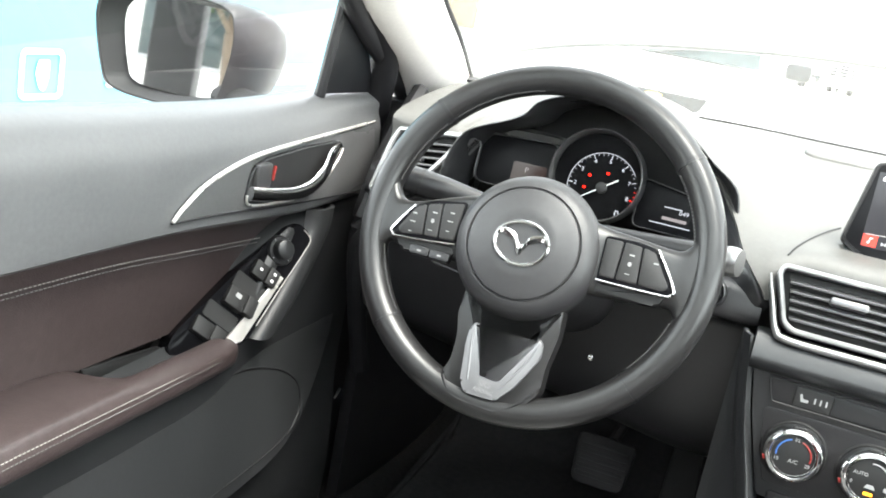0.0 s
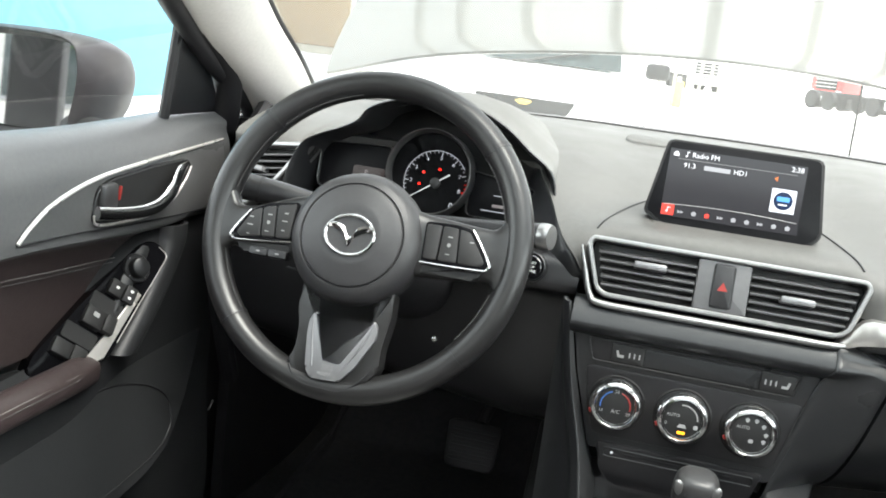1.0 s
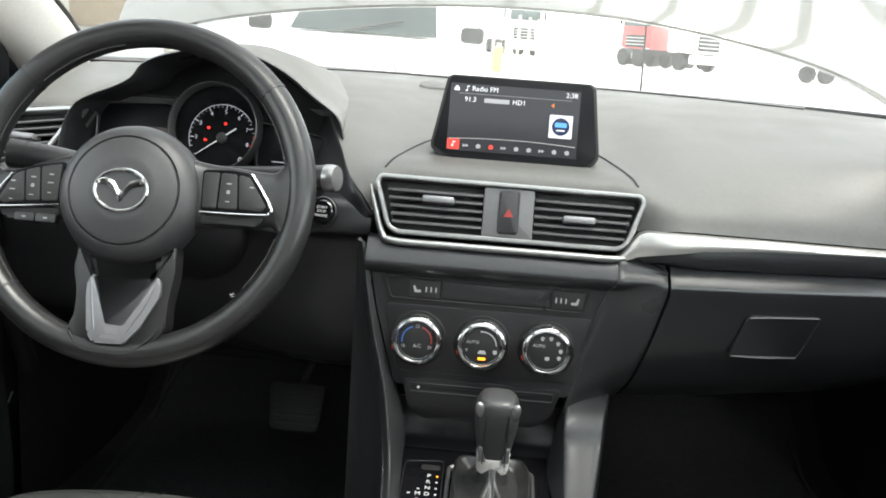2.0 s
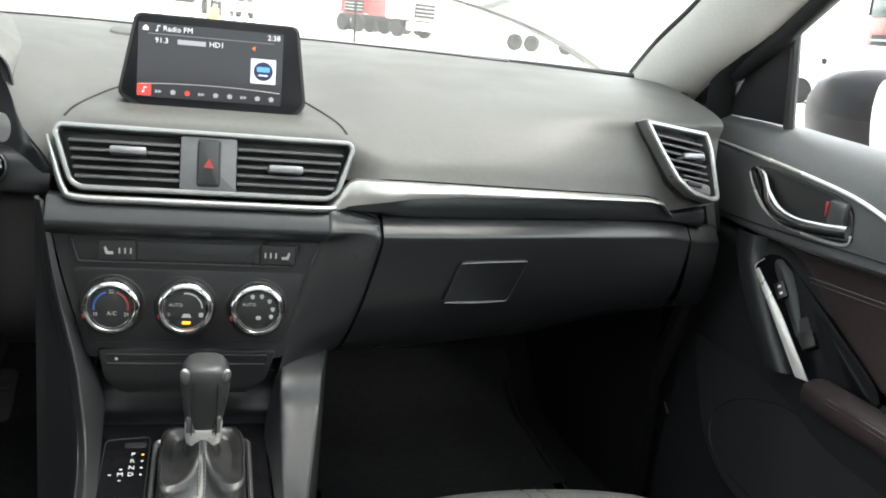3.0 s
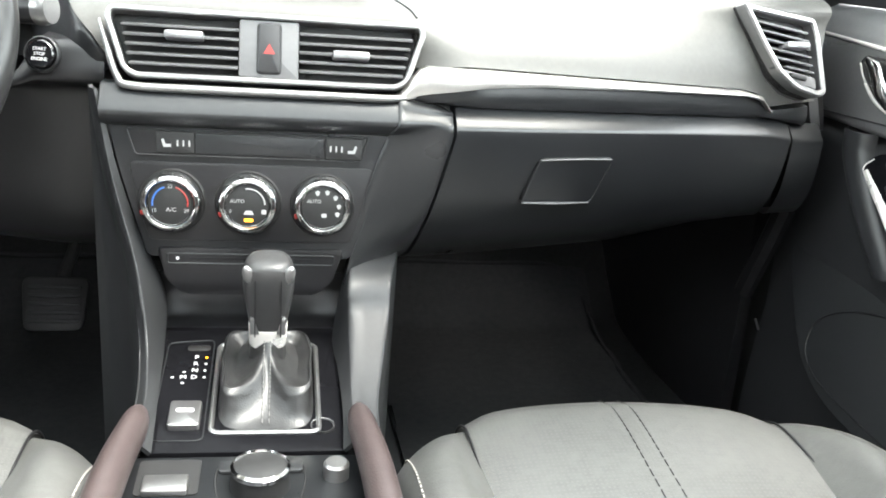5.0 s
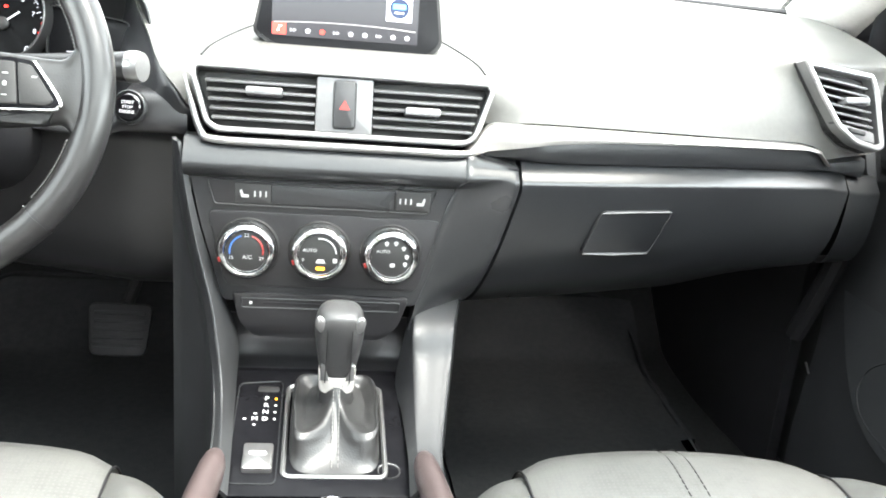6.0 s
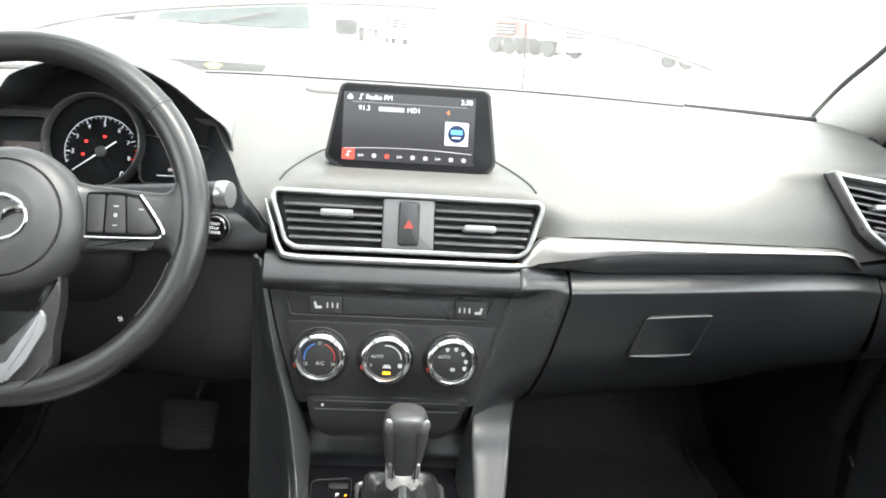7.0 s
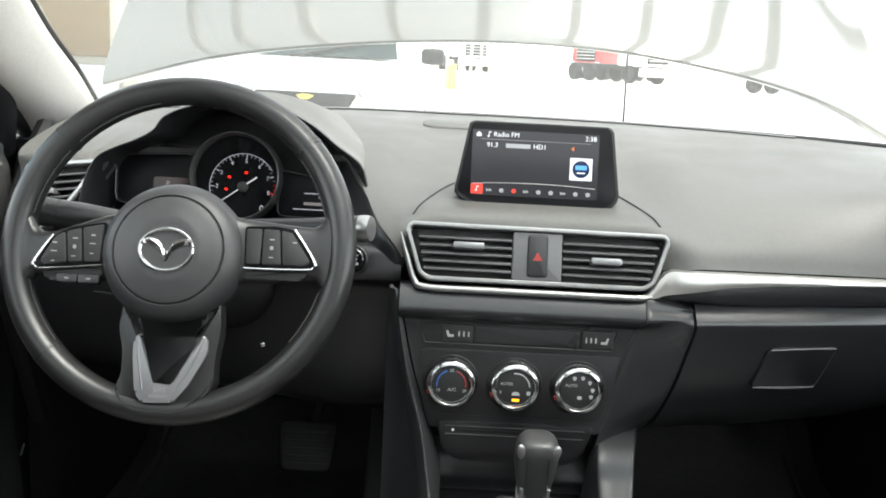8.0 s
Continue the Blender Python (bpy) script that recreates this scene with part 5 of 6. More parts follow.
    m = Matrix(((0, s * LEAN, -s, s * (0.735 - LEAN * 0.56)), (1, 0, 0, 0), (0, 1, 0, 0), (0, 0, 0, 1)))
    swell = [(0.290, 0.662), (0.240, 0.602), (0.188, 0.551), (0.143, 0.516), (0.095, 0.494), (0.045, 0.484), (-0.045, 0.478), (-0.16, 0.478), (-0.55, 0.478), (-0.55, 0.668), (-0.05, 0.668), (0.10, 0.680), (0.22, 0.684)]
    part("map_pocket", plate(soft_poly(swell, 0.030, 5), 0.040, m, 0.010, 4), FLANK, d, "rounded black map pocket")
    groove = [(-0.10, 0.626), (0.000, 0.622), (0.050, 0.613), (0.100, 0.596), (0.136, 0.572), (0.145, 0.547), (0.132, 0.521), (0.090, 0.503), (0.0, 0.495), (-0.15, 0.490)]
    part("pocket_groove", tube([m @ Vector((y, z, -0.0002)) for y, z in groove], 0.0016, n=60, sides=8), SEAL, d)
    part("pocket_light", block(0.004, 0.020, 0.0025, Matrix.Translation((s * 0.735, 0.285, 0.500)) @ Euler((radians(40), 0, 0)).to_matrix().to_4x4(), 0.001), KNOBTOP, d)
    # grip column between the switches and the dash
    rows = [[(0.752, y0, z), (0.738, y0 + 0.006, z), (0.734, y0 + 0.022, z), (0.737, y0 + 0.04, z), (0.752, y0 + 0.055, z)] for z, y0 in ((0.828, 0.122), (0.80, 0.118), (0.76, 0.092), (0.72, 0.058), (0.69, 0.028), (0.668, 0.004))]
    part("grip_column", sheet(X(rows), 26, 14, 0.005), FLANK, d)
    # trim triangle with chrome outline
    up = [(-0.206, 0.862), (-0.187, 0.877), (-0.145, 0.898), (-0.065, 0.917), (0.05, 0.928), (0.15, 0.934), (0.285, 0.939)]
    lo = [(-0.206, 0.860), (-0.10, 0.857), (0.02, 0.849), (0.19, 0.842), (0.295, 0.838)]

    def on_panel(y, z, lift):
        e = 0.010 * ease(0.12, 0.31, y)
        x = np.interp(z, (0.84, 0.855, 0.88, 0.90, 0.928, 0.946), (0.7355, 0.7335, 0.7340, 0.7355, 0.7390, 0.7460)) + e
        return (s * (x - lift), y, z)

    u, l = spline(up, 30), spline(lo, 30)
    rows = [[on_panel(*(u[i] * f + l[i] * (1 - f)), 0.002) for f in np.linspace(0, 1, 10)] for i in range(30)]
    bm = skin(rows)
    bmesh.ops.solidify(bm, geom=bm.faces[:], thickness=0.002)
    tri = part("trim_panel", bm, DOORTRIM_LIT, d, "grey trim panel round the handle, tone raised for missing light")
    part("chrome_line", tube([on_panel(y, z, 0.004) for y, z in up], [0.0022, 0.0028, 0.0028, 0.0026, 0.0024], n=50, sides=8), BRIGHT, tri, "chrome line")
    part("lower_line", tube([on_panel(y, z, 0.003) for y, z in lo], 0.0012, n=40, sides=6), SEAL, tri)
    # handle
    m = Matrix(((0, 0, -s, s * 0.7350), (1, 0, 0, 0.0), (0, 1, 0, 0.0), (0, 0, 0, 1)))
    cup = soft_poly([(-0.076, 0.866), (-0.060, 0.860), (0.030, 0.852), (0.105, 0.862), (0.160, 0.908), (0.150, 0.923), (0.07, 0.922), (-0.035, 0.914), (-0.066, 0.905)], 0.016)
    bowl = part("handle_bowl", plate(cup, 0.012, m @ Matrix.Translation((0, 0, 0.004)), 0.001), DARK, d, "recessed black bowl")
    part("bowl_rim", rim(cup, 0.0016, 0.006, m, 0.0052, 0.0008), SOFT, bowl)
    low_edge = [m @ Vector(v) for v in ((-0.074, 0.874, 0.006), (-0.066, 0.862, 0.006), (-0.020, 0.857, 0.006), (0.050, 0.857, 0.006), (0.105, 0.869, 0.006), (0.140, 0.893, 0.006), (0.155, 0.912, 0.006))]
    part("bowl_edge", tube(low_edge, [0.0012, 0.0020, 0.0022, 0.0022, 0.0014], n=40, sides=8), BRIGHT, bowl, "chrome lower edge")
    lever_pts = [(-0.072, 0.8775, 0.010), (-0.03, 0.8720, 0.014), (0.018, 0.8690, 0.018), (0.055, 0.8740, 0.020), (0.085, 0.8900, 0.020), (0.110, 0.9080, 0.014), (0.138, 0.9180, 0.007)]
    rows = []
    path = spline(lever_pts, 40)
    wide = np.interp(np.linspace(0, 1, 40), (0, 0.3, 0.6, 0.85, 1), (0.0085, 0.0085, 0.0110, 0.0115, 0.0060))
    for i, p in enumerate(path):
        t = path[min(i + 1, 39)] - path[max(i - 1, 0)]
        nrm = np.array([-t[1], t[0], 0]) / (np.linalg.norm(t[:2]) + 1e-9)
        ring = [p + nrm * wide[i] * math.cos(q) + np.array((0, 0, 0.0045 * math.sin(q))) for q in np.linspace(0, 2 * math.pi, 14, endpoint=False)]
        rows.append([m @ Vector(v.tolist()) for v in ring])
    part("handle", skin(rows, close_v=True, caps=True), CHROME, d, "curved chrome door handle")
    part("lock_tab", block(0.032, 0.032, 0.012, m @ Matrix.Translation((-0.044, 0.894, 0.005)), 0.005), KNOBTOP, d, "grey lock tab")
    part("red_mark", block(0.0026, 0.018, 0.004, m @ Matrix.Translation((-0.0275, 0.897, 0.0105)) @ Euler((0, 0, radians(-10))).to_matrix().to_4x4(), 0.001), RED_DULL, d, "red unlocked mark")
    # switch panel
    A, B, C, D = (Vector((s * x, y, z)) for x, y, z in ((0.775, -0.134, 0.695), (0.772, 0.098, 0.808), (0.742, 0.118, 0.808), (0.735, -0.017, 0.668)))
    along = (C - D).normalized()
    side = (A + B - C - D) * 0.5
    side = (side - along * side.dot(along)).normalized()
    out = side.cross(along)
    flip = 1 if out.x * -s > 0 else -1
    out = out * flip
    m = Matrix(((side.x, along.x, out.x, D.x), (side.y, along.y, out.y, D.y), (side.z, along.z, out.z, D.z), (0, 0, 0, 1)))
    o = [(0.0200, 0.1825), (0.0036, 0.1840), (-0.0160, 0.1760), (0.0045, 0.0030), (0.0350, -0.0270), (0.0790, -0.0660), (0.0930, -0.0620), (0.0960, -0.0415), (0.0880, -0.0126), (0.0340, 0.1640)]
    area = sum(o[i - 1][0] * o[i][1] - o[i][0] * o[i - 1][1] for i in range(len(o)))
    o = soft_poly(o if area > 0 else o[::-1], 0.008)
    panel = part("switch_panel", plate(o, 0.025, m, 0.003), GLOSSBLACK, d, "gloss black window switch panel")
    metal = [(0.0370, -0.0250), (0.0110, 0.0010), (-0.0010, 0.1053), (0.0070, 0.1053), (0.0200, 0.0406)] if s < 0 else [(0.0180, -0.0050), (0.0035, 0.0060), (-0.0125, 0.1700), (-0.0070, 0.1710), (0.0080, 0.0900)]
    area = sum(metal[i - 1][0] * metal[i][1] - metal[i][0] * metal[i - 1][1] for i in range(5))
    part("panel_strip", plate(soft_poly(metal if area > 0 else metal[::-1], 0.0012), 0.004, m @ Matrix.Translation((0, 0, 0.0024)), 0.001), BRIGHT, panel, "polished metal strip")
    part("panel_edge", tube([m @ Vector((v, u, 0.0006)) for v, u in ((0.0020, 0.030), (-0.0040, 0.090), (-0.0120, 0.160), (-0.0105, 0.1760), (0.0040, 0.1805))], 0.0008, n=36, sides=6), BRIGHT, panel)
    # flat dark patches stand in for the shade in the switch wells
    well_patches = ((0.036, 0.066, 0.050, 0.022), (0.053, 0.0125, 0.048, 0.022)) if s < 0 else ((0.028, 0.068, 0.022, 0.022),)
    for v, u, w, h in well_patches:
        part("well_shade", plate(rounded(w, h, 0.003), 0.001, m @ Matrix.Translation((v, u, 0.0008)), 0), DARK, panel)
    switches = ((0.0480, 0.041, 0.029, 0.027), (0.0245, 0.043, 0.017, 0.026), (0.0690, -0.0145, 0.027, 0.022), (0.0450, -0.0125, 0.020, 0.022)) if s < 0 else ((0.0330, 0.0455, 0.019, 0.024),)
    for v, u, w, h in switches:
        key = part("window_switch", block(w, h, 0.012, m @ Matrix.Translation((v, u, 0.002)) @ Euler((radians(-8), 0, 0)).to_matrix().to_4x4(), 0.002), DARK, panel)
        if s < 0 and w > 0.028:
            part("key_mark", plate(rounded(0.009, 0.006, 0.0015), 0.0003, m @ Matrix.Translation((v, u + 0.004, 0.0092)), 0), PRINT_GREY, key)
    for v, u, w, h in (((0.0370, 0.092, 0.021, 0.022), (0.0160, 0.0935, 0.0175, 0.024)) if s < 0 else ((0.0165, 0.1245, 0.015, 0.024),)):
        key = part("lock_switch", block(w, h, 0.010, m @ Matrix.Translation((v, u, 0.003)), 0.002), SOFT if s > 0 else DARK, panel)
        for du in (-0.005, 0.005) if w < 0.02 else (0.001,):
            part("key_mark", plate(rounded(0.0045, 0.0035, 0.001), 0.0003, m @ Matrix.Translation((v, u + du, 0.0083)), 0), PRINT, key)
    if s < 0:
        km = m @ Matrix.Translation((0.0217, 0.134, 0.001))
        part("knob_base", lathe([(0.0005, 0.003), (0.0185, 0.003), (0.0200, 0.0015), (0.0205, -0.002)], km, 32), PLASTIC, panel)
        knob = part("mirror_knob", lathe([(0.0005, 0.015), (0.0095, 0.015), (0.0125, 0.0135), (0.0138, 0.010), (0.0142, 0.003)], km, 28), SOFT, panel)
        for a in (20, 110, 200, 290):
            part("knob_mark", plate(rounded(0.0018, 0.0018, 0.0005), 0.0003, km @ Matrix.Translation((0.0168 * math.cos(radians(a)), 0.0168 * math.sin(radians(a)), 0.0033)), 0), PRINT_GREY, knob)
    # window frame, sail and glass
    fr = [(0.775, 0.335, 0.955), (0.752, 0.285, 1.045), (0.722, 0.14, 1.135), (0.672, -0.06, 1.245), (0.628, -0.30, 1.350), (0.610, -0.6, 1.385), (0.615, -1.0, 1.375)]
    part("window_frame", tube([(s * x, y, z) for x, y, z in fr], 0.024, n=50, sides=12), SEAL, d, "black window frame")
    bm = bmesh.new()
    bm.faces.new([bm.verts.new((s * x, y, z)) for x, y, z in ((0.772, 0.315, 0.978), (0.774, 0.152, 0.978), (0.757, 0.150, 1.110), (0.752, 0.200, 1.100))])
    bmesh.ops.solidify(bm, geom=bm.faces[:], thickness=0.012)
    part("sail_panel", bm, PLASTIC, d, "black triangle panel behind the mirror")
    part("sail_post", tube([(s * 0.774, 0.150, 0.975), (s * 0.756, 0.148, 1.115)], 0.008, n=6, sides=8), SEAL, d)
    bm = bmesh.new()
    outline = [(0.812, 0.150, 0.945), (0.812, -1.0, 0.945), (0.622, -1.0, 1.37), (0.616, -0.6, 1.378), (0.634, -0.30, 1.345), (0.680, -0.06, 1.240), (0.745, 0.150, 1.10)]
    bm.faces.new([bm.verts.new((s * x, y, z)) for x, y, z in outline])
    bmesh.ops.solidify(bm, geom=bm.faces[:], thickness=0.003)
    glass = part("window_glass", bm, GLASS, d, "clear side glass", smooth=False)
    glass.visible_shadow = False
    part("outer_skin", sheet(X([[(0.838, y, 0.948), (0.885, y, 0.89), (0.900, y, 0.72), (0.890, y, 0.45), (0.850, y, 0.24)] for y in (-1.0, -0.5, 0.0, 0.36)]), 12, 16, 0.004), PAINT, d, "grey metallic outer panel")
    part("window_seal", tube([(s * 0.836, -1.0, 0.950), (s * 0.836, -0.4, 0.950), (s * 0.834, 0.10, 0.954)], 0.006, n=8, sides=8), SEAL, d)
    return d


front_door(-1, "grey driver's door with brown leather insert and window switches")
front_door(1, "dark passenger door with leather insert and chrome handle")


def door_mirror(s):
    d = thing("door_mirror", "grey painted door mirror housing with clear mirror glass", "mirror", (s * 0.88, 0.3, 0.94), "door mirrors")
    c = Vector((s * 1.132, 0.285, 0.974))
    turn = Euler((0, 0, radians(-s * 4))).to_matrix().to_4x4()
    m = Matrix.Translation(c) @ turn @ Euler((radians(90), 0, 0)).to_matrix().to_4x4()
    base = [(-0.125, 0.045), (-0.100, 0.078), (0.02, 0.082), (0.100, 0.074), (0.128, 0.040), (0.112, -0.040), (0.085, -0.072), (-0.02, -0.078), (-0.095, -0.066), (-0.118, -0.02)]
    base = [(s * x * 1.0, y * 1.10) for x, y in base]
    ring = spline(base, 48, closed=True)
    rows = []
    for k, (z, f) in enumerate(((0.0, 0.97), (0.008, 1.0), (0.0, 1.03), (-0.04, 1.05), (-0.09, 0.99), (-0.14, 0.82), (-0.18, 0.52), (-0.195, 0.1))):
        rows.append([m @ Vector((x * f + s * 0.45 * z * (1 - 0.5 * f), y * f, z)) for x, y in ring])
    part("housing", skin(rows, close_v=True, caps=False), SHADED_SHELL, d, "grey painted shell, darkened to stand for shade")
    glass_ring = [(x * 0.80 - s * 0.014, y * 0.84 + 0.003) for x, y in ring]
    rows = [[m @ Vector((x * f, y * f, z)) for x, y in ring] for f, z in ((1.0, -0.002), (0.995, 0.006), (0.97, 0.007), (0.945, 0.0))]
    rows.append([m @ Vector((x, y, -0.026)) for x, y in glass_ring])
    part("bezel", skin(rows, close_v=True), DARK, d, "deep black bezel")
    part("mirror_glass", plate([(x * 1.01, y * 1.01) for x, y in glass_ring], 0.004, m @ Matrix.Translation((0, 0, -0.024)) @ Euler((radians(-4), radians(-s * 8), 0)).to_matrix().to_4x4(), 0), MIRROR, d, "clear mirror", smooth=False)
    part("mirror_foot", tube([(s * 0.86, 0.285, 0.930), (s * 0.94, 0.30, 0.920), (s * 1.04, 0.34, 0.915)], [0.030, 0.028, 0.035], n=12, sides=14, flat=0.6), DARK, d)
    return d


door_mirror(-1)
door_mirror(1)


# ---- seats ----
def front_seat(cx, label):
    d = thing("car_seat", label, "car seat", (cx, -0.45, 0.3), "front seats")

    def cushion(x0, x1, crown, y_front, top, name, mat, lbl=""):
        rows = []
        for u in np.linspace(0, 1, 12):
            x = x0 + (x1 - x0) * u
            h = crown * math.sin(math.pi * u) ** 0.6 if crown else 0
            yb = y_front - 0.012 * (2 * u - 1) ** 2 - 0.018 * (2 * u - 1) ** 8
            rows.append([(cx + x, yb + 0.02, top - 0.16), (cx + x, yb + 0.022, top - 0.09), (cx + x, yb + 0.012, top - 0.035 + h), (cx + x, yb - 0.02, top - 0.008 + h), (cx + x, yb - 0.07, top + h), (cx + x, yb - 0.2, top - 0.012 + h), (cx + x, yb - 0.45, top - 0.04 + h)])
        return part(name, sheet(rows, 26, 30, 0.02), mat, d, lbl)

    cushion(-0.168, 0.168, 0.012, -0.060, 0.558, "seat_centre", PERFORATED, "perforated black leather centre")
    for s in (-1, 1):
        rows = []
        for u, lift in ((0.0, -0.004), (0.15, 0.010), (0.4, 0.030), (0.65, 0.032), (0.88, 0.012), (1.0, -0.05)):
            x = cx + s * (0.160 + 0.095 * u)
            w = 0.085 * u
            yb = -0.085 - (1.25 * w if s * cx < 0 else 0.45 * w + 9.0 * w * w)
            rows.append([(x, yb + 0.02, 0.39), (x, yb + 0.02, 0.47), (x, yb + 0.010, 0.516 + lift * 0.6), (x, yb - 0.02, 0.546 + lift * 0.5), (x, yb - 0.09, 0.553 + lift), (x, yb - 0.22, 0.550 + lift * 1.2), (x, yb - 0.45, 0.525 + lift * 1.3)])
        part("side_bolster", sheet(rows, 20, 28, 0.015), SEATING, d, "grey-black leather bolster")
        seam = [(cx + s * 0.169, y, z) for y, z in ((-0.068, 0.470), (-0.0775, 0.5215), (-0.108, 0.5520), (-0.160, 0.5595), (-0.290, 0.5475), (-0.540, 0.5190))]
        part("bolster_seam", tube(seam, 0.0013, n=40, sides=8), SEAL, d)
        yb = -0.165 if s * cx < 0 else -0.151
        outer = [(cx + s * 0.234, yb + a, z) for a, z in ((0.011, 0.5315), (-0.02, 0.5595), (-0.09, 0.5785), (-0.22, 0.5800), (-0.43, 0.5585))]
        part("bolster_stitching", stitches(outer, 50, 0.004, 0.0010), THREAD, d)
    for dx in (-0.010, 0.010):
        line = [(cx + dx, y, z) for y, z in ((-0.0485, 0.5350), (-0.060, 0.5520), (-0.080, 0.5622), (-0.13, 0.5702), (-0.26, 0.5582), (-0.51, 0.5302))]
        part("centre_stitching", stitches(line, 55, 0.004, 0.0008), SEAL, d)
    part("seat_base", block(0.44, 0.42, 0.10, Matrix.Translation((cx, -0.36, 0.35)), 0.02), DARK, d)
    return d


front_seat(0.368, "grey-black leather passenger seat cushion with centre stitching")
front_seat(-0.378, "grey-black leather driver seat cushion with centre stitching")

# ---- car shell ----
floor_rows = [[(x, y, z) for y, z in ((0.98, 0.62), (0.90, 0.50), (0.78, 0.36), (0.66, 0.30), (0.2, 0.285), (-1.5, 0.285))] for x in (-0.80, -0.4, -0.12, 0.09, 0.4, 0.80)]
floor = part("floor", sheet(floor_rows, 12, 30, 0.02), CARPET, None, "black carpeted car floor", "structure")
for cx, lbl in ((-0.42, "black floor mat in the driver's footwell"), (0.40, "black floor mat in the passenger footwell")):
    rows = [[(cx + x, y, z) for y, z in ((0.80, 0.405), (0.70, 0.335), (0.62, 0.312), (0.3, 0.302), (-0.05, 0.300))] for x in (-0.22, -0.215, 0.0, 0.215, 0.22)]
    mat = thing("floor_mat", lbl, "floor mat", (cx, 0.3, 0.3), "floor mats")
    part("mat_sheet", sheet(rows, 12, 20, 0.006), MAT, mat)
    edge = [(cx - 0.22, -0.05, 0.304), (cx - 0.222, 0.3, 0.306), (cx - 0.222, 0.60, 0.316), (cx - 0.215, 0.74, 0.364), (cx - 0.17, 0.80, 0.409), (cx, 0.805, 0.410), (cx + 0.17, 0.80, 0.409), (cx + 0.215, 0.74, 0.364), (cx + 0.222, 0.60, 0.316), (cx + 0.222, 0.3, 0.306), (cx + 0.22, -0.05, 0.304)]
    part("mat_binding", tube(edge, 0.004, n=90, sides=8), MAT, mat, "stitched black binding")
firewall = part("firewall", sheet([[(x, 0.98, 0.60), (x, 0.95, 0.80), (x, 0.85, 0.98)] for x in (-0.82, 0, 0.82)], 6, 8, 0.02), DARK, None, "black firewall behind the dash", "structure")
for s in (-1, 1):
    part("kick_panel", sheet([[(s * x, y, z) for y, x in ((0.98, 0.70), (0.7, 0.715), (0.45, 0.735), (0.34, 0.75))] for z in (0.28, 0.5, 0.72, 0.97)], 12, 12, 0.02), PLASTIC, None, "dark footwell side panel", "structure")
    # dark sheet added to stop outside light leaking past the door
    part("gap_filler", sheet([[(s * 0.80, y, z) for y in (0.24, 0.4, 0.62)] for z in (0.24, 0.6, 0.962)], 6, 6, 0.02), DARK, None, "dark filler sheet added behind the door gap to stop light", "structure")
    pil = [(0.700, 0.440, 0.995), (0.694, 0.350, 1.048), (0.686, 0.230, 1.105), (0.668, 0.090, 1.175), (0.630, -0.120, 1.275), (0.590, -0.32, 1.350)]
    rows = []
    for k, (x, y, z) in enumerate(pil):
        w = np.interp(k, (0, 1, 5), (0.055, 0.050, 0.045))
        rows.append([(s * (x + w), y - 0.03, z - 0.022), (s * (x + w * 0.5), y - 0.032, z - 0.018), (s * x, y - 0.018, z - 0.006), (s * (x - 0.018), y + 0.02, z + 0.016), (s * (x - 0.010), y + 0.05, z + 0.030)])
    pillar = part("pillar_trim", sheet(rows, 30, 14, 0.006), TRIM, None, "pale grey windscreen pillar trim", "structure")
    part("pillar_frit", tube([(s * (x - 0.020), y + 0.034, z + 0.026) for x, y, z in pil], 0.006, n=30, sides=8), SEAL, None, "black windscreen edge", "structure")
    part("pillar_seal", tube([(s * (x + 0.062), y - 0.028, z - 0.030) for x, y, z in [(0.700, 0.36, 0.88)] + pil], 0.016, n=40, sides=10), SEAL, None, "black rubber door seal", "structure")
    part("dash_end_seal", tube([(s * 0.708, 0.345, 0.99), (s * 0.700, 0.285, 0.955), (s * 0.694, 0.205, 0.88), (s * 0.696, 0.18, 0.80), (s * 0.704, 0.22, 0.70), (s * 0.712, 0.30, 0.55)], 0.015, n=30, sides=8), SEAL, None, "black rubber door seal", "structure")
def roof_z(x, y):
    return 1.395 - 0.05 * (x / 0.6) ** 2 + np.interp(y, (-1.6, -0.8, -0.3, -0.06), (-0.03, 0.02, 0.01, -0.015))


def roof_patch(x0, x1, y0, y1):
    return sheet([[(x, y, roof_z(x, y)) for y in np.linspace(y0, y1, 5)] for x in np.linspace(x0, x1, 5)], 10, 10, 0.03)


# unseen roof opening and pane, added to light the cabin from above
part("ceiling", joined(roof_patch(-0.62, 0.62, -0.06, -0.14), roof_patch(-0.62, 0.62, -1.08, -1.22), roof_patch(-0.62, -0.45, -0.14, -1.08), roof_patch(0.45, 0.62, -0.14, -1.08)), TRIM, None, "pale grey headliner with an opening added to light the cabin", "structure")
roof_pane = part("added_roof_pane", sheet([[(x, y, roof_z(x, y) + 0.02) for y in (-0.13, -0.6, -1.09)] for x in (-0.46, 0, 0.46)], 8, 8, 0.004), GLASS, None, "unseen clear pane over the added roof opening", "structure")
roof_pane.visible_shadow = False
for s in (-1, 1):
    part("middle_pillar", sheet([[(s * x, y, z) for x, y, z in ((0.840 - 0.5 * (zz - 0.95) + 0.012, -1.02, zz), (0.845 - 0.5 * (zz - 0.95) + 0.015, -1.08, zz), (0.838 - 0.5 * (zz - 0.95) + 0.012, -1.16, zz))] for zz in (0.93, 1.1, 1.25, 1.38)], 10, 8, 0.04), SEAL, None, "black middle door pillar", "structure")
    part("rear_body_side", sheet([[(s * 0.838, y, 0.948), (s * 0.885, y, 0.89), (s * 0.900, y, 0.72), (s * 0.890, y, 0.45), (s * 0.850, y, 0.24)] for y in (-2.3, -1.8, -1.4, -1.02)], 12, 16, 0.004), PAINT, None, "grey metallic rear body side", "structure")
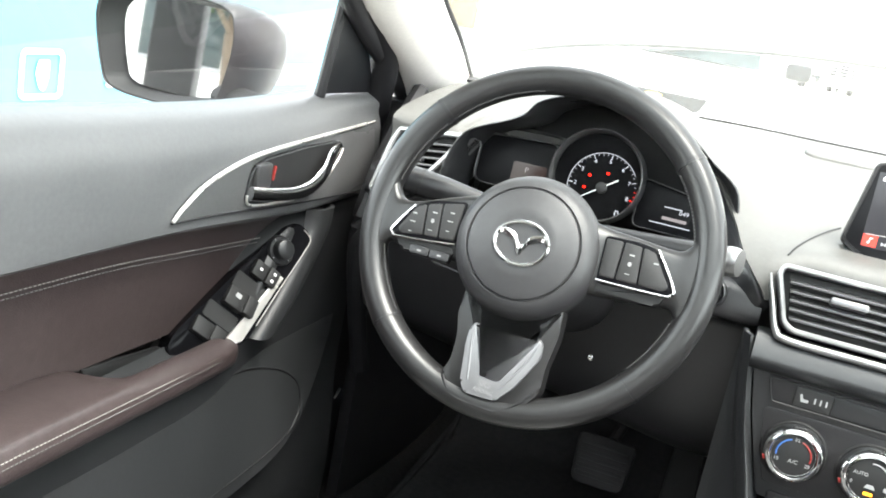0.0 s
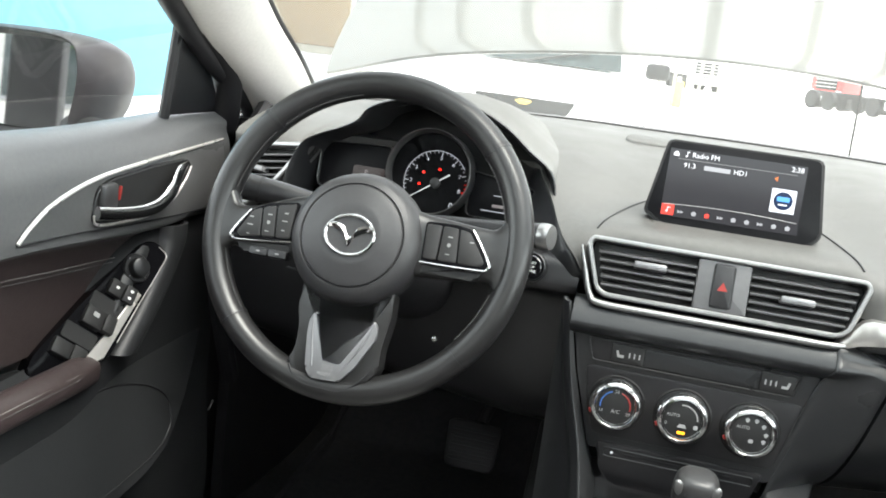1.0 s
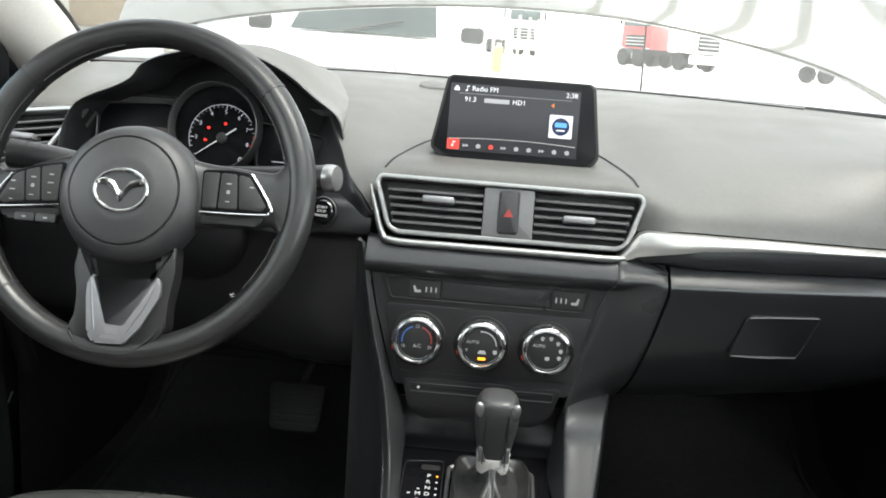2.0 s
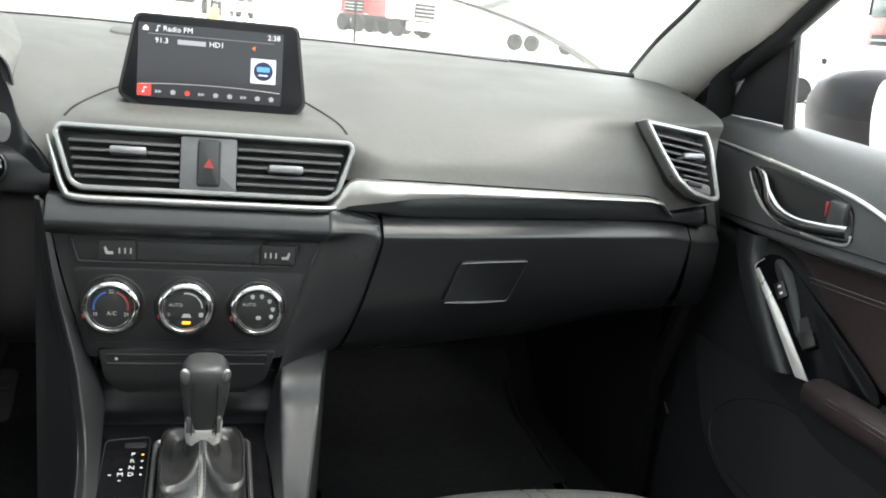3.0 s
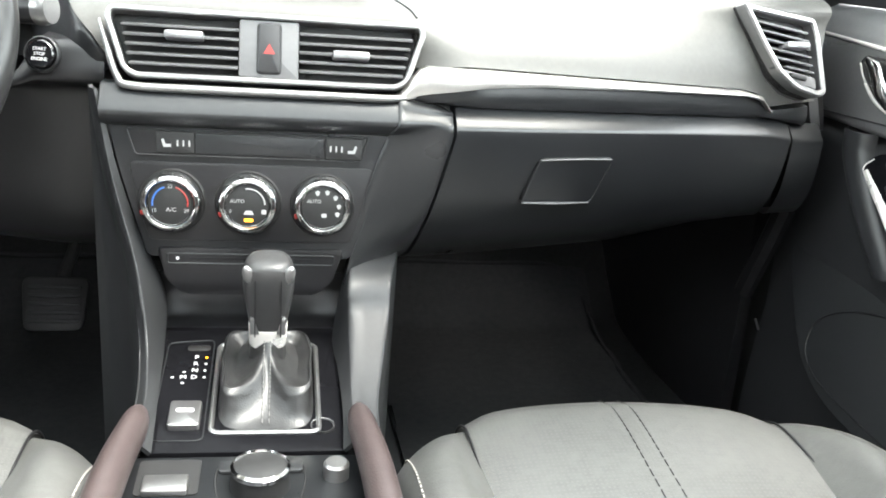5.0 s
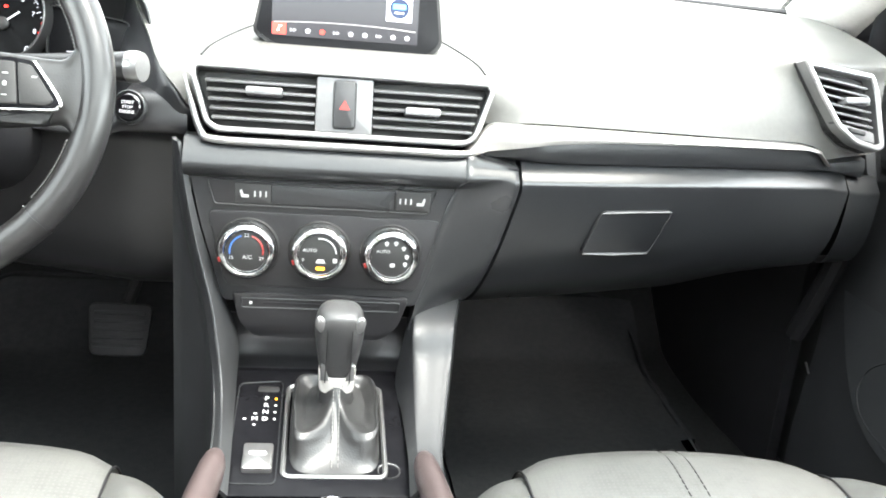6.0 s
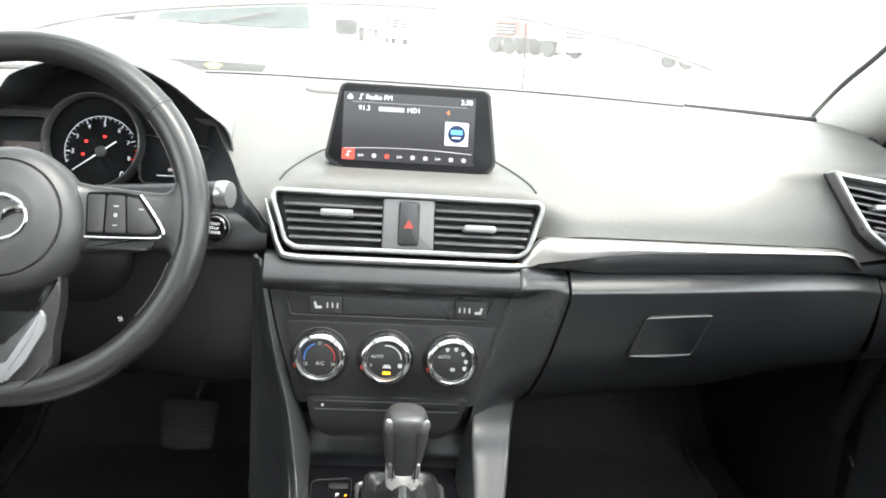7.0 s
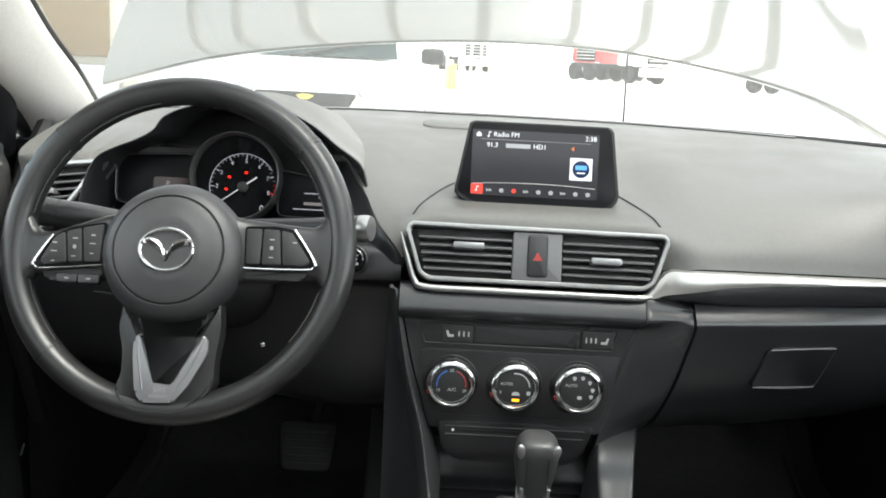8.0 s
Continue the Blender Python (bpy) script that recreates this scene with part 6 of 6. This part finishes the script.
# unseen closing panels, added so that little light enters from behind
for s in (-1, 1):
    part("rear_side_blocker", sheet([[(s * 0.842, y, 0.940), (s * 0.76, y, 1.16), (s * 0.615, y, 1.365)] for y in (-1.12, -1.6, -2.02)], 6, 8, 0.01), DARK, None, "unseen dark panel added to block light from the rear side", "structure")
part("rear_roof_blocker", roof_patch(-0.62, 0.62, -1.22, -2.0), TRIM, None, "unseen pale grey roof added to block light over the rear", "structure")
part("rear_wall", sheet([[(x, -2.02, 0.28), (x, -2.00, 1.12)] for x in (-0.86, 0, 0.86)], 4, 4, 0.02), DARK, None, "unseen dark wall behind the seats, added to block light", "structure")
ws_rows = []
for u in np.linspace(-1, 1, 13):
    yw, zw = 0.775 - 0.34 * abs(u) ** 2.2, 1.018
    yt, zt = -0.06 - 0.10 * u * u, 1.375 - 0.03 * u * u
    ws_rows.append([(u * (0.705 * (1 - f) + 0.60 * f), yw + (yt - yw) * f, zw + (zt - zw) * f + 0.05 * math.sin(math.pi * f)) for f in np.linspace(0, 1, 8)])
glass = part("windscreen", sheet(ws_rows, 26, 16, 0.004), HAZED_GLASS, None, "clear curved windscreen", "structure")
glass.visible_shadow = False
part("windscreen_frit", tube([(u * 0.70, 0.770 - 0.33 * abs(u) ** 2.2, 1.016) for u in np.linspace(-1, 1, 15)], 0.009, n=50, sides=8, flat=0.6), SEAL, None, "black lower windscreen edge", "structure")

# ---- outside ----
def concrete():
    m = material("sunlit_concrete", (0.55, 0.54, 0.51), 0.9, grain=0.6, size=60, vary=0.12, blotch=0.6)
    return m


CONCRETE = concrete()
bm = bmesh.new()
bmesh.ops.create_grid(bm, x_segments=8, y_segments=8, size=900)
part("ground", bm, CONCRETE, None, "pale sunlit concrete yard", "structure")
WHITE_PAINT = material("white_car_paint", (0.78, 0.78, 0.77), 0.25, coat=0.8, vary=0.04)
RED_PAINT = material("red_truck_paint", (0.55, 0.03, 0.03), 0.35, coat=0.5, vary=0.1)
TYRE = material("tyre_rubber", (0.02, 0.02, 0.02), 0.8, vary=0.2)
BLUE = material("light_blue_banner", (0.10, 0.31, 0.42), 0.6, vary=0.06, blotch=2)
BANNER_WHITE = material("white_banner_print", (0.8, 0.82, 0.85), 0.6, vary=0.05)
WALL = material("cream_wall", (0.36, 0.34, 0.29), 0.9, grain=0.3, size=60, vary=0.08, blotch=1.5)
TAN = material("tan_board", (0.15, 0.11, 0.065), 0.8, vary=0.12, blotch=2)
DARKGLASS = material("dark_window_glass", (0.05, 0.07, 0.07), 0.08, vary=0.2)
YELLOW = material("yellow_paint", (0.75, 0.6, 0.12), 0.6, vary=0.1)
GOLD = material("gold_badge", (0.7, 0.5, 0.15), 0.3, metal=0.8, vary=0.1)
STEEL_GREY = material("grey_painted_steel", (0.35, 0.36, 0.36), 0.5, vary=0.08)

# the raised bonnet of this car
BONNET = material("dusty_grey_metallic_paint", (0.21, 0.208, 0.195), 0.06, metal=0.5, vary=0.03, blotch=1.5)
bonnet = thing("bonnet", "raised grey metallic bonnet of the car itself", "car bonnet", (0, 1.0, 1.0))
edge = [(-0.875, 1.04, 1.035), (-0.61, 0.99, 1.108), (-0.30, 0.965, 1.152), (0.0, 0.96, 1.170), (0.28, 0.965, 1.160), (0.55, 0.99, 1.120), (0.74, 1.02, 1.070), (0.90, 1.06, 1.0)]
rows = []
for x, y, z in edge:
    rows.append([(x * 0.985, y + 0.02, z - 0.012), (x, y, z), (x * 1.0, y + 0.10, z + 0.115), (x * 0.97, y + 0.35, z + 0.38), (x * 0.90, y + 0.62, z + 0.66), (x * 0.84, y + 0.80, z + 0.80)])
part("bonnet_panel", sheet(rows, 40, 24, 0.012), BONNET, bonnet, "grey metallic panel")
part("support_rod", tube([(0.345, 1.35, 0.90), (0.333, 1.30, 1.0), (0.322, 1.28, 1.25), (0.310, 1.27, 1.42)], 0.003, n=10, sides=8), SEAL, bonnet, "thin black support rod")
front_body = thing("front_wings", "grey metallic front wings of the car", "car body", (0, 1.3, 0.2))
for s in (-1, 1):
    part("wing", sheet([[(s * 0.84, y, 0.975 - 0.05 * (y - 0.5)), (s * 0.885, y, 0.90 - 0.05 * (y - 0.5)), (s * 0.90, y, 0.70), (s * 0.88, y, 0.35)] for y in (0.40, 0.9, 1.4, 1.9)], 10, 12, 0.01), PAINT, front_body)
    part("wing_top", sheet([[(s * 0.845, y, 0.975 - 0.05 * (y - 0.5)), (s * 0.80, y, 0.985 - 0.06 * (y - 0.5)), (s * 0.74, y, 0.95 - 0.05 * (y - 0.5))] for y in (0.42, 0.9, 1.4, 1.9)], 10, 6, 0.006), PAINT, front_body)
part("cowl_panel", sheet([[(x, 0.78 - 0.33 * abs(x / 0.75) ** 2.2, 1.008), (x, 0.90 - 0.25 * abs(x / 0.75) ** 2.2, 0.975), (x, 1.02 - 0.2 * abs(x / 0.75) ** 2, 0.955)] for x in (-0.72, -0.4, 0.0, 0.4, 0.72)], 20, 8, 0.006), DARK, front_body, "black cowl panel")
part("engine_cover", block(1.3, 0.8, 0.25, Matrix.Translation((0, 1.45, 0.70)), 0.06), DARK, front_body)
part("front_bumper", block(1.7, 0.25, 0.5, Matrix.Translation((0, 2.0, 0.55)), 0.1, 3), PAINT, front_body)


def wheel_part(parent, x, y, r, w, axis="x"):
    m = Matrix.Translation((x, y, r)) @ Euler((0, radians(90), 0)).to_matrix().to_4x4()
    t = part("wheel", lathe([(r * 0.55, -w / 2), (r * 0.9, -w / 2), (r, -w * 0.35), (r, w * 0.35), (r * 0.9, w / 2), (r * 0.55, w / 2)], m, 24), TYRE, parent)
    part("rim", lathe([(r * 0.1, w * 0.40), (r * 0.5, w * 0.46), (r * 0.56, w * 0.5), (r * 0.56, -w * 0.5), (r * 0.1, -w * 0.45)], m, 20), STEEL, t)


def parked_car(x, y, label):
    """A white crossover that faces the camera."""
    d = thing("parked_car", label, "car", (x, y, 0))

    def shell(sections, n=36):
        """A closed body through rounded sections: (y, half width, bottom, top, squareness)."""
        rows = []
        for b, w, z0, z1, q in spline(sections, 30).tolist():
            ring = []
            for t in np.linspace(0, 2 * math.pi, n, endpoint=False):
                c, e = math.cos(t), math.sin(t)
                ring.append((x + w * math.copysign(abs(c) ** q, c), y + b, (z0 + z1) / 2 + (z1 - z0) / 2 * math.copysign(abs(e) ** q, e)))
            rows.append(ring)
        return skin(rows, close_v=True, caps=True)

    part("body", shell([(0.0, 0.76, 0.32, 0.74, 0.45), (0.06, 0.84, 0.26, 0.84, 0.40), (0.30, 0.89, 0.22, 0.94, 0.38), (1.05, 0.90, 0.22, 1.06, 0.34), (2.6, 0.91, 0.22, 1.08, 0.32), (3.9, 0.90, 0.24, 1.05, 0.34), (4.25, 0.84, 0.35, 0.95, 0.40)]), WHITE_PAINT, d, "white painted body")
    part("cabin", shell([(1.30, 0.74, 0.95, 1.12, 0.40), (1.55, 0.73, 0.95, 1.34, 0.40), (1.95, 0.70, 0.95, 1.58, 0.42), (2.6, 0.69, 0.95, 1.63, 0.42), (3.4, 0.68, 0.95, 1.58, 0.42), (4.0, 0.64, 0.95, 1.25, 0.42)]), WHITE_PAINT, d, "white cabin")
    part("bonnet_crease", tube([(x + 0.30, y + 0.10, 0.845), (x + 0.42, y + 0.5, 0.985), (x + 0.50, y + 1.05, 1.045)], 0.006, n=16, sides=6), STEEL_GREY, d)
    bm = bmesh.new()
    bm.faces.new([bm.verts.new((x + a, y + b, c)) for a, b, c in ((-0.68, 1.08, 1.075), (0.68, 1.08, 1.075), (0.60, 1.78, 1.52), (-0.60, 1.78, 1.52))])
    bmesh.ops.solidify(bm, geom=bm.faces[:], thickness=0.02)
    part("windscreen", bm, DARKGLASS, d, "dark windscreen", smooth=False)
    part("grille", plate(soft_poly([(-0.42, 0.055), (0.42, 0.055), (0.36, -0.060), (-0.36, -0.060)][::-1], 0.03), 0.06, facing(x, y - 0.03, 0.735), 0.01), DARK, d, "dark grille")
    part("grille_badge", plate(soft_poly([(-0.075, 0.01), (-0.03, 0.025), (0.03, 0.025), (0.075, 0.01), (0.03, -0.018), (-0.03, -0.018)], 0.006), 0.02, facing(x, y - 0.05, 0.750), 0.004), GOLD, d, "plain gold badge")
    part("lower_grille", plate(rounded(1.2, 0.16, 0.05), 0.05, facing(x, y - 0.01, 0.42), 0.01), DARK, d)
    for s in (-1, 1):
        part("headlight", plate(soft_poly([(-0.16 * s, 0.03), (0.16 * s, 0.09), (0.13 * s, -0.02), (-0.12 * s, -0.06)][:: s], 0.02), 0.06, facing(x + s * 0.56, y + 0.05, 0.83, 30, s * 20), 0.01), STEEL_GREY, d)
        part("side_mirror", block(0.22, 0.12, 0.15, Matrix.Translation((x + s * 1.0, y + 1.25, 1.12)), 0.04), DARK, d)
        for b in (0.75, 3.35):
            wheel_part(d, x + s * 0.80, y + b, 0.34, 0.22)
    part("wiper", tube([(x - 0.3, y + 1.02, 1.06), (x + 0.35, y + 1.25, 1.21)], 0.012, n=4, sides=6), DARK, d)
    return d


parked_car(-1.25, 6.6, "white crossover parked facing the camera, gold badge")


def truck(x, y, paint, label, kind="tractor", turn=0.0):
    """A lorry with cab, windscreen, grille, tanks and wheels."""
    d = thing("truck", label, "truck", (x, y, 0), "parked trucks")
    M = Matrix.Translation((x, y, 0))
    d.rotation_euler = (0, 0, radians(turn))

    def b(name, w, dd, h, px, py, pz, mat, bev=0.06, parent=None, lbl=""):
        return part(name, block(w, dd, h, M @ Matrix.Translation((px, py, pz)), bev), mat, parent or d, lbl)

    cab = b("cab", 2.4, 1.9, 2.5, 0, 0.9, 2.15, paint, 0.15)
    b("windscreen", 2.1, 0.08, 0.85, 0, -0.06, 2.75, DARKGLASS, 0.03, cab)
    b("bumper", 2.45, 0.3, 0.45, 0, -0.1, 0.62, paint if paint is not RED_PAINT else STEEL, 0.06)
    b("grille", 1.5, 0.08, 0.75, 0, -0.08, 1.45, DARK, 0.03, cab)
    for k in range(3):
        b("grille_bar", 1.46, 0.06, 0.06, 0, -0.13, 1.25 + 0.2 * k, STEEL, 0.01, cab)
    for s in (-1, 1):
        b("headlight", 0.35, 0.08, 0.2, s * 0.95, -0.12, 0.98, CHROME, 0.03)
        b("side_mirror", 0.12, 0.15, 0.6, s * 1.42, 0.1, 2.7, DARK, 0.03)
        for yy in (0.9, 4.2, 5.5):
            m = Matrix.Translation(M @ Vector((s * 1.02, yy, 0)))
            wheel_part(d, m.translation.x, m.translation.y, 0.50, 0.32)
    b("chassis", 0.9, 6.0, 0.3, 0, 3.0, 0.85, DARK, 0.03)
    d.scale = (1.3, 1.3, 1.3)
    if kind == "box":
        b("box_body", 2.5, 5.0, 2.6, 0, 4.6, 2.4, WHITE_PAINT, 0.04)
    return d


truck(11.2, 76.0, RED_PAINT, "red lorry tractor parked across the yard", turn=-48)
truck(14.5, 65.0, WHITE_PAINT, "white lorry tractor parked across the yard", turn=32)
truck(2.4, 83.0, WHITE_PAINT, "white box truck parked far across the yard", "box", turn=14)
truck(25.5, 31.0, RED_PAINT, "red lorry tractor parked beside the white car", "box", turn=-100)
side_car = parked_car(14.7, 21.7, "white car parked side-on with alloy wheels")
side_car.rotation_euler = (0, 0, radians(-125))
trailer = thing("flat_trailer", "long low white trailer with dark wheels", "trailer", (20, 56, 0))
part("deck", block(7.5, 2.4, 0.30, Matrix.Translation((20.0, 56.4, 1.05)), 0.05), WHITE_PAINT, trailer)
for xx in (18.2, 19.3, 21.6):
    m = Matrix.Translation((xx, 55.1, 0.5)) @ Euler((radians(90), 0, 0)).to_matrix().to_4x4()
    part("wheel", lathe([(0.05, -0.15), (0.45, -0.15), (0.5, -0.1), (0.5, 0.1), (0.45, 0.15), (0.26, 0.15), (0.2, 0.1), (0.05, 0.1)], m, 24), TYRE, trailer)

# rafters of the open shelter over the car
for k in range(9):
    rafter = part("roof_rafter", block(0.10, 9.0, 0.18, Matrix.Translation((-2.9 + 0.72 * k, -1.5, 4.1)), 0.01), STEEL_GREY, None)
    tagged(rafter, "grey steel rafter of the open shelter roof", "rafter", "shelter rafters")
for x in (-3.1, 3.1):
    for y in (-5.0, 2.6):
        post = part("shelter_post", block(0.14, 0.14, 4.0, Matrix.Translation((x, y, 2.0)), 0.015), STEEL_GREY, None)
        tagged(post, "grey steel post of the open shelter", "post", "shelter posts")
for y in (-5.0, 2.6):
    tagged(part("shelter_beam", block(6.4, 0.16, 0.22, Matrix.Translation((0, y, 3.9)), 0.015), STEEL_GREY, None), "grey steel cross beam of the shelter", "beam", "shelter beams")

# what stands behind the car, seen in the door mirrors
column = part("shelter_column", block(0.26, 0.18, 4.0, Matrix.Translation((-1.92, -3.3, 2.0)), 0.02), DARK, None)
tagged(column, "dark grey square column of the shelter", "column")
tree = thing("tree", "broad green tree standing behind the shelter", "tree", (-3.4, -14.0, 0))
part("trunk", tube([(-3.4, -14.0, 0), (-3.38, -13.97, 1.1), (-3.45, -14.02, 2.0), (-3.36, -14.0, 3.2)], [0.16, 0.12, 0.10, 0.05], n=20, sides=10), BARK, tree)
grow = random.Random(5)
twigs = []
for k in range(7):
    a, h = k * 2.4, 1.7 + 0.2 * k
    tip = Vector((-3.4 + 1.3 * math.cos(a), -14.0 + 1.3 * math.sin(a), h + 1.1 + 0.2 * (k % 3)))
    part("limb", tube([(-3.42, -14.0, h), (-3.4 + 0.5 * math.cos(a), -14.0 + 0.5 * math.sin(a), h + 0.5), tip], [0.06, 0.04, 0.015], n=10, sides=7), BARK, tree)
    twigs += [tip, tip.lerp(Vector((-3.4, -14.0, h + 0.6)), 0.45)]
leaves = bmesh.new()
for c in twigs:
    for _ in range(150):
        p = c + Vector((grow.gauss(0, 0.38), grow.gauss(0, 0.38), grow.gauss(0, 0.30)))
        turn = Euler((grow.uniform(-1.2, 1.2), grow.uniform(-1.2, 1.2), grow.uniform(0, 6.3))).to_matrix()
        leaves.faces.new([leaves.verts.new(p + turn @ Vector(v)) for v in ((-0.02, -0.08, 0), (0.04, 0, 0.012), (0, 0.10, 0), (-0.05, 0.01, 0.012))])
crown = part("crown", leaves, LEAF, tree, "crown of many small green leaves", smooth=False)
office = thing("office_building", "white low building with a row of windows", "building", (-8, -16, 0))
part("wall", block(16.0, 0.3, 4.6, Matrix.Translation((-9.0, -16.0, 2.3)), 0.03), material("white_rendered_wall", (0.78, 0.77, 0.74), 0.85, grain=0.3, size=60, vary=0.06, blotch=1.5), office)
part("roof_edge", block(16.4, 0.6, 0.3, Matrix.Translation((-9.0, -15.9, 4.7)), 0.03), STEEL_GREY, office)
for k in range(7):
    win = part("window", block(1.5, 0.08, 1.1, Matrix.Translation((-15.6 + 2.2 * k, -15.83, 1.9)), 0.02), DARKGLASS, office)
    part("sill", block(1.6, 0.14, 0.08, Matrix.Translation((-15.6 + 2.2 * k, -15.80, 1.32)), 0.01), STEEL_GREY, win)

truck(2.4, -15.0, WHITE_PAINT, "white lorry tractor standing behind the car", turn=180)
rack = thing("blue_rack", "tall blue steel storage rack behind the car", "rack", (1.0, -14, 0))
RACK_BLUE = material("blue_rack_paint", (0.04, 0.12, 0.35), 0.45, vary=0.1)
for dx in (-0.5, 0.5):
    for dy in (-0.4, 0.4):
        part("post", block(0.09, 0.09, 3.6, Matrix.Translation((1.0 + dx, -14 + dy, 1.8)), 0.01), RACK_BLUE, rack)
for z in (0.5, 1.2, 1.9, 2.6, 3.3):
    part("shelf", block(1.1, 0.9, 0.08, Matrix.Translation((1.0, -14, z)), 0.01), RACK_BLUE, rack)

# building and banner on the driver's side
banner = thing("blue_banner", "large light blue banner wall with white print", "banner", (-2.6, 2.0, 0))
part("banner_sheet", block(0.05, 3.2, 2.5, Matrix.Translation((-2.62, 2.5, 1.25)), 0.01), BLUE, banner)
bn = Matrix(((0, 0, 1, -2.59), (1, 0, 0, 1.56), (0, 1, 0, 0.645), (0, 0, 0, 1)))
part("square_mark", rim(rounded(0.20, 0.175, 0.030), 0.018, 0.002, bn, 0.003, 0.001), BANNER_WHITE, banner)
part("mark_shape", plate(soft_poly([(-0.02, 0.05), (0.03, 0.05), (0.03, -0.01), (0.012, -0.06), (-0.01, -0.05), (-0.03, 0.0)], 0.012), 0.003, bn @ Matrix.Translation((0, 0, 0.004)), 0), BANNER_WHITE, banner)
part("print_bar", plate(rounded(1.6, 0.10, 0.02), 0.003, bn @ Matrix.Translation((1.12, 0.0, 0.004)), 0), BANNER_WHITE, banner)
shed = thing("workshop_building", "cream workshop building with a tan opening and grey posts", "building", (-4, 9, 0))
part("wall", block(5.0, 0.2, 4.5, Matrix.Translation((-6.5, 11.0, 2.25)), 0.02), WALL, shed)
part("opening", block(1.1, 0.06, 2.0, Matrix.Translation((-4.9, 10.86, 1.9)), 0.02), TAN, shed, "tan boarded opening")
part("sill", block(1.4, 0.15, 0.6, Matrix.Translation((-4.9, 10.8, 0.5)), 0.02), STEEL, shed)
part("blue_post", block(0.16, 0.16, 4.0, Matrix.Translation((-5.2, 9.6, 2.0)), 0.02), material("pale_blue_paint", (0.35, 0.45, 0.75), 0.5, vary=0.08), shed)
part("grey_post", block(0.35, 0.2, 4.0, Matrix.Translation((-5.9, 10.0, 2.0)), 0.02), DARK, shed)
fence = thing("yard_fence", "pale fence posts and yellow barrier beside the yard", "fence", (0, 30, 0))
for k in range(6):
    part("post", block(0.12, 0.12, 2.2, Matrix.Translation((-0.6 + 0.5 * k, 31 + 2.5 * k, 1.1)), 0.02), WALL, fence)
part("barrier", block(0.3, 0.3, 0.9, Matrix.Translation((0.1, 33, 0.45)), 0.05), YELLOW, fence)
